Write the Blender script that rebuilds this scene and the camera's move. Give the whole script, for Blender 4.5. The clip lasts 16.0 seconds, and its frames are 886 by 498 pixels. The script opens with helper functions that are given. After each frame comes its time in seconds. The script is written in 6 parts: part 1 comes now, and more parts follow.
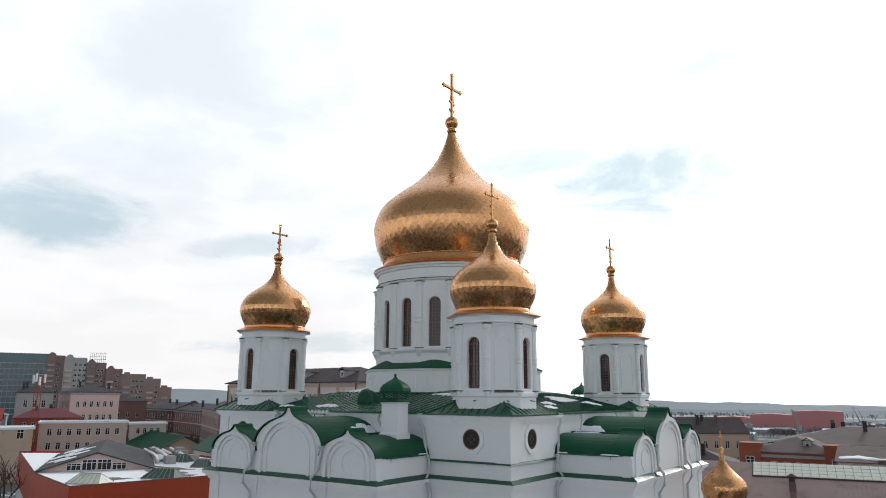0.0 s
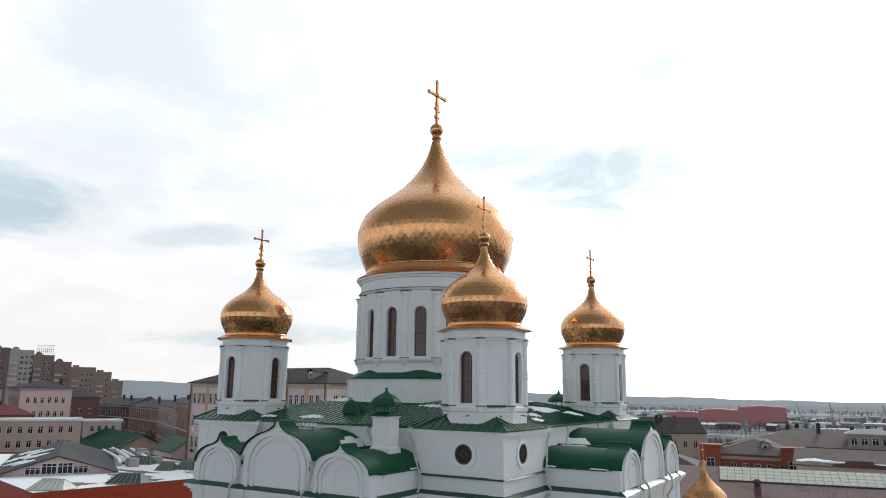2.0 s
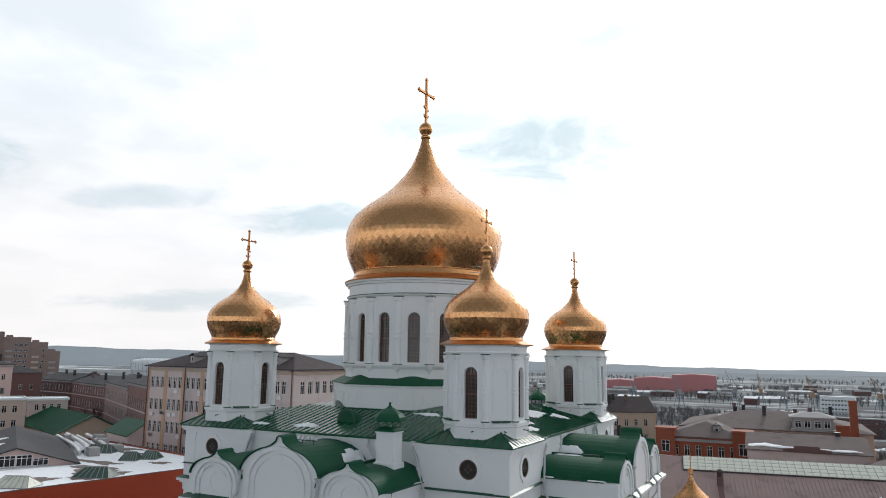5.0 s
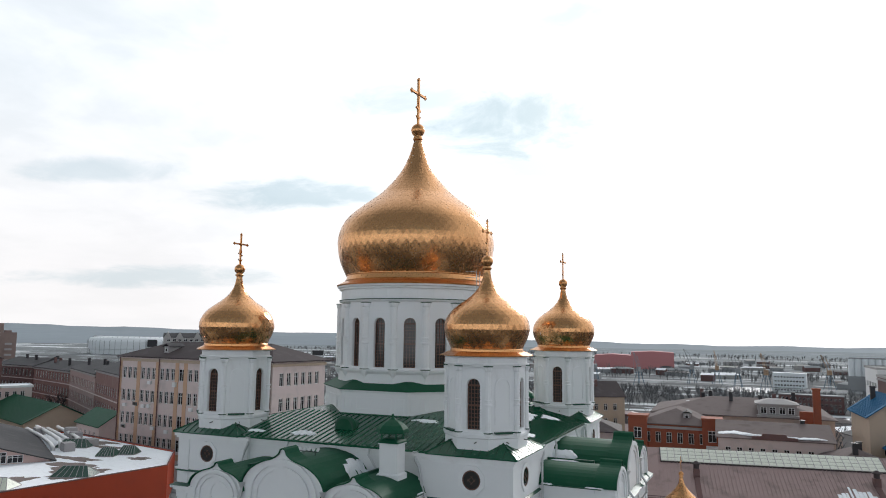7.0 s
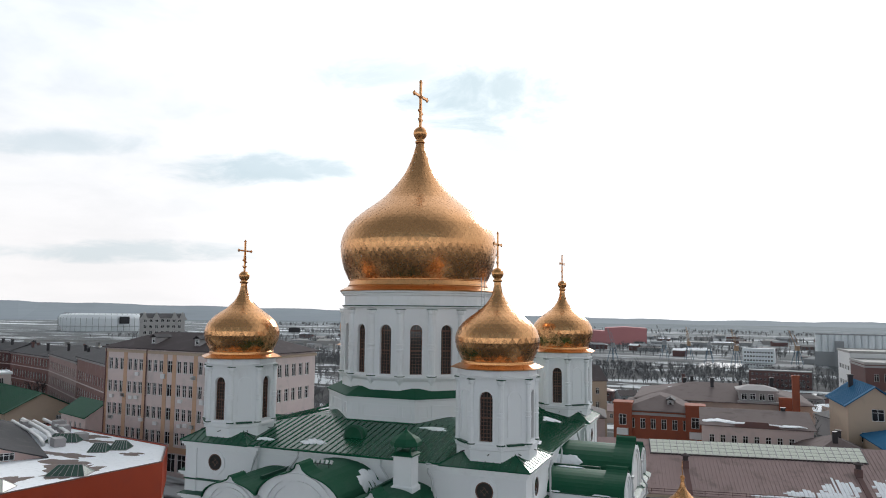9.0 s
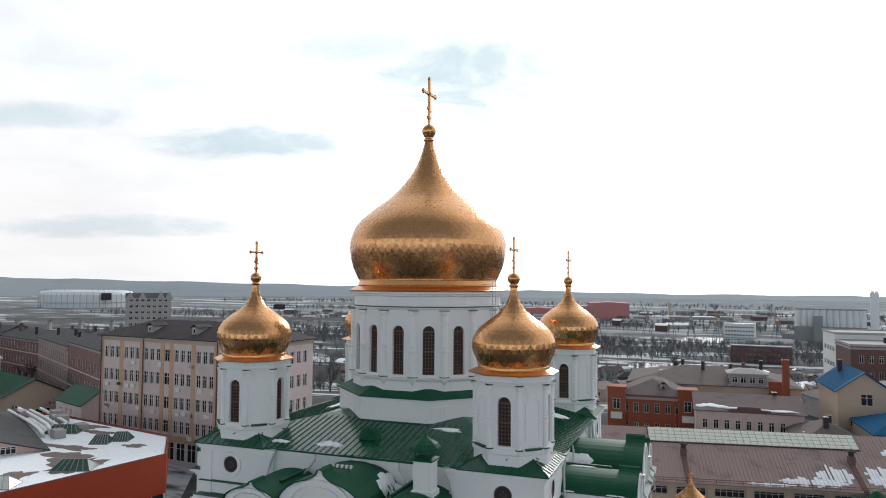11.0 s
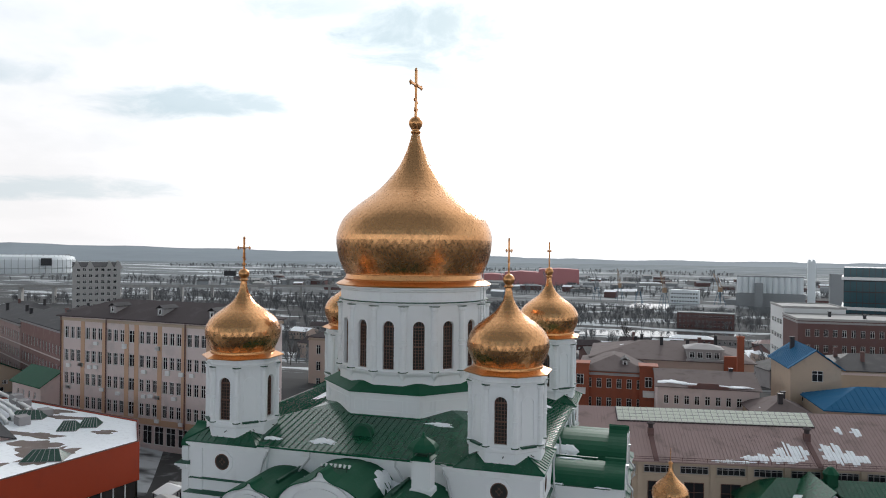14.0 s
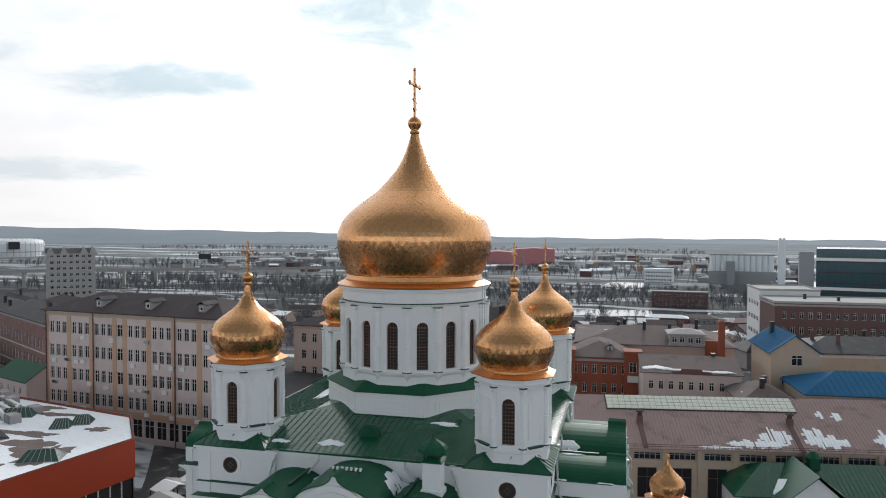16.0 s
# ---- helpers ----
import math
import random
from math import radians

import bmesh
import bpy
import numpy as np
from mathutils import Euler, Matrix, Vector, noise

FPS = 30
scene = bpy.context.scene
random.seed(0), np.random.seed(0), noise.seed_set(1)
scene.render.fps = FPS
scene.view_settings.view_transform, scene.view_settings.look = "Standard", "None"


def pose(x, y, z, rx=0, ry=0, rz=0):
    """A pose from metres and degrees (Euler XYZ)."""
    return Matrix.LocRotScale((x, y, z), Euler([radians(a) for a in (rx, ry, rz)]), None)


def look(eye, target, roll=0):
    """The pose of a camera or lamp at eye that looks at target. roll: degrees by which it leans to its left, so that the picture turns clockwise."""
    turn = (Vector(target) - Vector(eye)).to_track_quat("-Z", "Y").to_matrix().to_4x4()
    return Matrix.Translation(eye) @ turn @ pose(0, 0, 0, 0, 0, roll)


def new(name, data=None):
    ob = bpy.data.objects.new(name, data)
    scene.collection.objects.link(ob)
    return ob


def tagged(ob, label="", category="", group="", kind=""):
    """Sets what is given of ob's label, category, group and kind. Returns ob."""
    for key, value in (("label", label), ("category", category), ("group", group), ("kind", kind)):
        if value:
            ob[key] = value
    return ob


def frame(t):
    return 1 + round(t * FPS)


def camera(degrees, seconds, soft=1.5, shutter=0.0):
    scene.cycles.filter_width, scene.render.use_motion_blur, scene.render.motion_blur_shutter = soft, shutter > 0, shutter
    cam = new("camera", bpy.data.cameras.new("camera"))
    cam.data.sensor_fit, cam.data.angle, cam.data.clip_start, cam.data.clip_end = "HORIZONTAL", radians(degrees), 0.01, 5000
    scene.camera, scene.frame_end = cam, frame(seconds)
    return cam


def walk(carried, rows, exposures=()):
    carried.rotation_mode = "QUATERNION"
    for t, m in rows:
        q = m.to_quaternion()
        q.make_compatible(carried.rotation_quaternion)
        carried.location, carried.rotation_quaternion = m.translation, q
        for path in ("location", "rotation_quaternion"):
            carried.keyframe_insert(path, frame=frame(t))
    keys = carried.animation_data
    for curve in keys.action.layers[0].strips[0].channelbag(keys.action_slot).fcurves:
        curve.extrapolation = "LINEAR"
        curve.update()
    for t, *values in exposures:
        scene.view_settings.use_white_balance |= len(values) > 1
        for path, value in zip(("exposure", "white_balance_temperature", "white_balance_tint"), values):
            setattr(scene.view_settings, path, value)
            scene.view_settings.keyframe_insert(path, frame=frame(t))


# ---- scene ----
cam = camera(64.42, 16.0, 1.0)
PATH = [
    (0, (-1.242, -0.017, 24.084), (-2.366, 1.585, 24.495), 0.29),
    (0.5, (-1.681, -0.418, 24.328), (-2.79, 1.195, 24.737), 0.43),
    (1, (-2.134, -0.686, 24.644), (-3.201, 0.955, 25.052), 0.51),
    (1.5, (-2.682, -1.005, 24.998), (-3.718, 0.657, 25.402), 0.56),
    (2, (-3.252, -1.451, 25.422), (-4.276, 0.222, 25.816), 0.61),
    (2.5, (-3.814, -1.888, 25.915), (-4.831, -0.209, 26.295), 0.69),
    (3, (-4.433, -2.371, 26.437), (-5.442, -0.684, 26.802), 0.74),
    (3.5, (-5.045, -2.792, 26.906), (-6.03, -1.087, 27.256), 0.8),
    (4, (-5.616, -3.112, 27.46), (-6.568, -1.385, 27.794), 0.83),
    (4.5, (-6.174, -3.424, 28.038), (-7.094, -1.677, 28.357), 0.79),
    (5, (-6.735, -3.773, 28.561), (-7.626, -2.008, 28.865), 0.8),
    (7.5, (-9.598, -5.632, 31.492), (-10.379, -3.805, 31.716), 0.71),
    (8, (-10.135, -6.01, 32.139), (-10.901, -4.174, 32.346), 0.73),
    (8.5, (-10.701, -6.387, 32.764), (-11.452, -4.543, 32.952), 0.7),
    (9, (-11.266, -6.696, 33.443), (-12.0, -4.844, 33.614), 0.58),
    (11.5, (-13.925, -8.053, 36.059), (-14.599, -6.172, 36.14), 0.46),
    (12, (-14.431, -8.257, 36.48), (-15.082, -6.367, 36.543), 0.52),
    (12.5, (-14.946, -8.483, 36.906), (-15.573, -6.585, 36.952), 0.58),
    (13, (-15.456, -8.65, 37.333), (-16.058, -6.743, 37.363), 0.61),
    (13.5, (-15.886, -8.85, 37.698), (-16.468, -6.937, 37.716), 0.61),
    (14, (-16.441, -9.109, 38.182), (-17.0, -7.189, 38.183), 0.6),
    (14.5, (-16.992, -9.339, 38.626), (-17.53, -7.413, 38.613), 0.58),
    (15, (-17.513, -9.582, 39.063), (-18.032, -7.651, 39.034), 0.49),
    (15.5, (-18.025, -9.879, 39.565), (-18.528, -7.944, 39.522), 0.34),
    (16, (-18.517, -10.301, 40.033), (-19.007, -8.363, 39.976), 0.16),
]
walk(cam, [(t, look(eye, target, roll)) for t, eye, target, roll in PATH], exposures=[(0, 0.0, 6150, 9.0), (16, 0.0, 6150, 9.0)])

# ---- light and sky ----
SUN_AZ, SUN_EL = 4.0, 24.0      # degrees clockwise from +y, and above the horizon
sun_dir = Vector((math.sin(radians(SUN_AZ)) * math.cos(radians(SUN_EL)), math.cos(radians(SUN_AZ)) * math.cos(radians(SUN_EL)), math.sin(radians(SUN_EL))))
sun_data = bpy.data.lights.new("sun", "SUN")
sun_data.energy, sun_data.angle, sun_data.color = 1.6, radians(10), (1.0, 0.95, 0.89)
sun = new("sun", sun_data)
sun.matrix_world = look(sun_dir * 300, (0, 0, 0))


class Nodes:
    """A small wrapper to lay out shader nodes."""

    def __init__(self, tree, fresh=True):
        self.t = tree
        if fresh:
            tree.nodes.clear()

    def add(self, kind, operation=None):
        n = self.t.nodes.new(kind)
        if operation:
            n.operation = operation
        return n

    def link(self, a, b):
        self.t.links.new(a, b)

    def math(self, op, a, b=None, clamp=False):
        n = self.add("ShaderNodeMath", op)
        n.use_clamp = clamp
        for i, v in enumerate((a, b)):
            if v is None:
                continue
            if isinstance(v, (int, float)):
                n.inputs[i].default_value = v
            else:
                self.link(v, n.inputs[i])
        return n.outputs[0]

    def vmath(self, op, a, b=None):
        n = self.add("ShaderNodeVectorMath", op)
        for i, v in enumerate((a, b)):
            if v is None:
                continue
            if isinstance(v, (tuple, Vector)):
                n.inputs[i].default_value = tuple(v)
            else:
                self.link(v, n.inputs[i])
        return n.outputs["Value"] if op == "DOT_PRODUCT" else n.outputs[0]

    def mix(self, f, a, b, blend="MIX"):
        n = self.add("ShaderNodeMix")
        n.data_type, n.blend_type = "RGBA", blend
        for sock, v in ((n.inputs[0], f), (n.inputs[6], a), (n.inputs[7], b)):
            if isinstance(v, (int, float)):
                sock.default_value = v
            elif isinstance(v, tuple):
                sock.default_value = (*v, 1.0)
            else:
                self.link(v, sock)
        return n.outputs[2]

    def noise(self, vec, scale, detail=4.0, rough=0.55, distort=0.0):
        n = self.add("ShaderNodeTexNoise")
        n.inputs["Scale"].default_value, n.inputs["Detail"].default_value = scale, detail
        n.inputs["Roughness"].default_value, n.inputs["Distortion"].default_value = rough, distort
        if vec is not None:
            self.link(vec, n.inputs["Vector"])
        return n.outputs["Fac"]

    def ramp(self, f, lo, hi):
        n = self.add("ShaderNodeMapRange")
        n.interpolation_type = "SMOOTHSTEP"
        self.link(f, n.inputs[0])
        n.inputs[1].default_value, n.inputs[2].default_value = lo, hi
        return n.outputs[0]


world = bpy.data.worlds.new("sky")
scene.world = world
world.use_nodes = True
N = Nodes(world.node_tree)
sky = N.add("ShaderNodeTexSky")
sky.sky_type, sky.sun_disc = "NISHITA", False
sky.sun_elevation, sky.sun_rotation = radians(SUN_EL), radians(SUN_AZ)
sky.air_density, sky.dust_density = 1.2, 2.5
way = N.add("ShaderNodeTexCoord").outputs["Generated"]
sep = N.add("ShaderNodeSeparateXYZ")
N.link(way, sep.inputs[0])
up = N.math("MAXIMUM", sep.outputs[2], 0.0)
flat = N.vmath("DIVIDE", way, None)
div = N.add("ShaderNodeCombineXYZ")
low = N.math("ADD", up, 0.22)
for i in range(3):
    N.link(low, div.inputs[i])
N.link(div.outputs[0], flat.node.inputs[1])
fine = N.noise(flat, 4.0, 6.0, 0.62, 0.4)
wisp = N.noise(flat, 1.6, 6.0, 0.55, 0.5)
# thin places in the cloud: where they stand on the cloud sheet, how wide and deep they are, how far they are turned
gap = None
for gx, gy, ga, gb, turn, depth in ((-1.42, 1.94, 0.34, 0.13, 20, 0.75), (-0.60, 1.79, 0.27, 0.21, 24, 0.95), (-0.74, 1.58, 0.26, 0.10, 20, 0.6), (-0.30, 1.38, 0.17, 0.06, 12, 0.75), (-0.62, 2.05, 0.30, 0.10, 18, 0.6), (0.24, 1.72, 0.20, 0.13, 8, 0.7), (-2.48, 2.38, 0.55, 0.16, 38, 0.5), (-2.03, 0.93, 0.30, 0.22, 60, 0.8), (-1.78, 1.50, 0.22, 0.09, 33, 0.45), (-0.1, 1.92, 0.30, 0.07, 10, 0.35), (0.9, -1.2, 0.6, 0.35, 10, 0.7), (-0.6, -1.6, 0.7, 0.3, 30, 0.7), (1.9, 0.6, 0.5, 0.3, 60, 0.6)):
    off = N.vmath("SUBTRACT", flat, (gx, gy, 0.0))
    ca, sa = math.cos(radians(turn)), math.sin(radians(turn))
    a = N.math("DIVIDE", N.vmath("DOT_PRODUCT", off, (ca, sa, 0.0)), ga)
    b = N.math("DIVIDE", N.vmath("DOT_PRODUCT", off, (-sa, ca, 0.0)), gb)
    near = N.math("ADD", N.math("MULTIPLY", a, a), N.math("MULTIPLY", b, b))
    near = N.math("ADD", near, N.math("MULTIPLY", N.math("SUBTRACT", fine, 0.5), 3.6))
    spot = N.math("MULTIPLY", N.math("SUBTRACT", 1.0, N.ramp(near, 0.0, 1.6)), depth)
    gap = spot if gap is None else N.math("MAXIMUM", gap, spot)
toward = N.vmath("DOT_PRODUCT", way, sun_dir)
glow = N.ramp(N.vmath("DOT_PRODUCT", way, (0.05, 1.0, -0.55)), -0.75, 0.12)
body_cloud = N.mix(glow, (0.25, 0.275, 0.29), (1.06, 1.06, 1.06))
body_cloud = N.mix(N.math("MULTIPLY", N.ramp(toward, 0.6, 0.97), 0.7), body_cloud, (1.7, 1.66, 1.6))
grey = N.ramp(N.noise(flat, 2.3, 5.0, 0.55, 0.2), 0.35, 0.62)
body_cloud = N.mix(N.math("MULTIPLY", N.math("MULTIPLY", N.math("SUBTRACT", 1.0, grey), N.math("SUBTRACT", 1.0, N.ramp(toward, 0.75, 0.95))), 0.48), body_cloud, N.mix(glow, (0.2, 0.21, 0.22), (0.66, 0.72, 0.75)))
edge = N.math("SUBTRACT", 1.0, N.ramp(up, 0.02, 0.36))
low_sky = N.mix(N.ramp(toward, 0.60, 0.93), N.mix(glow, (1.95, 1.96, 1.96), (1.0, 0.93, 0.88)), (1.3, 1.27, 1.24))
body_cloud = N.mix(N.math("MULTIPLY", edge, 0.8), body_cloud, low_sky)
sky_gain = N.mix(1.0, sky.outputs[0], (0.10, 0.10, 0.10), "MULTIPLY")
open_sky = N.mix(0.15, (0.43, 0.60, 0.67), sky_gain)
whole = N.mix(N.math("MULTIPLY", gap, 0.85), body_cloud, open_sky)
back = N.add("ShaderNodeBackground")
N.link(whole, back.inputs[0])
back.inputs[1].default_value = 1.0
N.link(back.outputs[0], N.add("ShaderNodeOutputWorld").inputs[0])


# ---- materials ----
def material(name, base, rough=0.7, metal=0.0, vary=0.12, scale=0.6, fine_scale=9.0, stain=None, stain_amount=0.0, bump=0.15, bump_scale=12.0, island=0.0, coord="Object", stretch=(1, 1, 1), stain_lo=0.5, stain_hi=0.7, spec=0.5):
    m = bpy.data.materials.new(name)
    m.use_nodes = True
    n = Nodes(m.node_tree)
    out, bsdf = n.add("ShaderNodeOutputMaterial"), n.add("ShaderNodeBsdfPrincipled")
    n.link(bsdf.outputs[0], out.inputs[0])
    if coord == "World":
        vec = n.add("ShaderNodeNewGeometry").outputs["Position"]
    else:
        vec = n.add("ShaderNodeTexCoord").outputs["Object"]
    vec = n.vmath("MULTIPLY", vec, stretch)
    large, small = n.noise(vec, scale, 5.0), n.noise(vec, fine_scale, 4.0, 0.65)
    dark = tuple(c * (1 - vary) for c in base)
    lite = tuple(min(1.0, c * (1 + vary)) for c in base)
    col = n.mix(n.math("ADD", n.math("MULTIPLY", large, 0.6), n.math("MULTIPLY", small, 0.4), True), dark, lite)
    if island:
        rnd = n.add("ShaderNodeNewGeometry").outputs["Random Per Island"]
        col = n.mix(n.math("MULTIPLY", rnd, island), col, tuple(c * 0.55 for c in base))
    if stain:
        mask = n.ramp(n.noise(vec, scale * 2.2, 6.0, 0.6, 0.4), stain_lo, stain_hi)
        col = n.mix(n.math("MULTIPLY", mask, stain_amount), col, stain)
    n.link(col, bsdf.inputs["Base Color"])
    n.link(n.math("ADD", n.math("MULTIPLY", n.math("SUBTRACT", small, 0.5), 0.25), rough, True), bsdf.inputs["Roughness"])
    bsdf.inputs["Metallic"].default_value = metal
    bsdf.inputs["Specular IOR Level"].default_value = spec
    if bump:
        b = n.add("ShaderNodeBump")
        b.inputs["Strength"].default_value, b.inputs["Distance"].default_value = bump, 0.03
        n.link(n.noise(vec, bump_scale, 4.0), b.inputs["Height"])
        n.link(b.outputs[0], bsdf.inputs["Normal"])
    return m


WHITE = material("white_plaster", (0.80, 0.81, 0.82), 0.85, vary=0.04, scale=0.25, stain=(0.52, 0.52, 0.50), stain_amount=0.35, bump=0.2, stretch=(1, 1, 0.35), stain_lo=0.55, stain_hi=0.8)
WHITE_TRIM = material("white_trim", (0.82, 0.83, 0.84), 0.8, vary=0.04, scale=0.4, stain=(0.55, 0.54, 0.52), stain_amount=0.25, bump=0.15)
GREEN = material("green_painted_tin", (0.006, 0.075, 0.036), 0.58, vary=0.22, scale=0.35, stain=(0.02, 0.09, 0.05), stain_amount=0.5, bump=0.25, bump_scale=1.2, spec=0.22)
GREEN_SEAM = material("green_seamed_tin", (0.006, 0.075, 0.036), 0.24, vary=0.22, scale=0.35, stain=(0.03, 0.10, 0.06), stain_amount=0.5, bump=0.12, bump_scale=1.1)
GREEN_DARK = material("green_trim", (0.006, 0.062, 0.034), 0.45, vary=0.2, bump=0.1)
GOLD = material("gilded_copper", (0.64, 0.335, 0.15), 0.27, 1.0, vary=0.12, scale=0.5, fine_scale=3.0, island=0.12, bump=0.06, bump_scale=1.6)
GOLD_TRIM = material("gold_trim", (0.62, 0.31, 0.13), 0.3, 1.0, vary=0.15, bump=0.1)
FRAME = material("brown_frame", (0.13, 0.06, 0.04), 0.6, vary=0.2, bump=0.1)
GLASS = material("dark_glass", (0.045, 0.042, 0.04), 0.06, vary=0.3, scale=1.5, bump=0.04, bump_scale=1.5)
PIPE = material("zinc_pipe", (0.55, 0.56, 0.57), 0.5, 0.3, vary=0.15)
SNOW = material("snow", (0.90, 0.92, 0.95), 0.8, vary=0.05, scale=0.8, stain=(0.55, 0.56, 0.58), stain_amount=0.3, bump=0.4, bump_scale=2.0)
IRON = material("dark_iron", (0.04, 0.04, 0.045), 0.6, 0.4, vary=0.2)
BROWN_ROOF = material("brown_tin", (0.33, 0.228, 0.215), 0.6, vary=0.15, scale=0.2, stain=(0.17, 0.12, 0.115), stain_amount=0.6, bump=0.15)
DUN_ROOF = material("dun_tin", (0.165, 0.132, 0.127), 0.92, vary=0.18, scale=0.2, stain=(0.10, 0.078, 0.075), stain_amount=0.6, bump=0.15, spec=0.2)
GREY_ROOF = material("grey_brown_roof", (0.068, 0.054, 0.056), 0.75, vary=0.18, scale=0.2, stain=(0.10, 0.085, 0.088), stain_amount=0.5, bump=0.2, spec=0.15)
DARK_ROOF = material("slate_roof", (0.05, 0.048, 0.052), 0.7, vary=0.2, scale=0.2, stain=(0.09, 0.085, 0.085), stain_amount=0.6, bump=0.2, spec=0.2)
OLD_BRICK = material("weathered_red_brick", (0.25, 0.145, 0.135), 0.9, vary=0.2, scale=0.3, fine_scale=5.0, stain=(0.33, 0.24, 0.22), stain_amount=0.5, bump=0.3)
PINK_BRICK = material("limewashed_brick", (0.40, 0.285, 0.27), 0.9, vary=0.18, scale=0.3, fine_scale=5.0, stain=(0.28, 0.19, 0.18), stain_amount=0.5, bump=0.3)
RED_ROOF = material("red_tin", (0.30, 0.05, 0.035), 0.7, vary=0.2, scale=0.2, stain=(0.2, 0.05, 0.04), stain_amount=0.5, spec=0.2)
MAROON_ROOF = material("maroon_tin", (0.17, 0.055, 0.065), 0.7, vary=0.2, scale=0.2, stain=(0.11, 0.05, 0.05), stain_amount=0.5, spec=0.2)
BLUE_GREY = material("blue_grey_tin", (0.20, 0.235, 0.25), 0.7, vary=0.15, scale=0.2, stain=(0.15, 0.16, 0.17), stain_amount=0.5, spec=0.2)
BROWN_PANEL = material("weathered_brown_panel", (0.27, 0.20, 0.18), 0.9, vary=0.15, scale=0.1, stain=(0.20, 0.15, 0.135), stain_amount=0.5)
RED = material("orange_red_panel", (0.40, 0.048, 0.012), 0.5, vary=0.08, scale=0.15, stain=(0.30, 0.04, 0.015), stain_amount=0.4, bump=0.05)
BRICK = material("red_brick", (0.30, 0.085, 0.045), 0.85, vary=0.2, scale=0.5, fine_scale=6.0, stain=(0.18, 0.07, 0.05), stain_amount=0.5, bump=0.3)
DULL_BRICK = material("dull_brick", (0.15, 0.085, 0.08), 0.9, vary=0.2, scale=0.3, stain=(0.14, 0.10, 0.10), stain_amount=0.5, bump=0.3)
CREAM = material("cream_plaster", (0.55, 0.43, 0.37), 0.85, vary=0.1, scale=0.2, stain=(0.42, 0.36, 0.33), stain_amount=0.4, bump=0.15)
PEACH = material("peach_plaster", (0.56, 0.36, 0.24), 0.85, vary=0.1, scale=0.2, stain=(0.42, 0.30, 0.22), stain_amount=0.4, bump=0.15)
HOUSE_GLASS = material("dim_window_glass", (0.022, 0.022, 0.026), 0.18, vary=0.4, scale=0.6, bump=0.02, bump_scale=1.0, spec=0.2)
PALE = material("pale_plaster", (0.64, 0.54, 0.52), 0.85, vary=0.1, scale=0.2, stain=(0.45, 0.41, 0.40), stain_amount=0.5, bump=0.15)
PINK = material("pink_plaster", (0.60, 0.44, 0.41), 0.85, vary=0.08, scale=0.3, stain=(0.5, 0.4, 0.38), stain_amount=0.4)
BEIGE = material("beige_plaster", (0.48, 0.38, 0.29), 0.85, vary=0.1, scale=0.2, stain=(0.38, 0.31, 0.25), stain_amount=0.5)
GREY_WALL = material("grey_plaster", (0.36, 0.34, 0.34), 0.85, vary=0.12, scale=0.2, stain=(0.27, 0.25, 0.25), stain_amount=0.5)
FLAT_BRICK = material("brown_facing_brick", (0.23, 0.165, 0.15), 0.9, vary=0.15, scale=0.2, stain=(0.16, 0.12, 0.115), stain_amount=0.5)
PVC = material("white_window_frame", (0.75, 0.75, 0.75), 0.5, vary=0.05, bump=0)
BLUE_ROOF = material("blue_tin", (0.022, 0.115, 0.235), 0.92, vary=0.14, scale=0.2, stain=(0.05, 0.15, 0.26), stain_amount=0.4, spec=0.2)
BLUE_GLASS = material("blue_glass", (0.035, 0.09, 0.11), 0.12, vary=0.25, scale=0.15, bump=0.03)
CONCRETE = material("concrete", (0.38, 0.37, 0.36), 0.85, vary=0.1, scale=0.2, stain=(0.28, 0.27, 0.26), stain_amount=0.5)
FAR_WHITE = material("pale_metal_cladding", (0.76, 0.79, 0.81), 0.6, vary=0.08, scale=0.02)
FAR_RED = material("faded_red_cladding", (0.50, 0.21, 0.215), 0.8, vary=0.12, scale=0.02)
FAR_GREY = material("weathered_concrete", (0.30, 0.31, 0.32), 0.85, vary=0.12, scale=0.03)
SKYLIGHT = material("wired_skylight_glass", (0.66, 0.68, 0.58), 0.22, vary=0.12, scale=1.2, stain=(0.35, 0.36, 0.30), stain_amount=0.6, bump=0.05)
DUCT = material("galvanised_duct", (0.62, 0.62, 0.62), 0.4, 0.5, vary=0.12)
BARK = material("winter_bark", (0.075, 0.066, 0.064), 0.9, vary=0.3, scale=0.3)
ASPHALT = material("asphalt", (0.055, 0.054, 0.055), 0.85, vary=0.25, scale=0.15, stain=(0.3, 0.3, 0.31), stain_amount=0.5)
AWNING = material("grey_tarpaulin", (0.30, 0.29, 0.28), 0.7, vary=0.2, scale=0.5)
WATER = material("river_water", (0.10, 0.11, 0.115), 0.04, vary=0.15, scale=0.01, bump=0.02, bump_scale=0.15, spec=1.0)
CRANE_ORANGE = material("orange_crane_paint", (0.33, 0.22, 0.14), 0.6, vary=0.2)
CRANE_BLUE = material("blue_crane_paint", (0.10, 0.17, 0.24), 0.6, vary=0.2)


# ---- building blocks ----
def thing(name, label, category, at=(0, 0, 0), yaw=0, group="", kind=""):
    ob = new(name)
    ob.matrix_world = pose(at[0], at[1], at[2], 0, 0, yaw)
    ob.empty_display_size = 0.5
    return tagged(ob, label, category, group, kind)


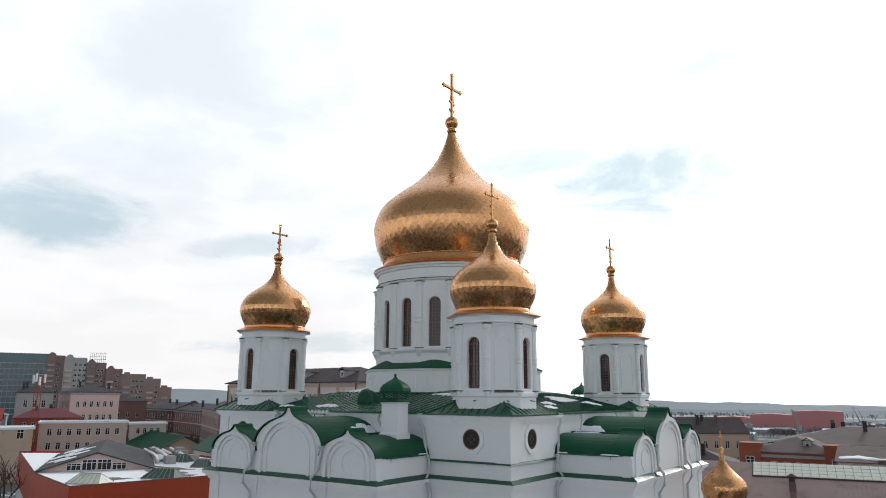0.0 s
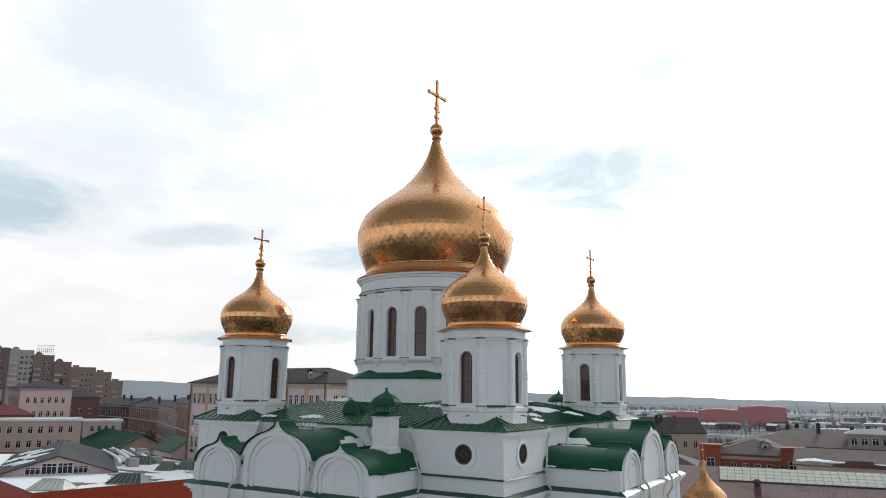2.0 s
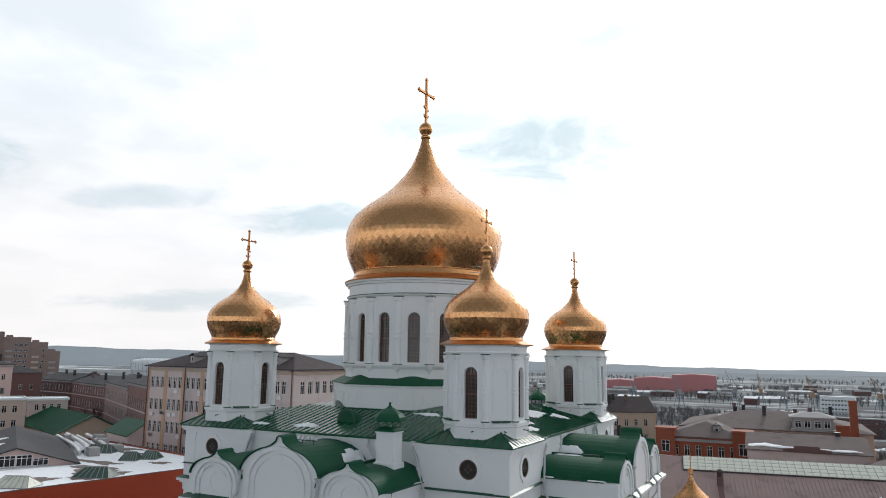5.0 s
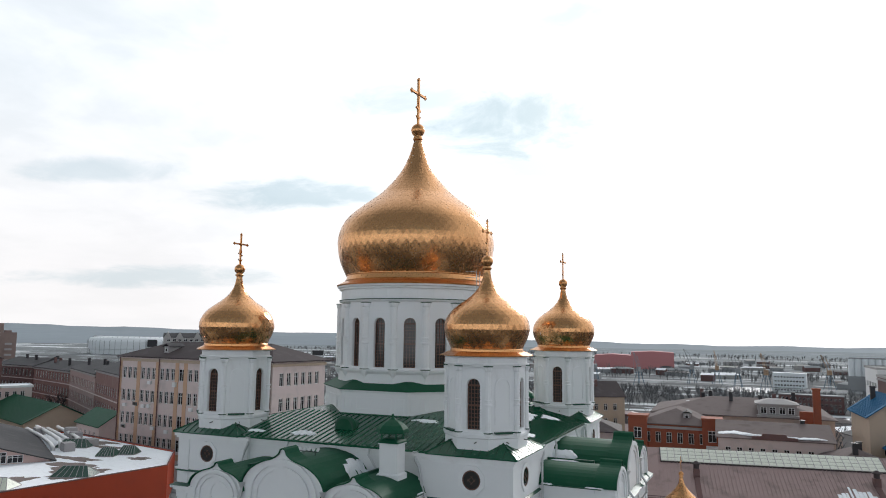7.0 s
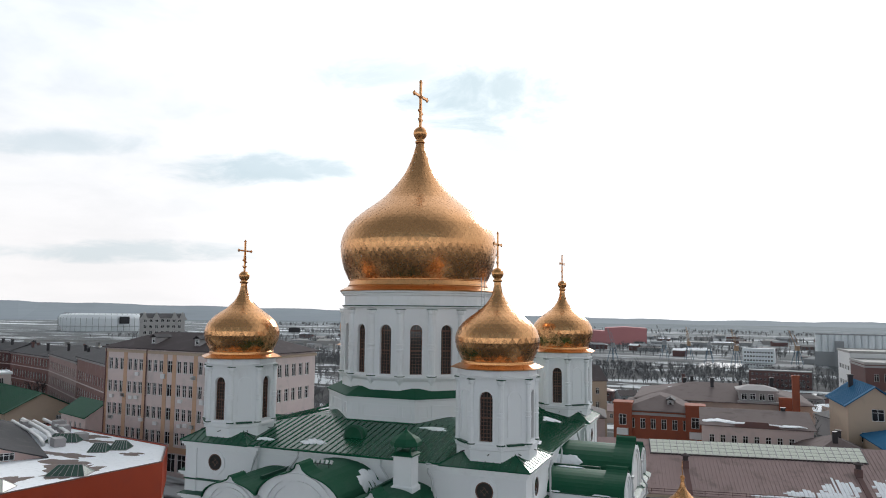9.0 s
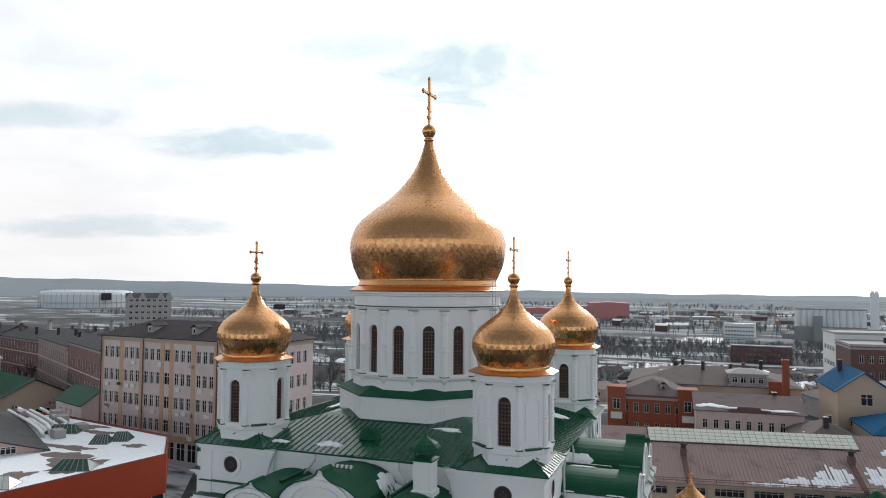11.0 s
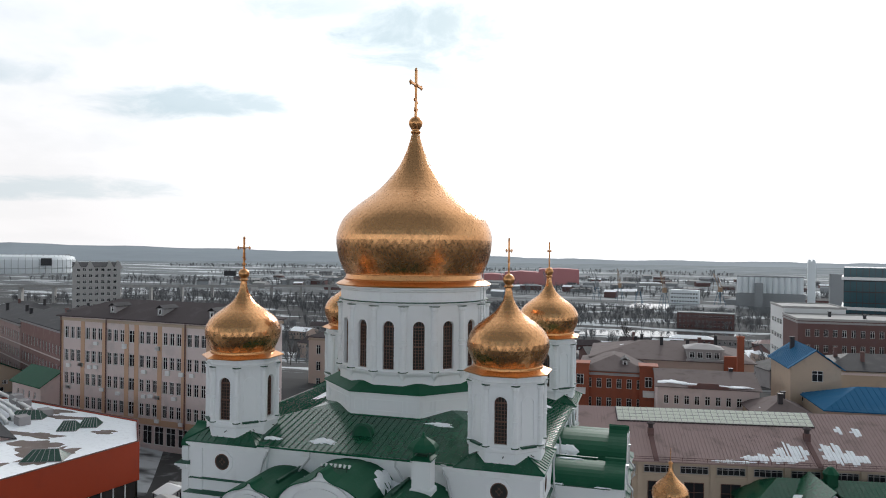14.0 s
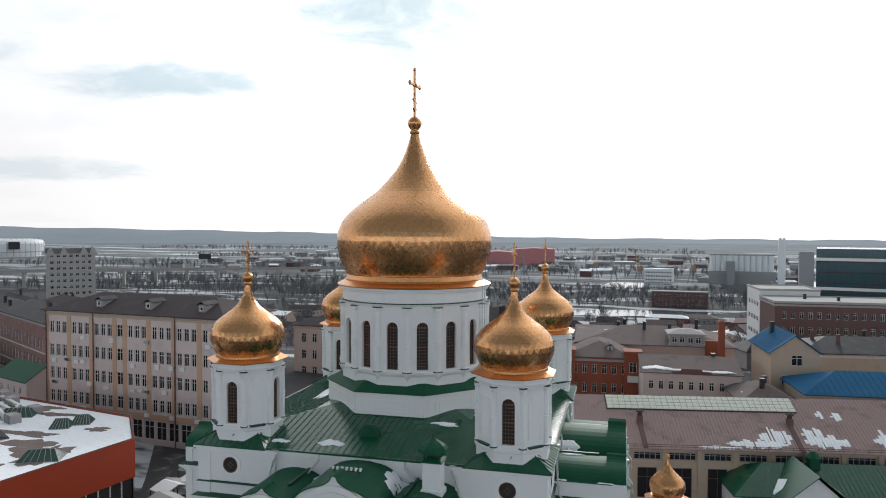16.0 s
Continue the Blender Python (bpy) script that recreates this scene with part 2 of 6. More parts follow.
def mesh_of(name, bm, mats, smooth=False):
    me = bpy.data.meshes.new(name)
    bmesh.ops.recalc_face_normals(bm, faces=bm.faces[:])
    bm.to_mesh(me)
    bm.free()
    for m in (mats if isinstance(mats, (list, tuple)) else [mats]):
        me.materials.append(m)
    if smooth:
        me.polygons.foreach_set("use_smooth", [True] * len(me.polygons))
    return me


def part(name, bm, mats, parent=None, label="", m=None, smooth=False):
    me = bm if isinstance(bm, bpy.types.Mesh) else mesh_of(name, bm, mats, smooth)
    ob = new(name, me)
    if parent is not None:
        ob.parent = parent
    if m is not None:
        ob.matrix_local = m
    if label:
        ob["label"] = label
    return ob


def box(bm, x0, y0, z0, x1, y1, z1, m=None, mat=0):
    vs = [bm.verts.new(Vector(p) if m is None else m @ Vector(p)) for p in ((x0, y0, z0), (x1, y0, z0), (x1, y1, z0), (x0, y1, z0), (x0, y0, z1), (x1, y0, z1), (x1, y1, z1), (x0, y1, z1))]
    for f in ((0, 3, 2, 1), (4, 5, 6, 7), (0, 1, 5, 4), (1, 2, 6, 5), (2, 3, 7, 6), (3, 0, 4, 7)):
        bm.faces.new([vs[i] for i in f]).material_index = mat
    return vs


def loft(bm, rings, closed=True, caps=True, mat=0):
    """Joins rings of equally many points into a skin."""
    rows = [[bm.verts.new(Vector(p)) for p in r] for r in rings]
    n = len(rows[0])
    for a, b in zip(rows, rows[1:]):
        for i in range(n if closed else n - 1):
            j = (i + 1) % n
            bm.faces.new((a[i], a[j], b[j], b[i])).material_index = mat
    if caps:
        bm.faces.new(rows[0]).material_index = mat
        bm.faces.new(rows[-1][::-1]).material_index = mat
    return rows


def ngon(n, apothem, z, turn=0.0, centre=(0, 0)):
    r = apothem / math.cos(math.pi / n)
    return [(centre[0] + r * math.cos(turn + (i + 0.5) * 2 * math.pi / n), centre[1] + r * math.sin(turn + (i + 0.5) * 2 * math.pi / n), z) for i in range(n)]


def turned(bm, profile, n=24, centre=(0, 0, 0), caps=True, mat=0):
    loft(bm, [[(centre[0] + r * math.cos(2 * math.pi * i / n), centre[1] + r * math.sin(2 * math.pi * i / n), centre[2] + z) for i in range(n)] for z, r in profile], caps=caps, mat=mat)


def tube(bm, points, r, n=6, mat=0):
    pts = [Vector(p) for p in points]
    rings = []
    for i, p in enumerate(pts):
        d = (pts[min(i + 1, len(pts) - 1)] - pts[max(i - 1, 0)]).normalized()
        side = d.cross(Vector((0, 0, 1))) if abs(d.z) < 0.95 else d.cross(Vector((1, 0, 0)))
        side.normalize()
        other = d.cross(side)
        rings.append([p + r * (math.cos(2 * math.pi * k / n) * side + math.sin(2 * math.pi * k / n) * other) for k in range(n)])
    loft(bm, rings, mat=mat)


def arch_outline(w, z0, z1, n=8):
    """A round-headed opening of width w from z0 to its crown z1, as points (x, z)."""
    r = w / 2
    return [(-r, z0)] + [(r, z0)] + [(r * math.cos(math.pi * i / n), z1 - r + r * math.sin(math.pi * i / n)) for i in range(n + 1)]


def arch_panel(bm, m, half, z0, z1, w, wz0, wz1, depth):
    """A flat wall panel, seen from -y, with a round-headed opening whose reveal is depth deep."""
    outer = [bm.verts.new(m @ Vector((x, 0, z))) for x, z in ((-half, z0), (half, z0), (half, z1), (-half, z1))]
    pts = arch_outline(w, wz0, wz1)
    inner = [bm.verts.new(m @ Vector((x, 0, z))) for x, z in pts]
    edges = [bm.edges.new((outer[i], outer[(i + 1) % 4])) for i in range(4)] + [bm.edges.new((inner[i], inner[(i + 1) % len(inner)])) for i in range(len(inner))]
    bmesh.ops.triangle_fill(bm, use_beauty=True, use_dissolve=False, edges=edges)
    rear = [bm.verts.new(m @ Vector((x, depth, z))) for x, z in pts]
    for i in range(len(inner)):
        j = (i + 1) % len(inner)
        bm.faces.new((inner[i], inner[j], rear[j], rear[i]))


def arch_moulding(bm, m, w, z0, z1, band, proud):
    """A raised band round a round-headed opening."""
    a, b = arch_outline(w, z0, z1, 10)[1:], arch_outline(w + 2 * band, z0, z1 + band, 10)[1:]
    a, b = a + [(-w / 2, z0)], b + [(-w / 2 - band, z0)]
    loft(bm, [[m @ Vector((x0, 0.02, q0)), m @ Vector((x0, -proud, q0)), m @ Vector((x1, -proud, q1)), m @ Vector((x1, 0.02, q1))] for (x0, q0), (x1, q1) in zip(a, b)])


def arch_window(w, z0, z1, cols, rows):
    """A glazed, barred, round-headed window in the plane y = 0: dark glass, brown frame and bars."""
    bm = bmesh.new()
    bm.faces.new([bm.verts.new((x, 0.02, z)) for x, z in arch_outline(w, z0, z1, 8)]).material_index = 1
    t, r = 0.055, w / 2
    arch_moulding(bm, Matrix(), w - 2 * t, z0, z1 - t, t, 0.05)
    for i in range(1, cols):
        x = -r + w * i / cols
        box(bm, x - 0.02, -0.03, z0, x + 0.02, 0.015, z1 - r + math.sqrt(max(0.0, r * r - x * x)) - 0.03)
    for i in range(rows):
        z = z0 + (z1 - r - z0) * i / (rows - 1)
        h = 0.06 if i in (0, rows - 1, rows // 2) else 0.018
        box(bm, -r + 0.02, -0.035, z - h, r - 0.02, 0.015, z + h)
    return mesh_of("window", bm, [FRAME, GLASS])


def lines_to_patch(bm, cx, cy, rx, ry, n, seed, zf, lift=0.03, thick=0.06):
    """An uneven flat patch, such as snow, that follows the height zf(x, y)."""
    rnd = random.Random(seed)
    n *= 2
    waves = [(k, rnd.uniform(0, 6.28), rnd.uniform(0.5, 1.0) * amp) for k, amp in ((2, 0.22), (3, 0.22), (5, 0.16), (8, 0.12), (13, 0.07))]
    rim = []
    for i in range(n):
        a = 2 * math.pi * i / n
        w = max(0.2, 0.92 + sum(amp * math.sin(k * a + ph) for k, ph, amp in waves))
        rim.append((cx + rx * w * math.cos(a), cy + ry * w * math.sin(a)))
    mid = bm.verts.new((cx, cy, zf(cx, cy) + lift + thick))
    inner = [bm.verts.new((cx + 0.75 * (x - cx), cy + 0.75 * (y - cy), zf(cx + 0.75 * (x - cx), cy + 0.75 * (y - cy)) + lift + thick)) for x, y in rim]
    outer = [bm.verts.new((x, y, zf(x, y) + lift * 0.5)) for x, y in rim]
    for i in range(n):
        j = (i + 1) % n
        bm.faces.new((mid, inner[i], inner[j]))
        bm.faces.new((inner[i], outer[i], outer[j], inner[j]))


GROUND = 4.0


def ground_z(x, y):
    """The town stands on a terrace that falls away to the river plain."""
    s = 0.95 * y - 0.30 * x
    f = min(1.0, max(0.0, (s - 150.0) / 260.0))
    w = min(1.0, max(0.0, (-56.0 - x) / 10.0))
    w2 = min(1.0, max(0.0, (-120.0 - x) / 90.0)) * (1 - f)
    return GROUND - 29.0 * f * f * (3 - 2 * f) + 2.2 * w * w * (3 - 2 * w) * (1 - f) + 4.0 * w2


# ---- the cathedral ----
CX, CY = -37.13, 52.5
cathedral = thing("cathedral", "white five-domed cathedral with green tin roofs and gilded onion domes", "church", (CX, CY, GROUND))
Z = -GROUND                     # heights below are above the datum; the root stands on the ground
BODY, BLOCK, DRUM = 13.45, 13.75, 10.975
QUARTERS = [pose(0, 0, 0, 0, 0, 90 * k) for k in range(4)]


def shifted(bm):
    bmesh.ops.translate(bm, verts=bm.verts[:], vec=(0, 0, Z))
    return bm


# walls: one body with four slightly proud corner blocks
bm = bmesh.new()
box(bm, -BODY, -BODY, GROUND, BODY, BODY, 22.55)
part("wall", shifted(bm), WHITE, cathedral)
for q in QUARTERS:
    bm = bmesh.new()
    box(bm, 7.15, -BLOCK, GROUND, BLOCK, -7.15, 22.55, q)
    box(bm, BLOCK - 1.0, -BLOCK - 0.07, 18.0, BLOCK + 0.07, -BLOCK + 1.0, 22.5, q)
    part("corner_block", shifted(bm), WHITE, cathedral)


def ledge(bm, x0, y0, x1, y1, z, steps, m):
    """A stepped cornice: each step is (height, reach)."""
    rings = []
    for h, out in steps:
        for q in (z, z + h):
            rings.append([m @ Vector(p) for p in ((x0 - out, y0 - out, q), (x1 + out, y0 - out, q), (x1 + out, y1 + out, q), (x0 - out, y1 + out, q))])
        z += h
    loft(bm, rings)


for q in QUARTERS:
    bm = bmesh.new()
    ledge(bm, 7.15, -BLOCK, BLOCK, -7.15, 22.40, ((0.14, 0.08), (0.16, 0.2), (0.2, 0.32)), q)
    ledge(bm, 7.15, -BLOCK, BLOCK, -7.15, 18.35, ((0.2, 0.10), (0.16, 0.24), (0.2, 0.42)), q)
    part("cornice", shifted(bm), WHITE_TRIM, cathedral)
    bm = bmesh.new()
    loft(bm, [[q @ Vector(p) for p in ((x0, y0, z), (x1, y0, z), (x1, y1, z), (x0, y1, z))] for x0, y0, x1, y1, z in ((6.65, -14.24, 14.24, -6.65, 18.92), (7.1, -13.78, 13.78, -7.1, 19.12))])
    loft(bm, [[q @ Vector(p) for p in ((x0, y0, z), (x1, y0, z), (x1, y1, z), (x0, y1, z))] for x0, y0, x1, y1, z in ((6.95, -13.95, 13.95, -6.95, 20.0), (7.1, -13.78, 13.78, -7.1, 20.12))])
    part("flashing", shifted(bm), GREEN_DARK, cathedral)
bm = bmesh.new()
ledge(bm, -BODY, -BODY, BODY, BODY, 22.42, ((0.14, 0.06), (0.16, 0.16), (0.18, 0.28)), Matrix())
ledge(bm, -BODY, -BODY, BODY, BODY, 18.36, ((0.2, 0.10), (0.16, 0.24), (0.2, 0.40)), Matrix())
part("cornice", shifted(bm), WHITE_TRIM, cathedral)

# round windows of the corner blocks, in eight-sided surrounds
bm = bmesh.new()
ring_a = [(0.92 * math.cos((i + 0.5) * math.pi / 4), 0.92 * math.sin((i + 0.5) * math.pi / 4)) for i in range(8)]


def ring_pts(r, n, y, square=False):
    if square:
        return [(r * math.cos((int(i * 8 / n) + 0.5) * math.pi / 4), y, r * math.sin((int(i * 8 / n) + 0.5) * math.pi / 4)) for i in range(n)]
    return [(r * math.cos((i + 1.5) * 2 * math.pi / n), y, r * math.sin((i + 1.5) * 2 * math.pi / n)) for i in range(n)]


loft(bm, [ring_pts(0.98, 24, 0.0, True), ring_pts(0.98, 24, -0.09, True), ring_pts(0.66, 24, -0.09), ring_pts(0.60, 24, 0.0)], caps=False)
bmesh.ops.remove_doubles(bm, verts=bm.verts[:], dist=0.001)
rosette_mesh = mesh_of("surround", bm, WHITE_TRIM)
bm = bmesh.new()
bm.faces.new([bm.verts.new(p) for p in ring_pts(0.62, 24, -0.015)]).material_index = 1
loft(bm, [ring_pts(0.63, 24, -0.01), ring_pts(0.63, 24, -0.05), ring_pts(0.56, 24, -0.05), ring_pts(0.56, 24, -0.01)], caps=False)
for a in (45, 135):
    for s in (-1, 1):
        c = Matrix.Rotation(radians(a), 4, "Y")
        box(bm, -0.25, -0.04, 0.14 * s - 0.012, 0.25, -0.012, 0.14 * s + 0.012, c)
oculus_mesh = mesh_of("round_window", bm, [FRAME, GLASS])
for k, q in enumerate(QUARTERS):
    for m in (pose(DRUM, -BLOCK, 21.45 + Z), pose(BLOCK, -DRUM, 21.45 + Z, 0, 0, 90)):
        s = part("surround", rosette_mesh, None, cathedral, m=q @ m)
        part("round_window", oculus_mesh, None, s, "dark round window in a brown frame")


# roofs
def roof_main(x, y):
    return 23.02 + 0.205 * (13.85 - max(abs(x), abs(y)))


def roof_corner(x, y):
    return 23.0 + 0.58 * (3.2 - max(abs(x), abs(y)))


for k, q in enumerate(QUARTERS):
    bm = bmesh.new()
    a, b = 13.85, 5.0
    loft(bm, [[q @ Vector(p) for p in ((-a, -a, roof_main(a, a) - d), (a, -a, roof_main(a, a) - d), (b, -b, roof_main(b, b) - d), (-b, -b, roof_main(b, b) - d))] for d in (0.08, 0.0)])
    box(bm, -8.0, -a - 0.05, 22.92, 8.0, -a + 0.25, 23.06, q)
    slope = part("roof_slope", shifted(bm), GREEN_SEAM, cathedral)
    bm = bmesh.new()
    for i in range(-25, 26):
        x = i * 0.53
        y1 = max(abs(x), 6.9)
        if y1 < a - 0.3:
            for dx in (0.0,):
                vs = [q @ Vector((x + ex, y, roof_main(0, y) + ez)) for y in (-a + 0.1, -y1) for ex, ez in ((-0.02, -0.01), (0.02, -0.01), (0.02, 0.055), (-0.02, 0.055))]
                loft(bm, [vs[:4], vs[4:]])
    seam = part("roof_seam", shifted(bm), GREEN_SEAM, slope)
    seam["kind"] = "stuff"
    # the corner block's own hipped roof
    at = q @ Vector((DRUM, -DRUM, 0))
    bm = bmesh.new()
    c = 3.2
    loft(bm, [[(at.x + sx * e, at.y + sy * e, roof_corner(e, e) - d) for sx, sy in ((-1, -1), (1, -1), (1, 1), (-1, 1))] for e, d in ((c, 0.08), (c, 0.0), (0.3, 0.0))])
    hip = part("corner_roof", shifted(bm), GREEN_SEAM, cathedral)
    bm = bmesh.new()
    for s in range(4):
        r = Matrix.Translation(at) @ QUARTERS[s]
        for i in range(-5, 6):
            x = i * 0.56
            if c - 0.1 - max(abs(x), 1.2) > 0.3:
                vs = [r @ Vector((x + ex, y, roof_corner(0, y) + ez)) for y in (-c + 0.05, -max(abs(x), 1.2)) for ex, ez in ((-0.02, -0.01), (0.02, -0.01), (0.02, 0.05), (-0.02, 0.05))]
                loft(bm, [vs[:4], vs[4:]])
        for e in (1,):
            tube(bm, [r @ Vector((-c, -c, roof_corner(c, c) + 0.02)), r @ Vector((-1.0, -1.0, roof_corner(1, 1) + 0.02))], 0.05, 5)
    part("roof_seam", shifted(bm), GREEN_SEAM, hip)["kind"] = "stuff"


# onion domes of small lozenge plates
def onion(profile, around, rows_n):
    """A dome skin of lozenge plates: every plate is flat, set a little askew."""
    rnd = random.Random(around)
    length = [0.0]
    for (z0, r0), (z1, r1) in zip(profile, profile[1:]):
        length.append(length[-1] + math.hypot(z1 - z0, r1 - r0))

    def at(s):
        s = min(max(s, 0.0), length[-1] - 1e-6)
        k = max(i for i in range(len(length) - 1) if length[i] <= s)
        f = (s - length[k]) / (length[k + 1] - length[k])
        p0, p1 = profile[max(k - 1, 0)], profile[k]
        p2, p3 = profile[k + 1], profile[min(k + 2, len(profile) - 1)]
        return tuple(0.5 * (2 * b + (c - a) * f + (2 * a - 5 * b + 4 * c - d) * f * f + (3 * b - a - 3 * c + d) * f ** 3) for a, b, c, d in zip(p0, p1, p2, p3))

    bm = bmesh.new()
    step = length[-1] / rows_n
    grid = []
    for j in range(rows_n + 1):
        z, r = at(j * step)
        grid.append([Vector((r * math.cos(2 * math.pi * (i + 0.5 * (j % 2)) / around), r * math.sin(2 * math.pi * (i + 0.5 * (j % 2)) / around), z)) for i in range(around)])

    def plate(pts):
        c = sum(pts, Vector()) / len(pts)
        out = Vector((c.x, c.y, 0)).normalized() * rnd.uniform(-0.001, 0.004)
        tilt = rnd.uniform(-0.009, 0.009), rnd.uniform(-0.009, 0.009)
        vs = []
        for k, p in enumerate(pts):
            n = Vector((p.x, p.y, 0)).normalized()
            vs.append(bm.verts.new(p + out + n * (tilt[0] if k % 2 else tilt[1]) * (1 if k < 2 else -1)))
        bm.faces.new(vs)

    for j in range(1, rows_n):
        for i in range(around):
            a = grid[j][i]
            b = grid[j][(i + 1) % around]
            up = grid[j + 1][(i + (1 if j % 2 else 0)) % around]
            dn = grid[j - 1][(i + (1 if j % 2 else 0)) % around]
            plate([a, dn, b, up])
    for i in range(around):
        bm.faces.new([bm.verts.new(p) for p in (grid[0][i], grid[0][(i + 1) % around], grid[1][i])])
        k = rows_n
        o = 1 if k % 2 else 0
        bm.faces.new([bm.verts.new(p) for p in (grid[k][i], grid[k][(i + 1) % around], grid[k - 1][(i + o) % around])])
    return bm


def orthodox_cross(h):
    """A gilded cross with trefoil ends, a slanting foot bar and a crescent, base at z = 0, arms along x."""
    bm = bmesh.new()
    w = h * 0.022
    box(bm, -w, -w, 0, w, w, h * 0.97)
    arm = h * 0.285
    box(bm, -arm, -w, h * 0.66 - w, arm, w, h * 0.66 + w)
    c = Matrix.Translation((0, 0, h * 0.33)) @ Matrix.Rotation(radians(22), 4, "Y")
    box(bm, -h * 0.09, -w * 0.9, -w * 0.8, h * 0.09, w * 0.9, w * 0.8, c)
    for x, z in ((0, h * 0.965), (-arm, h * 0.66), (arm, h * 0.66)):
        for dx, dz in ((0, 0), (h * 0.03, 0), (-h * 0.03, 0), (0, h * 0.03), (0, -h * 0.03)):
            bmesh.ops.create_uvsphere(bm, u_segments=8, v_segments=6, radius=h * 0.024, matrix=Matrix.Translation((x + dx, 0, z + dz)))
    bmesh.ops.create_uvsphere(bm, u_segments=10, v_segments=6, radius=h * 0.05, matrix=Matrix.Translation((0, 0, h * 0.66)))
    tube(bm, [(h * 0.085 * math.cos(radians(a)), 0, h * 0.20 + h * 0.085 * math.sin(radians(a))) for a in range(190, 351, 20)], w * 0.7, 6)
    for s in (-1, 1):
        tube(bm, [(s * w * 2.5, 0, h * 0.36), (s * h * 0.05, 0, h * 0.42), (s * w * 2, 0, h * 0.50)], w * 0.5, 5)
    return bm


SMALL_DOME = [(29.50, 2.36), (29.87, 2.50), (30.2, 2.64), (30.57, 2.82), (31.04, 2.97), (31.5, 2.99), (31.97, 2.85), (32.43, 2.55), (32.9, 2.02), (33.36, 1.36), (33.83, 0.84), (34.4, 0.46), (35.0, 0.28), (35.55, 0.22)]
BIG_DOME = [(36.0, 6.32), (36.5, 6.56), (37.3, 6.88), (38.31, 7.09), (39.37, 7.12), (40.44, 6.78), (41.2, 6.28), (42.0, 5.42), (42.8, 4.36), (43.6, 3.35), (44.76, 2.26), (45.86, 1.46), (46.96, 0.92), (48.07, 0.54), (49.0, 0.30)]


def drum_shell(sides, apothem, z0, z1, win, blind, reveal):
    """The faceted wall of a drum, windows going through it; blind facets carry a raised arch."""
    bm = bmesh.new()
    half = apothem * math.tan(math.pi / sides)
    for k in range(sides):
        m = Matrix.Rotation(2 * math.pi * k / sides, 4, "Z") @ Matrix.Translation((0, -apothem, 0))
        w, a, b = win
        if k % 2 and blind:
            vs = [bm.verts.new(m @ Vector(p)) for p in ((-half, 0, z0), (half, 0, z0), (half, 0, z1), (-half, 0, z1))]
            bm.faces.new(vs)
        else:
            arch_panel(bm, m, half, z0, z1, w, a, b, reveal)
    bmesh.ops.remove_doubles(bm, verts=bm.verts[:], dist=0.002)
    return bm


def add_mouldings(drum, sides, apothem, win, blind):
    w, a, b = win
    open_bm, shut_bm = bmesh.new(), bmesh.new()
    arch_moulding(open_bm, Matrix(), w + 0.06, a, b + 0.03, 0.10, 0.05)
    arch_moulding(shut_bm, Matrix(), w * 1.05, a + 0.35, b - 0.02, 0.09, 0.05)
    meshes = mesh_of("moulding", open_bm, WHITE_TRIM), mesh_of("moulding", shut_bm, WHITE_TRIM)
    for k in range(sides):
        part("moulding", meshes[1 if blind and k % 2 else 0], None, drum, m=Matrix.Rotation(2 * math.pi * k / sides, 4, "Z") @ Matrix.Translation((0, -apothem, 0)))


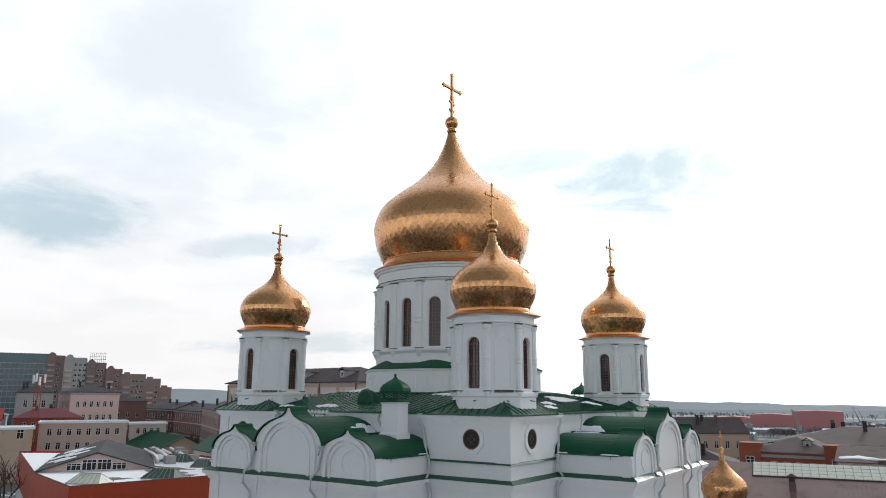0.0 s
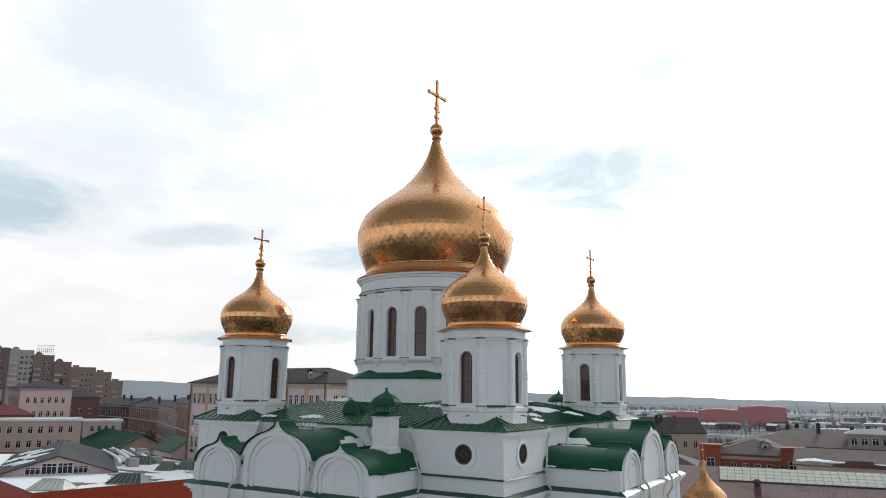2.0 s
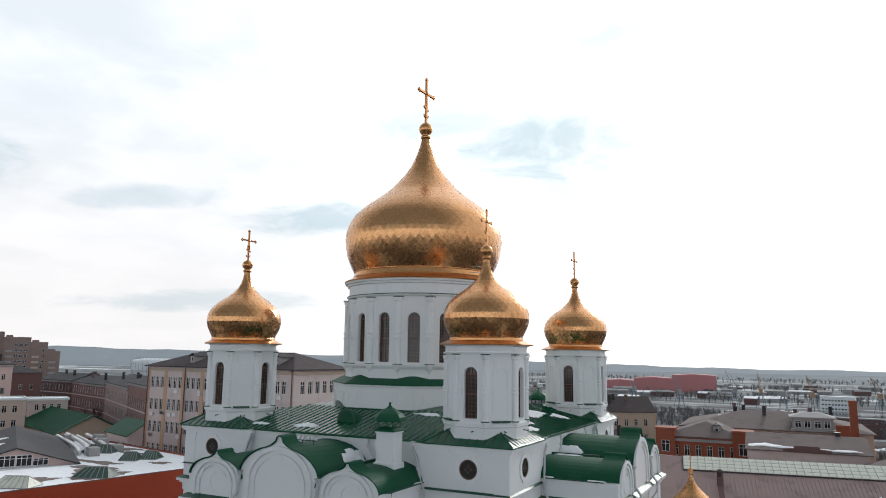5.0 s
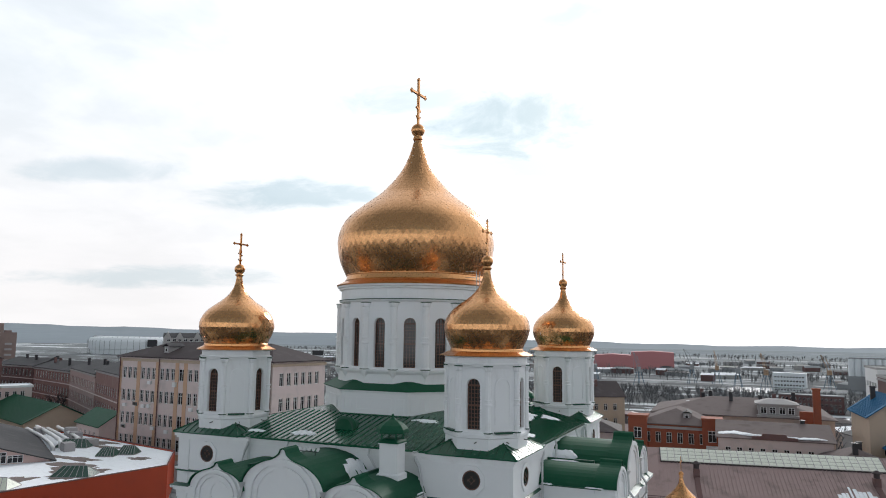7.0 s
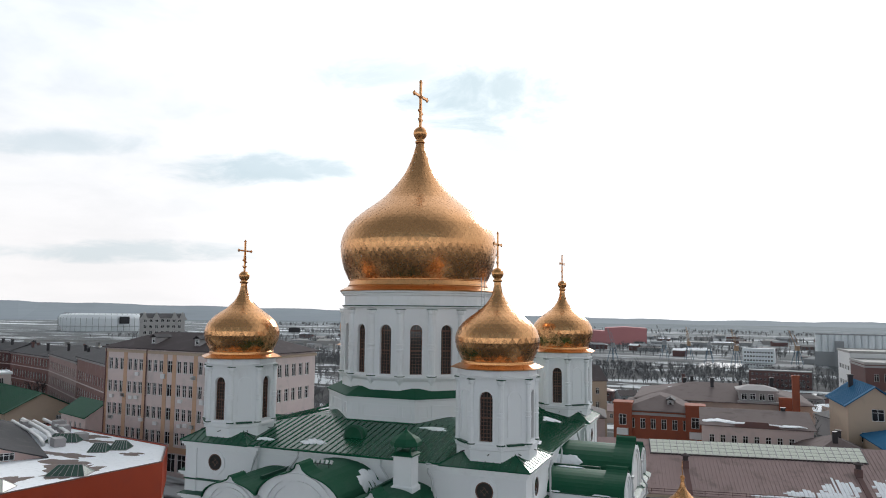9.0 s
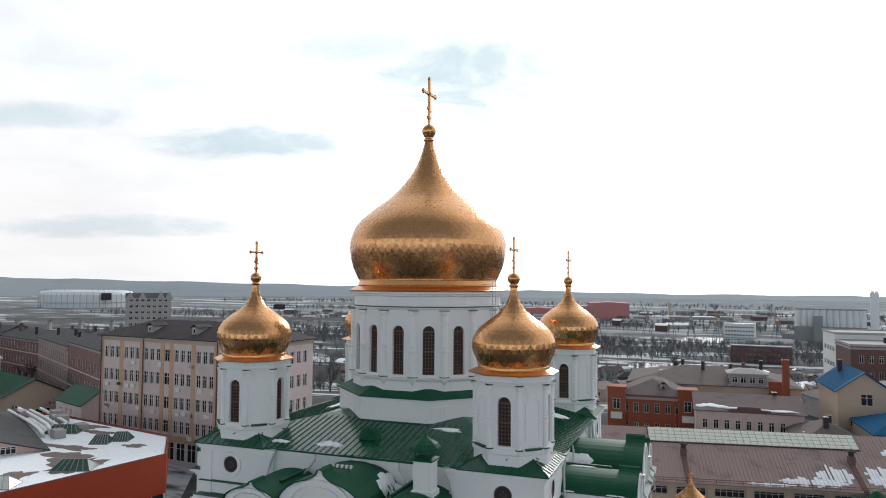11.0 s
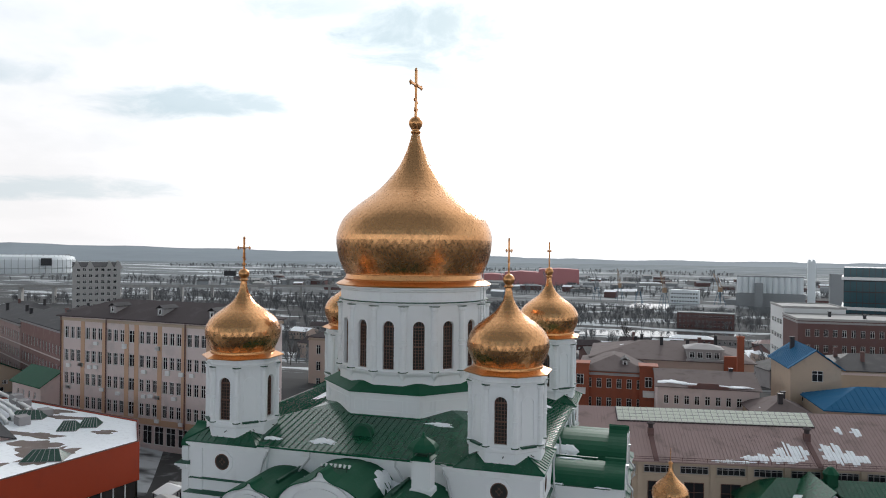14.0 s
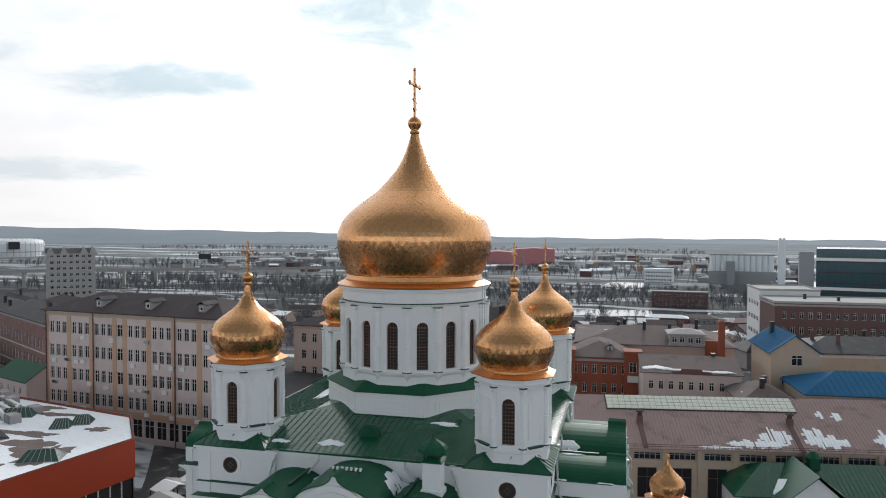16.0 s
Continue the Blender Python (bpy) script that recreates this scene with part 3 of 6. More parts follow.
# the four corner drums
small_window = arch_window(0.92, 24.62, 27.95, 4, 12)
for k, q in enumerate(QUARTERS):
    at = q @ Vector((DRUM, -DRUM, 0))
    here = pose(at.x, at.y, Z)
    drum = part("drum", drum_shell(8, 2.52, 24.42, 28.75, (0.92, 24.62, 27.95), True, 0.26), WHITE, cathedral, "white eight-sided drum with arched windows", here)
    add_mouldings(drum, 8, 2.52, (0.92, 24.62, 27.95), True)
    for i in range(0, 8, 2):
        part("window", small_window, None, drum, "brown-framed arched window", Matrix.Rotation(math.pi * i / 4, 4, "Z") @ Matrix.Translation((0, -2.52 + 0.24, 0)))
    bm = bmesh.new()
    loft(bm, [ngon(8, a, z, math.pi / 8 * 0) for z, a in ((22.9, 2.62), (24.05, 2.62), (24.12, 2.70), (24.32, 2.70), (24.45, 2.56))])
    part("drum_base", bm, WHITE, drum)
    bm = bmesh.new()
    loft(bm, [ngon(8, a, z) for z, a in ((28.66, 2.60), (28.80, 2.62), (28.82, 2.74), (28.92, 2.76), (28.95, 2.60), (29.3, 2.60), (29.34, 2.74), (29.42, 2.76))])
    part("entablature", bm, WHITE_TRIM, drum)
    for i in range(8):
        c = Vector((2.52 / math.cos(math.pi / 8) * math.cos((i + 0.5) * math.pi / 4), 2.52 / math.cos(math.pi / 8) * math.sin((i + 0.5) * math.pi / 4), 0))
        bm = bmesh.new()
        turned(bm, [(24.45, 0.05), (24.5, 0.24), (24.56, 0.24), (24.6, 0.2), (26.2, 0.2), (26.22, 0.25), (26.3, 0.25), (26.32, 0.2), (26.5, 0.2), (26.52, 0.25), (26.6, 0.25), (26.62, 0.2), (28.4, 0.2), (28.5, 0.26), (28.7, 0.28)], 10, c)
        turned(bm, [(23.95, 0.04), (24.25, 0.24), (24.44, 0.28)], 10, c)
        col = part("column", bm, WHITE_TRIM, drum, smooth=False)
        for z, r in ((24.43, 0.30), (28.74, 0.33)):
            bm = bmesh.new()
            turned(bm, [(z, r), (z + 0.05, r)], 10, c)
            part("capping", bm, GREEN_DARK, col)
    for i in range(1, 8, 2):
        bm = bmesh.new()
        box(bm, -0.62, -2.80, 24.40, 0.62, -2.5, 24.52, Matrix.Rotation(math.pi * i / 4, 4, "Z"))
        part("sill", bm, GREEN_DARK, drum)
    for i in range(8):
        bm = bmesh.new()
        tube(bm, [Matrix.Rotation(math.pi * i / 4, 4, "Z") @ Vector(p) for p in ((0.25, -2.6, 23.86), (0.25, -2.95, 23.82))], 0.035, 5)
        part("spout", bm, IRON, drum)
    bm = bmesh.new()
    loft(bm, [ngon(8, a, z) for z, a in ((29.42, 2.9), (29.40, 3.02), (29.46, 3.03), (29.72, 2.48), (29.74, 2.3))])
    part("skirt", bm, GOLD_TRIM, drum)
    dome = part("dome", onion(SMALL_DOME, 34, 20), GOLD, cathedral, "gilded onion dome of lozenge plates", here)
    bm = bmesh.new()
    turned(bm, [(29.62, 2.50), (29.72, 2.56), (29.86, 2.55), (29.95, 2.50)], 40)
    part("dome_ring", bm, GOLD_TRIM, dome)
    bm = bmesh.new()
    turned(bm, [(35.4, 0.26), (35.5, 0.34), (35.58, 0.34), (35.62, 0.24), (35.7, 0.28), (35.85, 0.4), (36.03, 0.44), (36.2, 0.4), (36.36, 0.27), (36.44, 0.1)], 20)
    part("ball", bm, GOLD_TRIM, dome, smooth=True)
    part("cross", orthodox_cross(2.62), GOLD_TRIM, dome, "gilded cross", pose(0, 0, 36.4, 0, 0, 86))

# the great drum
here = pose(0, 0, Z)
drum = part("great_drum", drum_shell(16, 6.58, 27.86, 33.45, (0.98, 28.1, 32.15), False, 0.3), WHITE, cathedral, "tall white drum ringed with arched windows", here)
add_mouldings(drum, 16, 6.58, (0.98, 28.1, 32.15), False)
great_window = arch_window(0.98, 28.1, 32.15, 4, 14)
for i in range(16):
    part("window", great_window, None, drum, "brown-framed arched window", Matrix.Rotation(math.pi * i / 8, 4, "Z") @ Matrix.Translation((0, -6.58 + 0.28, 0)))
bm = bmesh.new()
loft(bm, [ngon(16, a, z) for z, a in ((26.0, 6.60), (27.55, 6.60), (27.75, 6.80), (27.90, 6.83), (27.92, 6.4))])
part("drum_base", bm, WHITE, drum)
bm = bmesh.new()
loft(bm, [ngon(32, a, z) for z, a in ((33.35, 6.54), (33.5, 6.58), (33.55, 6.76), (33.66, 6.78), (33.68, 6.62), (34.55, 6.62), (34.6, 6.80), (34.75, 6.83), (34.8, 6.98), (34.98, 7.0))])
part("entablature", bm, WHITE_TRIM, drum)
bm = bmesh.new()
loft(bm, [ngon(32, a, z) for z, a in ((33.66, 6.81), (33.72, 6.83), (33.75, 6.6))], caps=False)
part("flashing", bm, GREEN_DARK, drum)
for i in range(16):
    c = Vector((6.60 * math.cos((i + 0.5) * math.pi / 8), 6.60 * math.sin((i + 0.5) * math.pi / 8), 0)) * 1.012
    bm = bmesh.new()
    turned(bm, [(27.9, 0.05), (27.98, 0.34), (28.08, 0.34), (28.12, 0.29), (30.0, 0.29), (30.03, 0.35), (30.14, 0.35), (30.17, 0.29), (30.4, 0.29), (30.43, 0.35), (30.54, 0.35), (30.57, 0.29), (33.0, 0.29), (33.1, 0.36), (33.36, 0.38)], 12, c)
    turned(bm, [(27.2, 0.04), (27.6, 0.3), (27.86, 0.40), (27.92, 0.40)], 12, c)
    col = part("column", bm, WHITE_TRIM, drum)
    for z, r in ((27.92, 0.43), (33.37, 0.46)):
        bm = bmesh.new()
        turned(bm, [(z, r), (z + 0.055, r)], 12, c)
        part("capping", bm, GREEN_DARK, col)
bm = bmesh.new()
loft(bm, [ngon(32, a, z) for z, a in ((34.98, 6.8), (34.95, 7.04), (35.05, 7.08), (35.10, 7.0), (35.38, 6.45), (35.42, 6.3))])
part("skirt", bm, GOLD_TRIM, drum)
dome = part("great_dome", onion(BIG_DOME, 64, 40), GOLD, cathedral, "great gilded onion dome of lozenge plates", here)
bm = bmesh.new()
turned(bm, [(35.35, 6.36), (35.5, 6.40), (35.52, 6.30), (35.9, 6.22), (35.95, 6.30), (36.05, 6.30), (36.1, 6.12)], 64)
part("dome_ring", bm, GOLD_TRIM, dome)
bm = bmesh.new()
turned(bm, [(48.8, 0.36), (48.9, 0.46), (49.05, 0.46), (49.1, 0.34), (49.25, 0.40), (49.5, 0.58), (49.78, 0.66), (50.05, 0.60), (50.3, 0.40), (50.42, 0.14)], 24)
part("ball", bm, GOLD_TRIM, dome, smooth=True)
part("cross", orthodox_cross(4.5), GOLD_TRIM, dome, "gilded cross", pose(0, 0, 50.35, 0, 0, 86))
# ladder up the drum's far side, with a small railing at the cornice
bm = bmesh.new()
lad = Matrix.Rotation(radians(72), 4, "Z")
for x in (-0.22, 0.22):
    tube(bm, [lad @ Vector((x, -7.35, z)) for z in (24.5, 36.2)], 0.03, 5)
for i in range(38):
    tube(bm, [lad @ Vector((x, -7.35, 24.6 + 0.3 * i)) for x in (-0.22, 0.22)], 0.018, 4)
for z in (35.6, 36.1):
    tube(bm, [lad @ Vector(p) for p in ((-0.22, -7.35, z), (-0.8, -7.2, z), (-0.8, -6.6, z))], 0.02, 4)
part("ladder", bm, PIPE, drum, "thin metal service ladder")

# the eight-sided pedestal under the great drum
bm = bmesh.new()
loft(bm, [ngon(8, a, z) for z, a in ((23.3, 7.3), (26.1, 7.3), (26.14, 7.42), (26.3, 7.44))])
for i in range(8):
    m = Matrix.Rotation(math.pi * i / 4, 4, "Z")
    for x0, x1 in ((-2.75, -1.9), (-1.6, 1.6), (1.9, 2.75)):
        for a, b, c, d in ((x0, 24.75, x1, 24.82), (x0, 25.65, x1, 25.72), (x0, 24.82, x0 + 0.07, 25.65), (x1 - 0.07, 24.82, x1, 25.65)):
            box(bm, a, -7.35, b, c, -7.28, d, m)
pedestal = part("pedestal", bm, WHITE, cathedral, m=here)
bm = bmesh.new()
loft(bm, [ngon(8, a, z) for z, a in ((26.27, 7.5), (26.34, 7.5), (27.0, 6.2))])
loft(bm, [ngon(8, a, z) for z, a in ((24.3, 7.36), (24.42, 7.36), (24.43, 7.2))])
part("pedestal_roof", bm, GREEN, pedestal)


# the arms: three keel-arched gables each, with barrel roofs behind them
def keel(a, z0, crown, peak, n=9):
    """Half-width a, springing z0; a round arch that ends in a pointed tip, as points (x, z) from right to left."""
    h = crown - z0
    side = [(a * math.cos(t), z0 + h * math.sin(t)) for t in (math.pi / 2 * 0.80 * i / n for i in range(n + 1))]
    x, z = side[-1]
    side += [(x * 0.62, z + (peak - z) * 0.22), (x * 0.30, z + (peak - z) * 0.52), (0.06 * a, z + (peak - z) * 0.88)]
    return side + [(0.0, peak)] + [(-p, r) for p, r in reversed(side)]


def barrel(a, z0, crown, n=16):
    return [(a * math.cos(math.pi * i / n), z0 + (crown - z0) * math.sin(math.pi * i / n)) for i in range(n + 1)]


def band(bm, m, r0, r1, cx, cz, y0, y1, a0=0, a1=180, squash=1.0, n=18):
    rings = []
    for i in range(n + 1):
        t = radians(a0 + (a1 - a0) * i / n)
        c, s = math.cos(t), math.sin(t) * squash
        rings.append([m @ Vector((cx + r * c, y, cz + r * s)) for r, y in ((r0, y0), (r0, y1), (r1, y1), (r1, y0))])
    loft(bm, rings)


FRONT = -19.05
GABLES = [(-5.33, 2.28, 20.38, 21.62, 22.05), (5.33, 2.28, 20.38, 21.62, 22.05), (0.0, 3.18, 20.75, 22.68, 23.35)]
for k, q in enumerate(QUARTERS):
    arm = part("arm", (lambda b: (box(b, -7.62, FRONT, GROUND, 7.62, -13.3, 20.36, q), [box(b, s * 7.2 - 0.5, FRONT - 0.08, GROUND, s * 7.2 + 0.5, FRONT + 0.6, 20.3, q) for s in (-1, 1)], [box(b, s * 3.2 - 0.45, FRONT - 0.08, GROUND, s * 3.2 + 0.45, FRONT + 0.6, 18.6, q) for s in (-1, 1)], shifted(b))[-1])(bmesh.new()), WHITE, cathedral)
    bm = bmesh.new()
    ledge(bm, -7.62, FRONT, 7.62, -13.0, 18.36, ((0.2, 0.10), (0.16, 0.24), (0.2, 0.42)), q)
    for x in (-7.2, -3.2, 3.2, 7.2):
        ledge(bm, x - 0.5, FRONT - 0.1, x + 0.5, FRONT + 0.3, 18.36, ((0.2, 0.10), (0.16, 0.24), (0.2, 0.42)), q)
    part("cornice", shifted(bm), WHITE_TRIM, arm)
    bm = bmesh.new()
    loft(bm, [[q @ Vector(p) for p in ((-7.62 - e, FRONT - e, z), (7.62 + e, FRONT - e, z), (7.62 + e, -13.0, z), (-7.62 - e, -13.0, z))] for e, z in ((0.46, 18.92), (0.0, 19.16))])
    for x in (-7.2, -3.2, 3.2, 7.2):
        loft(bm, [[q @ Vector(p) for p in ((x - 0.95 + e, FRONT - 0.56 + e, z), (x + 0.95 - e, FRONT - 0.56 + e, z), (x + 0.95 - e, FRONT, z), (x - 0.95 + e, FRONT, z))] for e, z in ((0.0, 18.925), (0.42, 19.17))])
    box(bm, -7.75, FRONT + 0.9, 20.34, 7.75, -13.4, 20.40, q)
    part("flashing", shifted(bm), GREEN_DARK, arm)
    for g, (cx, a, z0, crown, peak) in enumerate(GABLES):
        dy = 0.0 if g == 2 else 0.012
        outline = keel(a, z0, crown, peak)
        bm = bmesh.new()
        loft(bm, [[q @ Vector((cx + x, y, z)) for x, z in [(a, 19.0)] + outline + [(-a, 19.0)]] for y in (FRONT - 0.02 + dy, FRONT + 0.5 + dy)])
        gable = part("gable", shifted(bm), WHITE, arm, "white keel-arched gable")
        cz = z0 - 0.35 if g == 2 else z0 - 0.42
        for r0, r1, pr in ((0.74, 0.85, 0.20), (0.60, 0.67, 0.12)):
            bm = bmesh.new()
            band(bm, q, a * r0, a * r1, cx, cz, FRONT, FRONT - pr, 0, 180, 0.86)
            for s in (-1, 1):
                x0, x1 = sorted((cx + s * a * r0, cx + s * a * r1))
                box(bm, x0, FRONT - pr, 19.05, x1, FRONT, cz, q)
            bmesh.ops.remove_doubles(bm, verts=bm.verts[:], dist=0.01)
            part("archivolt", shifted(bm), WHITE, gable)
        if g < 2:
            bm = bmesh.new()
            band(bm, q, a * 0.30, a * 0.34, cx + 0.25, z0 - 0.3, FRONT, FRONT - 0.05, 30, 280)
            part("relief_ring", shifted(bm), WHITE, gable)
        rim = keel(a + 0.03, z0, crown + 0.03, peak + 0.04)
        bm = bmesh.new()
        loft(bm, [[q @ Vector((cx + x * s, y, z + d)) for x, z in rim] for y, s, d in ((FRONT - 0.16, 1.0, -0.02), (FRONT - 0.16, 1.025, 0.05), (FRONT + 1.35 + dy, 1.025, 0.05), (FRONT + 1.35 + dy, 1.0, -0.35))], closed=False, caps=False)
        part("gable_roof", shifted(bm), GREEN, gable)
        bm = bmesh.new()
        loft(bm, [[q @ Vector((cx + x, y, z)) for x, z in barrel(a + 0.06, z0, crown + 0.02)] for y in (FRONT + 0.7, -13.42)], closed=True, caps=True)
        part("barrel_roof", shifted(bm), GREEN, arm, smooth=False)
        if g < 2:
            bm = bmesh.new()
            s = 1 if cx > 0 else -1
            box(bm, cx - s * 1.0 - 0.09, FRONT + 2.0, crown - 0.24, cx - s * 1.0 + 0.09, -13.5, crown + 0.10, q)
            part("snow_guard", shifted(bm), GREEN_DARK, arm)
    # downpipes in the valleys between the gables and at the body's corners
    for x in (-3.12, 3.2):
        bm = bmesh.new()
        tube(bm, [q @ Vector(p) for p in ((x, FRONT - 0.15, 20.75), (x, FRONT - 0.2, 20.3), (x - 0.1, FRONT - 0.25, 19.6), (x - 0.3, FRONT - 0.66, 19.1), (x - 0.3, FRONT - 0.70, 18.4), (x - 0.1, FRONT - 0.25, 17.8), (x - 0.1, FRONT - 0.22, GROUND + 0.3))], 0.10, 8)
        bmesh.ops.create_cone(bm, cap_ends=True, segments=8, radius1=0.1, radius2=0.24, depth=0.3, matrix=q @ Matrix.Translation((x, FRONT - 0.16, 20.85)))
        part("downpipe", shifted(bm), PIPE, arm)
    for s in (-1, 1):
        bm = bmesh.new()
        tube(bm, [q @ Vector((s * x, y, z)) for x, y, z in ((7.0, -13.85, 22.9), (7.0, -13.95, 22.4), (7.25, -13.9, 22.0), (7.6, -14.0, 20.5), (7.9, -14.1, 20.1), (7.95, -14.1, 19.4), (7.95, -14.5, 18.9), (7.95, -14.0, 18.2), (7.95, -13.98, GROUND + 0.3))], 0.09, 8)
        bmesh.ops.create_cone(bm, cap_ends=True, segments=8, radius1=0.1, radius2=0.22, depth=0.3, matrix=q @ Matrix.Translation((s * 7.0, -13.9, 22.85)))
        part("downpipe", shifted(bm), PIPE, cathedral)
        bm = bmesh.new()
        tube(bm, [q @ Vector((s * x, y, z)) for x, y, z in ((3.4, -13.85, 22.9), (3.4, -13.95, 22.5), (4.2, -14.05, 21.5), (4.3, -14.2, 21.3))], 0.08, 8)
        part("downpipe", shifted(bm), PIPE, cathedral)


# chimneys with green hoods, a dormer
def chimney(at, z0):
    m = pose(at[0], at[1], Z)
    bm = bmesh.new()
    w = 0.66
    loft(bm, [[(sx * e, sy * e * 0.85, z) for sx, sy in ((-1, -1), (1, -1), (1, 1), (-1, 1))] for z, e in ((z0, w + 0.16), (z0 + 0.85, w + 0.12), (z0 + 1.0, w + 0.12), (z0 + 1.1, w), (23.6, w), (23.62, w + 0.08), (23.72, w + 0.08))])
    c = part("chimney", bm, WHITE, cathedral, "white plastered chimney with a green hood", m)
    bm = bmesh.new()
    loft(bm, [[(sx * e, sy * e, z) for sx, sy in ((-1, -1), (1, -1), (1, 1), (-1, 1))] for z, e in ((23.72, w + 0.12), (23.8, w + 0.12), (23.98, w - 0.2))])
    for i in range(4):
        box(bm, -0.04, -0.04, 23.8, 0.04, 0.04, 24.5, Matrix.Rotation(math.pi / 4 + math.pi / 2 * i, 4, "Z") @ Matrix.Translation((0.75, 0, 0)))
    loft(bm, [ngon(8, a, z) for z, a in ((24.36, 0.98), (24.42, 1.02), (24.62, 0.98), (24.85, 0.80), (25.05, 0.50), (25.2, 0.22), (25.32, 0.10), (25.42, 0.05))])
    bmesh.ops.create_uvsphere(bm, u_segments=8, v_segments=6, radius=0.09, matrix=Matrix.Translation((0, 0, 25.48)))
    part("hood", bm, GREEN, c, "green tin ogee hood")


chimney((5.95, -15.3), 20.7)
chimney((6.0, 14.4), 20.9)
bm = bmesh.new()
prof = [(0.78 * math.cos(math.pi * i / 10), 1.1 * math.sin(math.pi * i / 10) ** 0.8) for i in range(11)]
loft(bm, [[(-0.45 + x * s, y, 23.45 + z * s) for x, z in prof] for y, s in ((-10.95, 1.0), (-10.4, 1.0), (-9.0, 0.55), (-8.3, 0.4))])
part("dormer", shifted(bm), GREEN, cathedral, "small round-topped roof dormer")
bm = bmesh.new()
for y in (-10.98,):
    loft(bm, [[(-0.45 + x * s, y, 23.45 + z * s) for x, z in prof] for s in (1.08, 0.9)], caps=False)
part("dormer_rim", shifted(bm), GREEN_DARK, cathedral)

# a row of floodlights on the front barrel roof
lamps = thing("floodlight_row", "row of white floodlights on a rail above a green barrel roof", "floodlight", (CX - 0.1, CY - 16.6, 22.72))
bm = bmesh.new()
tube(bm, [(-1.1, 0, 0.15), (1.1, 0, 0.15)], 0.03, 6)
for x in (-0.9, 0.0, 0.9):
    tube(bm, [(x, 0, -0.12), (x, 0, 0.15)], 0.025, 5)
part("rail", bm, IRON, lamps)
bm = bmesh.new()
turned(bm, [(0.0, 0.05), (0.05, 0.09), (0.2, 0.10), (0.24, 0.13), (0.26, 0.02)], 8)
lamp_mesh = mesh_of("lamp", bm, PVC)
for i in range(7):
    part("lamp", lamp_mesh, None, lamps, m=pose(-1.05 + 0.35 * i, 0, 0.17, -35, 0, 0))


# the small cupola of the east porch
cup = part("porch_cupola", (lambda b: (loft(b, [ngon(8, a, z) for z, a in ((10.0, 1.3), (16.9, 1.3))]), b)[1])(bmesh.new()), WHITE, cathedral, "small white drum with a gilded onion dome", pose(22.7, 0.0, Z))
bm = bmesh.new()
loft(bm, [ngon(8, a, z) for z, a in ((16.7, 1.5), (16.75, 1.85), (16.85, 1.86), (17.15, 1.3))])
part("skirt", bm, GOLD_TRIM, cup)
part("dome", onion([(17.05, 1.18), (17.25, 1.25), (17.6, 1.42), (17.95, 1.50), (18.35, 1.46), (18.75, 1.18), (19.1, 0.80), (19.5, 0.42), (19.9, 0.20), (20.3, 0.12)], 28, 18), GOLD, cup, "gilded onion dome")
bm = bmesh.new()
turned(bm, [(20.25, 0.12), (20.35, 0.16), (20.4, 0.12), (20.55, 0.21), (20.7, 0.12), (20.75, 0.03)], 12)
part("ball", bm, GOLD_TRIM, cup, smooth=True)
part("cross", orthodox_cross(1.1), GOLD_TRIM, cup, "gilded cross", pose(0, 0, 20.72, 0, 0, 86))


# snow lying on the roofs
def snow(name, zf, spots, seed):
    for i, (x, y, rx, ry) in enumerate(spots):
        b = bmesh.new()
        lines_to_patch(b, CX + x, CY + y, rx, ry, 14, seed + i, zf)
        tagged(part(name, b, SNOW), "thin patch of old snow lying on the green roof", "snow", "snow on the cathedral roof")


snow("snow_patch", lambda x, y: roof_main(x - CX, y - CY), ((-3.1, -12.3, 0.95, 0.6), (-7.3, -12.6, 0.75, 0.3), (5.0, -8.0, 1.2, 0.3), (7.9, -4.7, 0.6, 2.0), (9.6, 2.2, 1.0, 2.6), (11.2, 4.6, 0.7, 1.2), (11.0, -3.0, 0.5, 0.9), (-9.2, 2.0, 0.8, 4.2), (12.3, -5.2, 0.5, 0.8)), 3)
def barrel_top(x, y):
    """The upper surface of the barrel roofs of the front or the side arm at a place relative to the middle."""
    u, v = (x, y) if abs(y) > abs(x) else (y, x)
    z = 20.4
    for gx, ga, z0, crown, peak in GABLES:
        if abs(u - gx) < ga:
            z = max(z, z0 + (crown + 0.02 - z0) * math.sqrt(1 - ((u - gx) / (ga + 0.06)) ** 2))
    return z


snow("snow_patch", lambda x, y: barrel_top(x - CX, y - CY), ((2.75, -14.9, 0.55, 1.1), (3.0, -13.9, 0.7, 0.4), (-3.2, -14.3, 0.5, 0.7), (14.2, 3.0, 0.7, 0.6), (14.4, -2.9, 1.0, 0.6), (14.9, -5.0, 0.9, 0.22)), 40)
snow("snow_patch", lambda x, y: 20.40, ((17.6, -7.66, 0.6, 0.12), (14.3, -7.66, 0.45, 0.12), (7.62, -14.6, 0.12, 0.5)), 60)


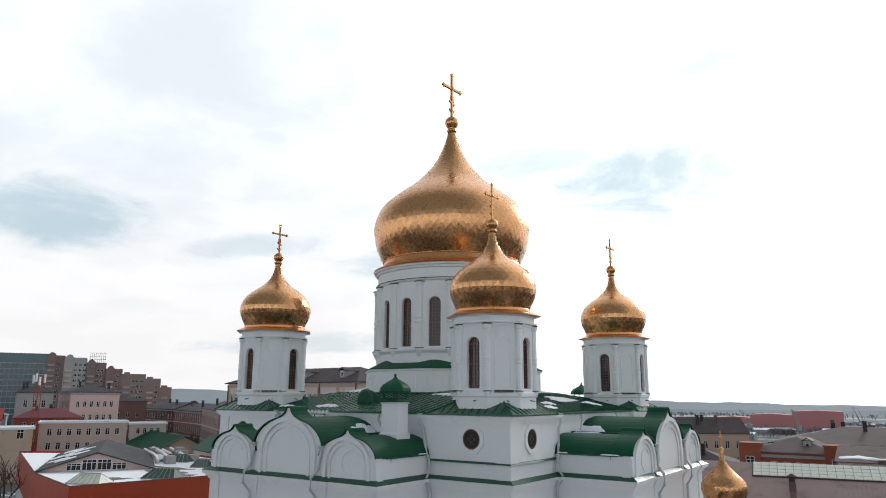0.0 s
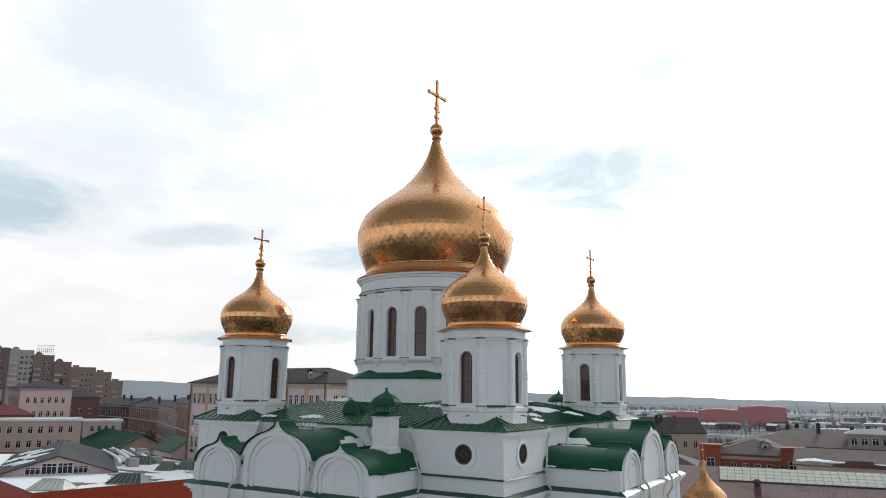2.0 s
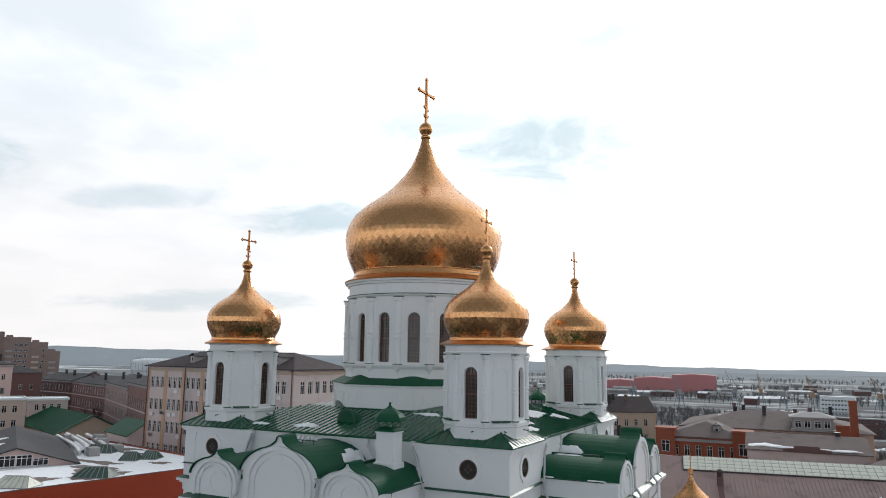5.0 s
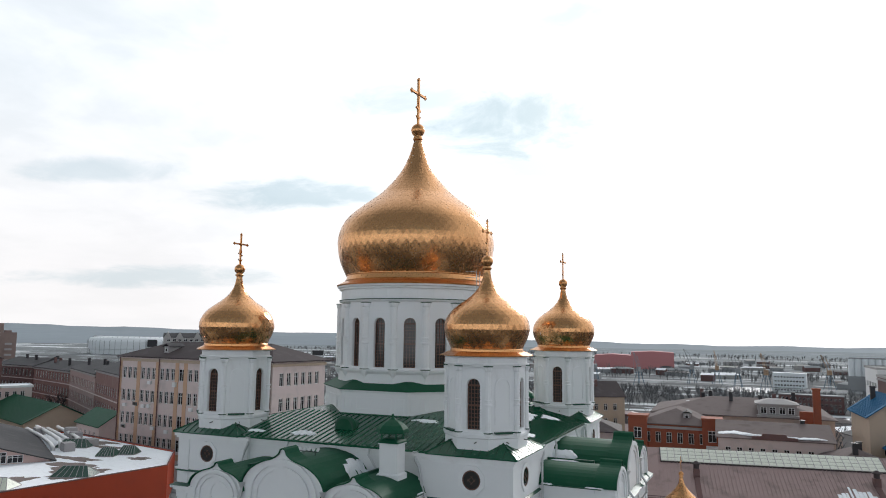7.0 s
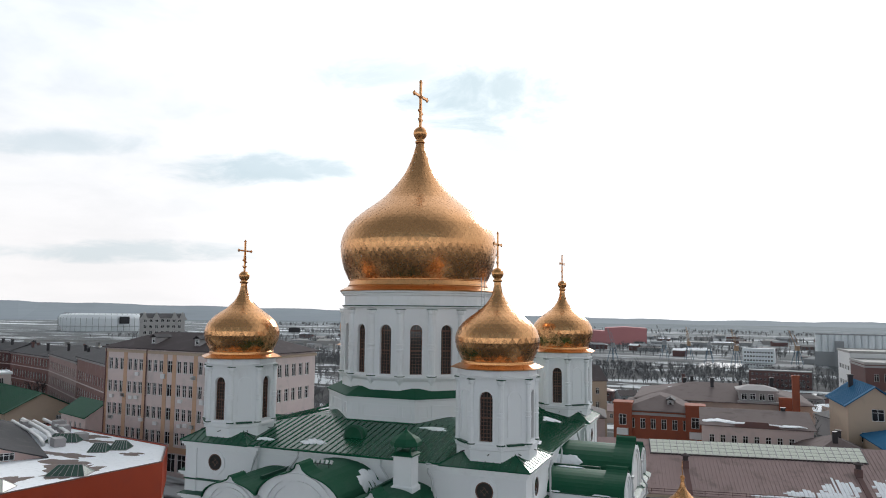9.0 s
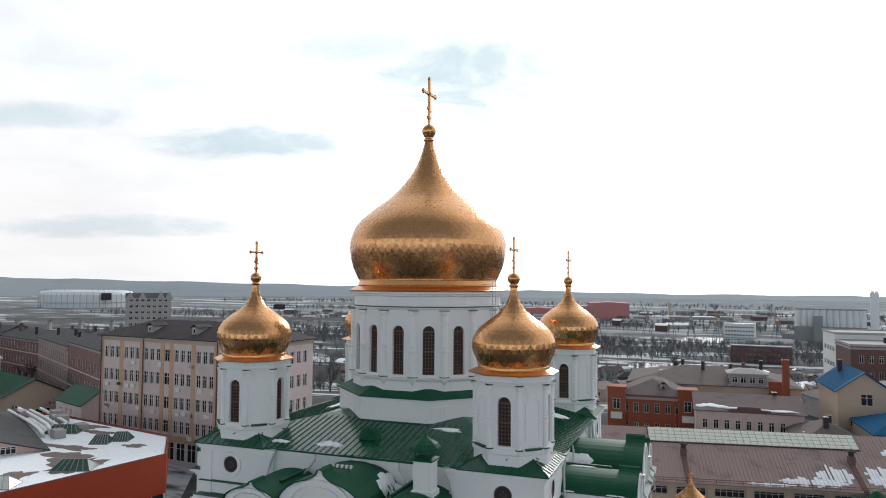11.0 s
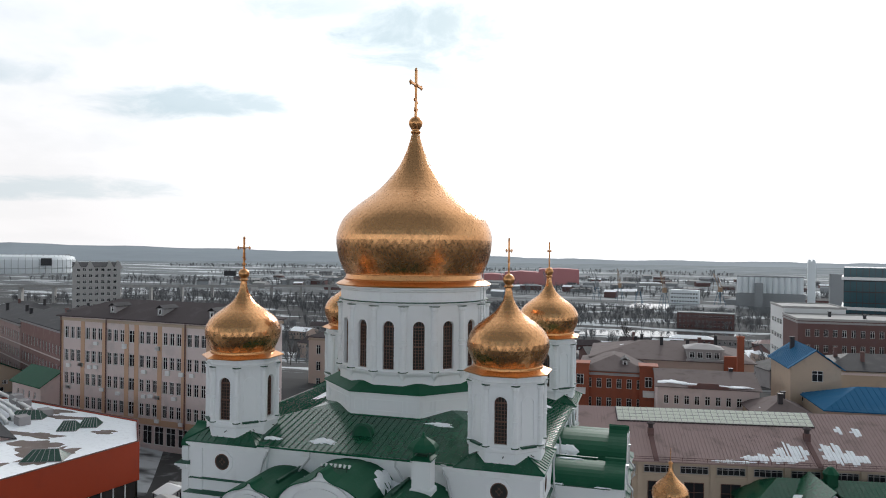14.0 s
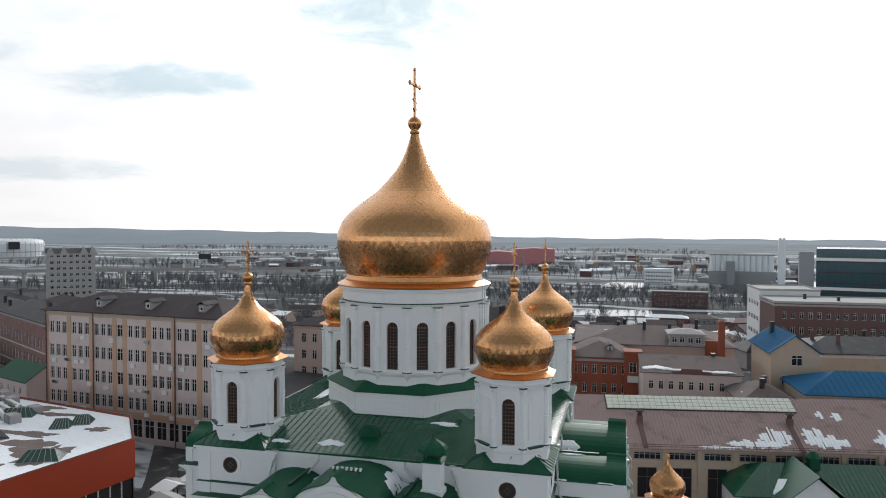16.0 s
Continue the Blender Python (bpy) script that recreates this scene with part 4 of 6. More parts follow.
# ---- the town ----
def window_mesh(w, h, bars=1, frame_mat=None):
    """A rectangular two-light window in the plane y = 0, standing on z = 0, centred on x."""
    bm = bmesh.new()
    bm.faces.new([bm.verts.new(p) for p in ((-w / 2, 0.02, 0), (w / 2, 0.02, 0), (w / 2, 0.02, h), (-w / 2, 0.02, h))]).material_index = 1
    t = 0.07
    box(bm, -w / 2, -0.05, 0, -w / 2 + t, 0.015, h)
    box(bm, w / 2 - t, -0.05, 0, w / 2, 0.015, h)
    box(bm, -w / 2 + t, -0.05, 0, w / 2 - t, 0.015, t)
    box(bm, -w / 2 + t, -0.05, h - t, w / 2 - t, 0.015, h)
    for i in range(bars):
        x = -w / 2 + w * (i + 1) / (bars + 1)
        box(bm, x - t / 2, -0.045, t, x + t / 2, 0.015, h - t)
    box(bm, -w / 2 + t, -0.04, h * 0.68, w / 2 - t, 0.015, h * 0.68 + t * 0.8)
    return mesh_of("window", bm, [frame_mat or PVC, HOUSE_GLASS])


WINDOWS = {}


def window_kind(w, h, bars, frame_mat):
    key = (round(w, 2), round(h, 2), bars, frame_mat.name)
    if key not in WINDOWS:
        WINDOWS[key] = window_mesh(w, h, bars, frame_mat)
    return WINDOWS[key]


def facade(bm, m, width, z0, z1, holes, depth=0.22):
    """A wall face with rectangular openings (x, z, w, h), each with a reveal."""
    xs = sorted({-width / 2, width / 2, *(x - w / 2 for x, z, w, h in holes), *(x + w / 2 for x, z, w, h in holes)})
    zs = sorted({z0, z1, *(z for x, z, w, h in holes), *(z + h for x, z, w, h in holes)})
    grid = {}

    def v(x, z):
        if (x, z) not in grid:
            grid[x, z] = bm.verts.new(m @ Vector((x, 0, z)))
        return grid[x, z]

    # merge cells along x where no opening lies in the row, to keep the mesh light
    for za, zb in zip(zs, zs[1:]):
        zc = (za + zb) / 2
        row = [h for h in holes if h[1] < zc < h[1] + h[3]]
        cuts = sorted({-width / 2, width / 2, *(h[0] - h[2] / 2 for h in row), *(h[0] + h[2] / 2 for h in row)})
        for xa, xb in zip(cuts, cuts[1:]):
            xc = (xa + xb) / 2
            if not any(abs(xc - h[0]) < h[2] / 2 for h in row):
                bm.faces.new((v(xa, za), v(xb, za), v(xb, zb), v(xa, zb)))
    for x, z, w, h in holes:
        a = [(x - w / 2, z), (x + w / 2, z), (x + w / 2, z + h), (x - w / 2, z + h)]
        f = [bm.verts.new(m @ Vector((p, 0, q))) for p, q in a]
        b = [bm.verts.new(m @ Vector((p, depth, q))) for p, q in a]
        for i in range(4):
            bm.faces.new((f[i], f[(i + 1) % 4], b[(i + 1) % 4], b[i]))


def grid_windows(width, cols, rows, w, h, z0, step, margin=1.2):
    """Evenly spaced openings: cols across, the rows at z0, z0 + step ..."""
    gap = (width - 2 * margin) / cols
    return [(-width / 2 + margin + gap * (i + 0.5), z0 + step * j, w, h) for j in range(rows) for i in range(cols)]


def house(name, label, at, yaw, w, d, h, wall, roof_mat, roof="hip", rise=3.0, over=0.45, openings=None, bars=1, frame_mat=None, category="building", trim=None, chimneys=0, seams=0.0, base=None):
    """A building whose front looks towards its own -y; at is the middle of its base. openings: side -> list of (x, z, w, h), side 0 the front, 1 the right end, 2 the back, 3 the left end."""
    z0 = ground_z(at[0], at[1]) if base is None else base
    root = thing(name, label, category, (at[0], at[1], z0), yaw)
    openings = openings or {}
    bm = bmesh.new()
    sides = [(Matrix.Translation((0, -d / 2, 0)), w), (pose(w / 2, 0, 0, 0, 0, 90), d), (pose(0, d / 2, 0, 0, 0, 180), w), (pose(-w / 2, 0, 0, 0, 0, 270), d)]
    for k, (m, width) in enumerate(sides):
        facade(bm, m, width, -6.0, h, openings.get(k, []))
    if roof == "gable":
        for s in (-1, 1):
            bm.faces.new([bm.verts.new(p) for p in ((s * w / 2, -d / 2, h), (s * w / 2, d / 2, h), (s * w / 2, 0, h + rise))])
    walls = part("wall", bm, wall, root)
    for k, (m, width) in enumerate(sides):
        for x, z, ww, hh in openings.get(k, []):
            part("window", window_kind(ww, hh, bars if ww > 0.7 else 0, frame_mat or PVC), None, root, m=m @ Matrix.Translation((x, 0.17, z)))
    bm = bmesh.new()
    a, b, t = w / 2 + over, d / 2 + over, 0.16
    run = min(a, b)

    def rz(x, y):
        if roof == "hip":
            return h + rise * min(a - abs(x), b - abs(y)) / run
        return h + rise * (1 - abs(y) / b)

    if roof == "flat":
        box(bm, -a, -b, h, a, b, h + 0.25)
        for x0, y0, x1, y1 in ((-a, -b, a, -b + 0.3), (-a, b - 0.3, a, b), (-a, -b + 0.3, -a + 0.3, b - 0.3), (a - 0.3, -b + 0.3, a, b - 0.3)):
            box(bm, x0, y0, h + 0.25, x1, y1, h + 0.25 + rise)
    elif roof == "gable":
        for s in (-1, 1):
            loft(bm, [[(-a, s * b, h - 0.2 + e), (a, s * b, h - 0.2 + e), (a, 0, h + rise + 0.1 + e), (-a, 0, h + rise + 0.1 + e)] for e in (0, t)])
    else:
        top = [(-(a - b), 0), ((a - b), 0)] if a > b else [(0, -(b - a)), (0, (b - a))]
        low = [bm.verts.new(p) for p in ((-a, -b, h), (a, -b, h), (a, b, h), (-a, b, h))]
        mid = [bm.verts.new(p) for p in ((-a, -b, h + t), (a, -b, h + t), (a, b, h + t), (-a, b, h + t))]
        apex = [bm.verts.new((x, y, h + rise + t)) for x, y in top]
        bm.faces.new(low[::-1])
        for i in range(4):
            bm.faces.new((low[i], low[(i + 1) % 4], mid[(i + 1) % 4], mid[i]))
        if a > b:
            for f in ((mid[0], mid[1], apex[1], apex[0]), (mid[1], mid[2], apex[1]), (mid[2], mid[3], apex[0], apex[1]), (mid[3], mid[0], apex[0])):
                bm.faces.new(f)
        else:
            for f in ((mid[0], mid[1], apex[0]), (mid[1], mid[2], apex[1], apex[0]), (mid[2], mid[3], apex[1]), (mid[3], mid[0], apex[0], apex[1])):
                bm.faces.new(f)
    top_part = part("roof", bm, roof_mat, root)
    if seams and roof != "flat":
        bm = bmesh.new()
        count = int(w / seams)
        for i in range(1, count):
            x = -w / 2 + w * i / count
            for s in (-1, 1):
                y1 = 0.0 if roof == "gable" else max(0.0, b - (a - abs(x)))
                if b - y1 < 0.4:
                    continue
                e = 0.1 if roof == "gable" else 0
                z1 = (h + rise + 0.1 + t) if roof == "gable" else rz(x, y1) + t
                zb = (h - 0.2 + t) if roof == "gable" else h + t
                loft(bm, [[(x - 0.03, s * b, zb), (x + 0.03, s * b, zb), (x + 0.03, s * b, zb + 0.06), (x - 0.03, s * b, zb + 0.06)], [(x - 0.03, s * y1, z1), (x + 0.03, s * y1, z1), (x + 0.03, s * y1, z1 + 0.06), (x - 0.03, s * y1, z1 + 0.06)]])
        part("roof_seam", bm, roof_mat, top_part)["kind"] = "stuff"
    if trim:
        bm = bmesh.new()
        e = 0.18
        box(bm, -w / 2 - e, -d / 2 - e, h - 0.7, w / 2 + e, d / 2 + e, h - 0.25)
        part("cornice", bm, trim, root)
    rnd = random.Random(int(at[0] * 7 + at[1]))
    for i in range(chimneys):
        x, y = rnd.uniform(-0.4, 0.4) * w, rnd.uniform(-0.3, 0.3) * d
        bm = bmesh.new()
        zt = h + rise + rnd.uniform(0.6, 1.2)
        box(bm, x - 0.32, y - 0.3, h, x + 0.32, y + 0.3, zt)
        box(bm, x - 0.4, y - 0.38, zt, x + 0.4, y + 0.38, zt + 0.12)
        part("chimney", bm, rnd.choice((IRON, DARK_ROOF, DULL_BRICK, IRON)), root)
    return root


# the ground: one sheet from under the cathedral to the horizon
bm = bmesh.new()
xs = [-4600, -3400, -2500, -1800, -1300, -900] + [-650 + 50 * i for i in range(25)] + [700, 900, 1300, 1800, 2500, 3400, 4600]
ys = [-600, -300, -150] + [-100 + 50 * i for i in range(16)] + [750, 850, 1000, 1200, 1500, 1900, 2400, 3000, 3700, 4600]
grid = [[bm.verts.new((x, y, ground_z(x, y))) for x in xs] for y in ys]
for r0, r1 in zip(grid, grid[1:]):
    for i in range(len(xs) - 1):
        bm.faces.new((r0[i], r0[i + 1], r1[i + 1], r1[i]))
LAND = material("winter_land", (0.085, 0.084, 0.085), 0.95, vary=0.35, scale=0.012, fine_scale=0.15, stain=(0.62, 0.65, 0.67), stain_amount=0.85, bump=0.0, coord="World", stretch=(0.35, 1.3, 1), stain_lo=0.54, stain_hi=0.59, spec=0.05)
# the plain's snow streaks and brush, paled and blued with distance as painted haze
n = Nodes(LAND.node_tree, False)
bsdf = next(k for k in n.t.nodes if k.type == "BSDF_PRINCIPLED")
old = bsdf.inputs["Base Color"].links[0].from_socket
place = n.add("ShaderNodeNewGeometry").outputs["Position"]
parts_xyz = n.add("ShaderNodeSeparateXYZ")
n.link(place, parts_xyz.inputs[0])
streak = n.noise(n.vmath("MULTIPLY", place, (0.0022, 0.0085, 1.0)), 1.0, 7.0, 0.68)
hazed_plain = n.mix(n.ramp(streak, 0.53, 0.60), n.mix(n.ramp(n.noise(n.vmath("MULTIPLY", place, (0.012, 0.03, 1.0)), 1.0, 6.0, 0.7), 0.35, 0.65), (0.15, 0.163, 0.172), (0.27, 0.29, 0.30)), (0.80, 0.83, 0.85))
hazed_plain = n.mix(n.ramp(parts_xyz.outputs[1], 1900.0, 2600.0), hazed_plain, n.mix(n.ramp(streak, 0.4, 0.7), (0.20, 0.235, 0.26), (0.30, 0.33, 0.34)))
n.link(n.mix(n.math("MULTIPLY", n.ramp(parts_xyz.outputs[1], 450.0, 1500.0), 0.85), old, hazed_plain), bsdf.inputs["Base Color"])
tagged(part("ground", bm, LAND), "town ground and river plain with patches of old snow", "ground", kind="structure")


def road_sheet(name, pts, mat, lift, label, kind="structure"):
    b = bmesh.new()
    b.faces.new([b.verts.new((x, y, 0.0)) for x, y in pts])
    for _ in range(4):
        bmesh.ops.subdivide_edges(b, edges=b.edges[:], cuts=1, use_grid_fill=True)
    for v in b.verts:
        v.co.z = ground_z(v.co.x, v.co.y) + lift
    tagged(part(name, b, mat), label, name.split("_")[0], kind=kind)


road_sheet("pavement_1", ((-130, 20), (-14, 20), (-14, 74), (-60, 95), (-130, 110)), ASPHALT, 0.05, "wet dark asphalt yard with slush round the cathedral")


def water(pts, name):
    b = bmesh.new()
    b.faces.new([b.verts.new((x, y, -24.6)) for x, y in pts])
    tagged(part(name, b, WATER), "pale river water reflecting the bright sky", "river", kind="structure")


water(((-66, 528), (-20, 528), (46, 556), (60, 575), (-20, 572), (-66, 560)), "water_1")
water(((-40, 800), (20, 790), (40, 860), (-30, 880)), "water_2")
water(((92, 770), (150, 790), (150, 950), (98, 950)), "water_3")

# the long market pavilion with a glazed ridge light
PAV = pose(-20.5, 90.6, 0, 0, 0, 9.5)
pavilion = thing("market_pavilion", "long beige market hall with a pinkish-brown ribbed tin roof", "market hall", (-20.5, 90.6, GROUND), 9.5)
ZP = -GROUND
RIDGE, EAVE, RUN, U0, U1 = 16.8, 12.2, 9.3, -8.0, 75.0


def pav_z(v):
    return RIDGE - (RIDGE - EAVE) * abs(v) / RUN


bm = bmesh.new()
for s in (-1, 1):
    loft(bm, [[(U0, s * RUN, EAVE + ZP + e), (U1, s * RUN, EAVE + ZP + e), (U1, 0, RIDGE + ZP + e), (U0, 0, RIDGE + ZP + e)] for e in (-0.15, 0.0)])
pav_roof = part("roof", bm, BROWN_ROOF, pavilion)
bm = bmesh.new()
for i in range(int((U1 - U0) / 0.45)):
    u = U0 + 0.45 * i
    loft(bm, [[(u, v, pav_z(v) + ZP), (u + 0.06, v, pav_z(v) + ZP), (u + 0.06, v, pav_z(v) + ZP + 0.07), (u, v, pav_z(v) + ZP + 0.07)] for v in (-RUN, -0.02)])
part("roof_seam", bm, BROWN_ROOF, pav_roof)["kind"] = "stuff"
# ridge light: a frame of glazing bars over panes
SK0, SK1 = 0.0, 24.9
skylight = part("skylight", (lambda b: ([loft(b, [[(u, v, pav_z(v) + ZP + e) for u, v in ((SK0 - 0.1, -0.15), (SK1 + 0.1, -0.15), (SK1 + 0.1, -2.75), (SK0 - 0.1, -2.75))] for e in (0.0, 0.16)])], b)[1])(bmesh.new()), GREY_ROOF, pavilion, "band of wired-glass skylight panes")
cw, rh = (SK1 - SK0) / 30, 2.5 / 4
tilt = math.degrees(math.atan2(RIDGE - EAVE, RUN))
bm = bmesh.new()
box(bm, 0.035, 0.03, 0.0, cw - 0.035, rh / math.cos(radians(tilt)) - 0.03, 0.02)
pane_mesh = mesh_of("pane", bm, SKYLIGHT)
rnd = random.Random(5)
for i in range(30):
    for j in range(4):
        v = -2.7 + rh * j
        part("pane", pane_mesh, None, skylight, m=pose(SK0 + cw * i, v, pav_z(v) + ZP + 0.17, tilt + rnd.uniform(-0.6, 0.6), rnd.uniform(-0.5, 0.5), 0))
bm = bmesh.new()
for i in range(31):
    u = SK0 + cw * i
    loft(bm, [[(u - 0.03, v, pav_z(v) + ZP + e), (u + 0.03, v, pav_z(v) + ZP + e), (u + 0.03, v, pav_z(v) + ZP + e + 0.06), (u - 0.03, v, pav_z(v) + ZP + e + 0.06)] for v, e in ((-2.75, 0.16), (-0.15, 0.16))])
part("glazing_bar", bm, GREY_WALL, skylight)["kind"] = "stuff"
bm = bmesh.new()
box(bm, U0 + 0.5, -RUN + 0.9, -3, U1 - 0.5, RUN - 0.9, EAVE + ZP + 0.4)
box(bm, U0 + 0.4, -RUN + 0.75, EAVE + ZP - 0.35, U1 - 0.4, -RUN + 1.0, EAVE + ZP + 0.1)
box(bm, U0 + 0.4, -RUN + 0.78, EAVE + ZP - 2.3, U1 - 0.4, -RUN + 1.0, EAVE + ZP - 1.9)
for i in range(19):
    u = U0 + 1.2 + 4.4 * i
    box(bm, u - 0.3, -RUN + 0.7, 0, u + 0.3, -RUN + 1.0, EAVE + ZP - 0.35)
part("wall", bm, BEIGE, pavilion)
big_pane, strip = window_mesh(2.4, 3.9, 1, FRAME), window_mesh(3.4, 0.95, 4, GREY_WALL)
for i in range(18):
    u = U0 + 3.4 + 4.4 * i
    part("window", big_pane, None, pavilion, m=pose(u, -RUN + 0.86, EAVE + ZP - 6.6))
    part("window", strip, None, pavilion, m=pose(u, -RUN + 0.86, EAVE + ZP - 1.65))
for u in (3.9, 23.2):
    bm = bmesh.new()
    box(bm, u - 0.35, -5.2, pav_z(5.2) + ZP, u + 0.35, -4.5, pav_z(4.5) + ZP + 0.7)
    vent = part("vent", bm, DULL_BRICK, pavilion)
    bm = bmesh.new()
    turned(bm, [(0, 0.32), (0.5, 0.32), (0.52, 0.55), (0.6, 0.55), (0.85, 0.1)], 10, (u, -4.85, pav_z(4.5) + ZP + 0.7))
    part("cowl", bm, GREY_ROOF, vent)
    bm = bmesh.new()
    loft(bm, [[(u - 0.3, v, pav_z(v) + ZP), (u + 0.3, v, pav_z(v) + ZP), (u + 0.3, v, pav_z(v) + ZP + 0.12), (u - 0.3, v, pav_z(v) + ZP + 0.12)] for v in (-RUN, -5.2)])
    part("flashing", bm, DULL_BRICK, vent)
bm = bmesh.new()
for v, z in ((-RUN + 0.1, 0.5), (-RUN + 0.1, 0.25)):
    tube(bm, [(U0, v, EAVE + ZP + z), (U1, v, EAVE + ZP + z)], 0.03, 4)
for i in range(int((U1 - U0) / 1.5)):
    tube(bm, [(U0 + 1.5 * i, -RUN + 0.1, EAVE + ZP), (U0 + 1.5 * i, -RUN + 0.1, EAVE + ZP + 0.55)], 0.025, 4)
part("snow_rail", bm, DULL_BRICK, pavilion)
rnd = random.Random(11)
for u, v, ru, rv in ((17.5, -8.2, 3.6, 0.6), (20.5, -7.0, 1.8, 1.5), (26.5, -7.6, 2.6, 1.0), (25.3, -6.4, 1.3, 1.0), (34.5, -7.2, 2.2, 1.4), (27.5, -3.0, 0.35, 1.0), (29.5, -3.2, 0.5, 0.8), (13.0, -8.9, 2.6, 0.25), (38, -8.2, 3.0, 0.7)):
    b = bmesh.new()
    for i in range(int(ru / 0.225) + 1):
        uu = u - ru + 0.45 * i
        f = math.sqrt(max(0.05, 1 - ((uu - u) / ru) ** 2))
        wave = 1 + 0.35 * math.sin(1.7 * i + u)
        v0, v1 = v - rv * f * wave * rnd.uniform(0.85, 1.1), v + rv * f * wave * rnd.uniform(0.7, 1.1)
        v0 = max(v0, -RUN + 0.15)
        wd = 0.445 if rnd.random() > 0.15 else rnd.uniform(0.2, 0.4)
        k = U0 + 0.45 * round((uu - U0) / 0.45) + 0.07
        loft(b, [[(k, q, pav_z(q) + 0.01), (k + wd, q, pav_z(q) + 0.01), (k + wd * 0.95, q, pav_z(q) + e), (k + wd * 0.05, q, pav_z(q) + e)] for q, e in ((v0, 0.07), ((v0 + v1) / 2, 0.11), (v1, 0.06))])
    ob = part("snow_patch", b, SNOW, m=PAV)
    tagged(ob, "streak of melting snow on the pavilion's tin roof", "snow", "snow on the pavilion roof")

# the large office block with its peach pilaster strips
OFF_L, OFF_YAW, OFF_W, OFF_D, OFF_H = Vector((-112.2, 87.8)), -6.0, 36.0, 12.5, 26.2
STOREY, TOP_SILL = 3.85, 22.5
ux, uy = math.cos(radians(OFF_YAW)), math.sin(radians(OFF_YAW))
mid = OFF_L + Vector((ux, uy)) * OFF_W / 2 + Vector((-uy, ux)) * OFF_D / 2
cols = []
x = -OFF_W / 2 + 1.2
for n in (3, 3, 3, 1, 3, 3, 3, 3):
    for i in range(n):
        cols.append((x, n))
        x += 1.38
    x += 0.72
holes = []
for j in range(4):
    for x, n in cols:
        if x < OFF_W / 2 - 0.8:
            holes.append((x, TOP_SILL - GROUND - STOREY * j, 0.92 if n > 1 else 1.3, 2.0))
for i in range(14):
    x = -OFF_W / 2 + 12 + 2.4 * i
    if x < OFF_W / 2 - 1:
        holes.append((x, 2.6, 1.9, 2.9))
side = grid_windows(OFF_D, 6, 4, 0.92, 2.0, TOP_SILL - GROUND - STOREY * 3, STOREY)
office = house("office_block", "five-storey cream office block with peach pilaster strips, brown tin roof", (mid.x, mid.y), OFF_YAW, OFF_W, OFF_D, OFF_H - GROUND, PALE, GREY_ROOF, "hip", 2.6, 0.6, {0: holes, 1: side, 3: side}, category="office building", trim=BEIGE, base=GROUND)
STRIPS = [(-OFF_W / 2, -OFF_W / 2 + 0.5)] + [(a[0] + 0.62, b[0] - 0.62) for a, b in zip(cols, cols[1:]) if b[0] - a[0] > 1.5]
for x0, x1 in STRIPS:
    bm = bmesh.new()
    box(bm, x0, -OFF_D / 2 - 0.06, 6.0, x1, -OFF_D / 2 + 0.02, OFF_H - GROUND - 0.7)
    part("pilaster_strip", bm, PEACH, office)
bm = bmesh.new()
box(bm, -OFF_W / 2 - 0.05, -OFF_D / 2 - 0.08, 5.7, OFF_W / 2 + 0.05, -OFF_D / 2 + 0.02, 6.6)
part("base_course", bm, PEACH, office)
for x in (-17.9, -7.6, 8.9, 17.8):
    bm = bmesh.new()
    tube(bm, [(x, -OFF_D / 2 - 0.2, z) for z in (0.3, OFF_H - GROUND - 0.1)], 0.1, 6)
    part("downpipe", bm, DULL_BRICK, office)
bm = bmesh.new()
box(bm, -0.42, -0.3, -0.28, 0.42, 0.0, 0.28)
turned(bm, [(-0.05, 0.2), (0.02, 0.2)], 10)
unit_mesh = mesh_of("air_conditioner", bm, PVC)
rnd = random.Random(8)
for i in range(34):
    x, n = rnd.choice(cols)
    if x < OFF_W / 2 - 1.5:
        part("air_conditioner", unit_mesh, None, office, m=pose(x + 0.72, -OFF_D / 2 - 0.02, TOP_SILL - GROUND - STOREY * rnd.randint(0, 3) - rnd.uniform(0.3, 0.7)))


def roof_dormer(parent, x, y, z, mat):
    bm = bmesh.new()
    box(bm, x - 0.6, y - 0.9, z - 0.3, x + 0.6, y + 1.6, z + 1.0)
    ob = part("dormer", bm, GREY_WALL, parent)
    bm = bmesh.new()
    for s in (-1, 1):
        loft(bm, [[(x + s * 0.85, y - 1.1, z + 0.9 + e), (x, y - 1.1, z + 1.45 + e), (x, y + 2.4, z + 1.45 + e), (x + s * 0.85, y + 2.4, z + 0.9 + e)] for e in (0, 0.08)])
    part("dormer_roof", bm, mat, ob)
    part("window", window_kind(0.6, 0.8, 0, PVC), None, ob, m=pose(x, y - 0.94, z + 0.05))


for x in (-7.6, 2.6, 13.0):
    roof_dormer(office, x, -4.2, OFF_H - GROUND + 1.0, DARK_ROOF)

BARE = material("brown_roofing_felt", (0.155, 0.115, 0.10), 0.8, vary=0.2, scale=0.5, stain=(0.25, 0.21, 0.19), stain_amount=0.5)

# the orange-red shop with a snow-covered flat roof
SHOP = [(-80.0, 42.1), (-75.9, 63.2), (-83.2, 71.9), (-112.0, 78.0), (-135.0, 62.0), (-97.0, 46.5)]
SHOP_TOP, SHOP_LOW = 14.3, 9.6
shop = thing("shop_building", "low shop clad in orange-red panels with a snowy flat roof", "shop", (-95.0, 60.0, GROUND))


def in_shop(pts, z, grow=0.0):
    c = Vector((-95.0, 60.0))
    return [((x - c.x) * (1 + grow), (y - c.y) * (1 + grow), z - GROUND) for x, y in pts]


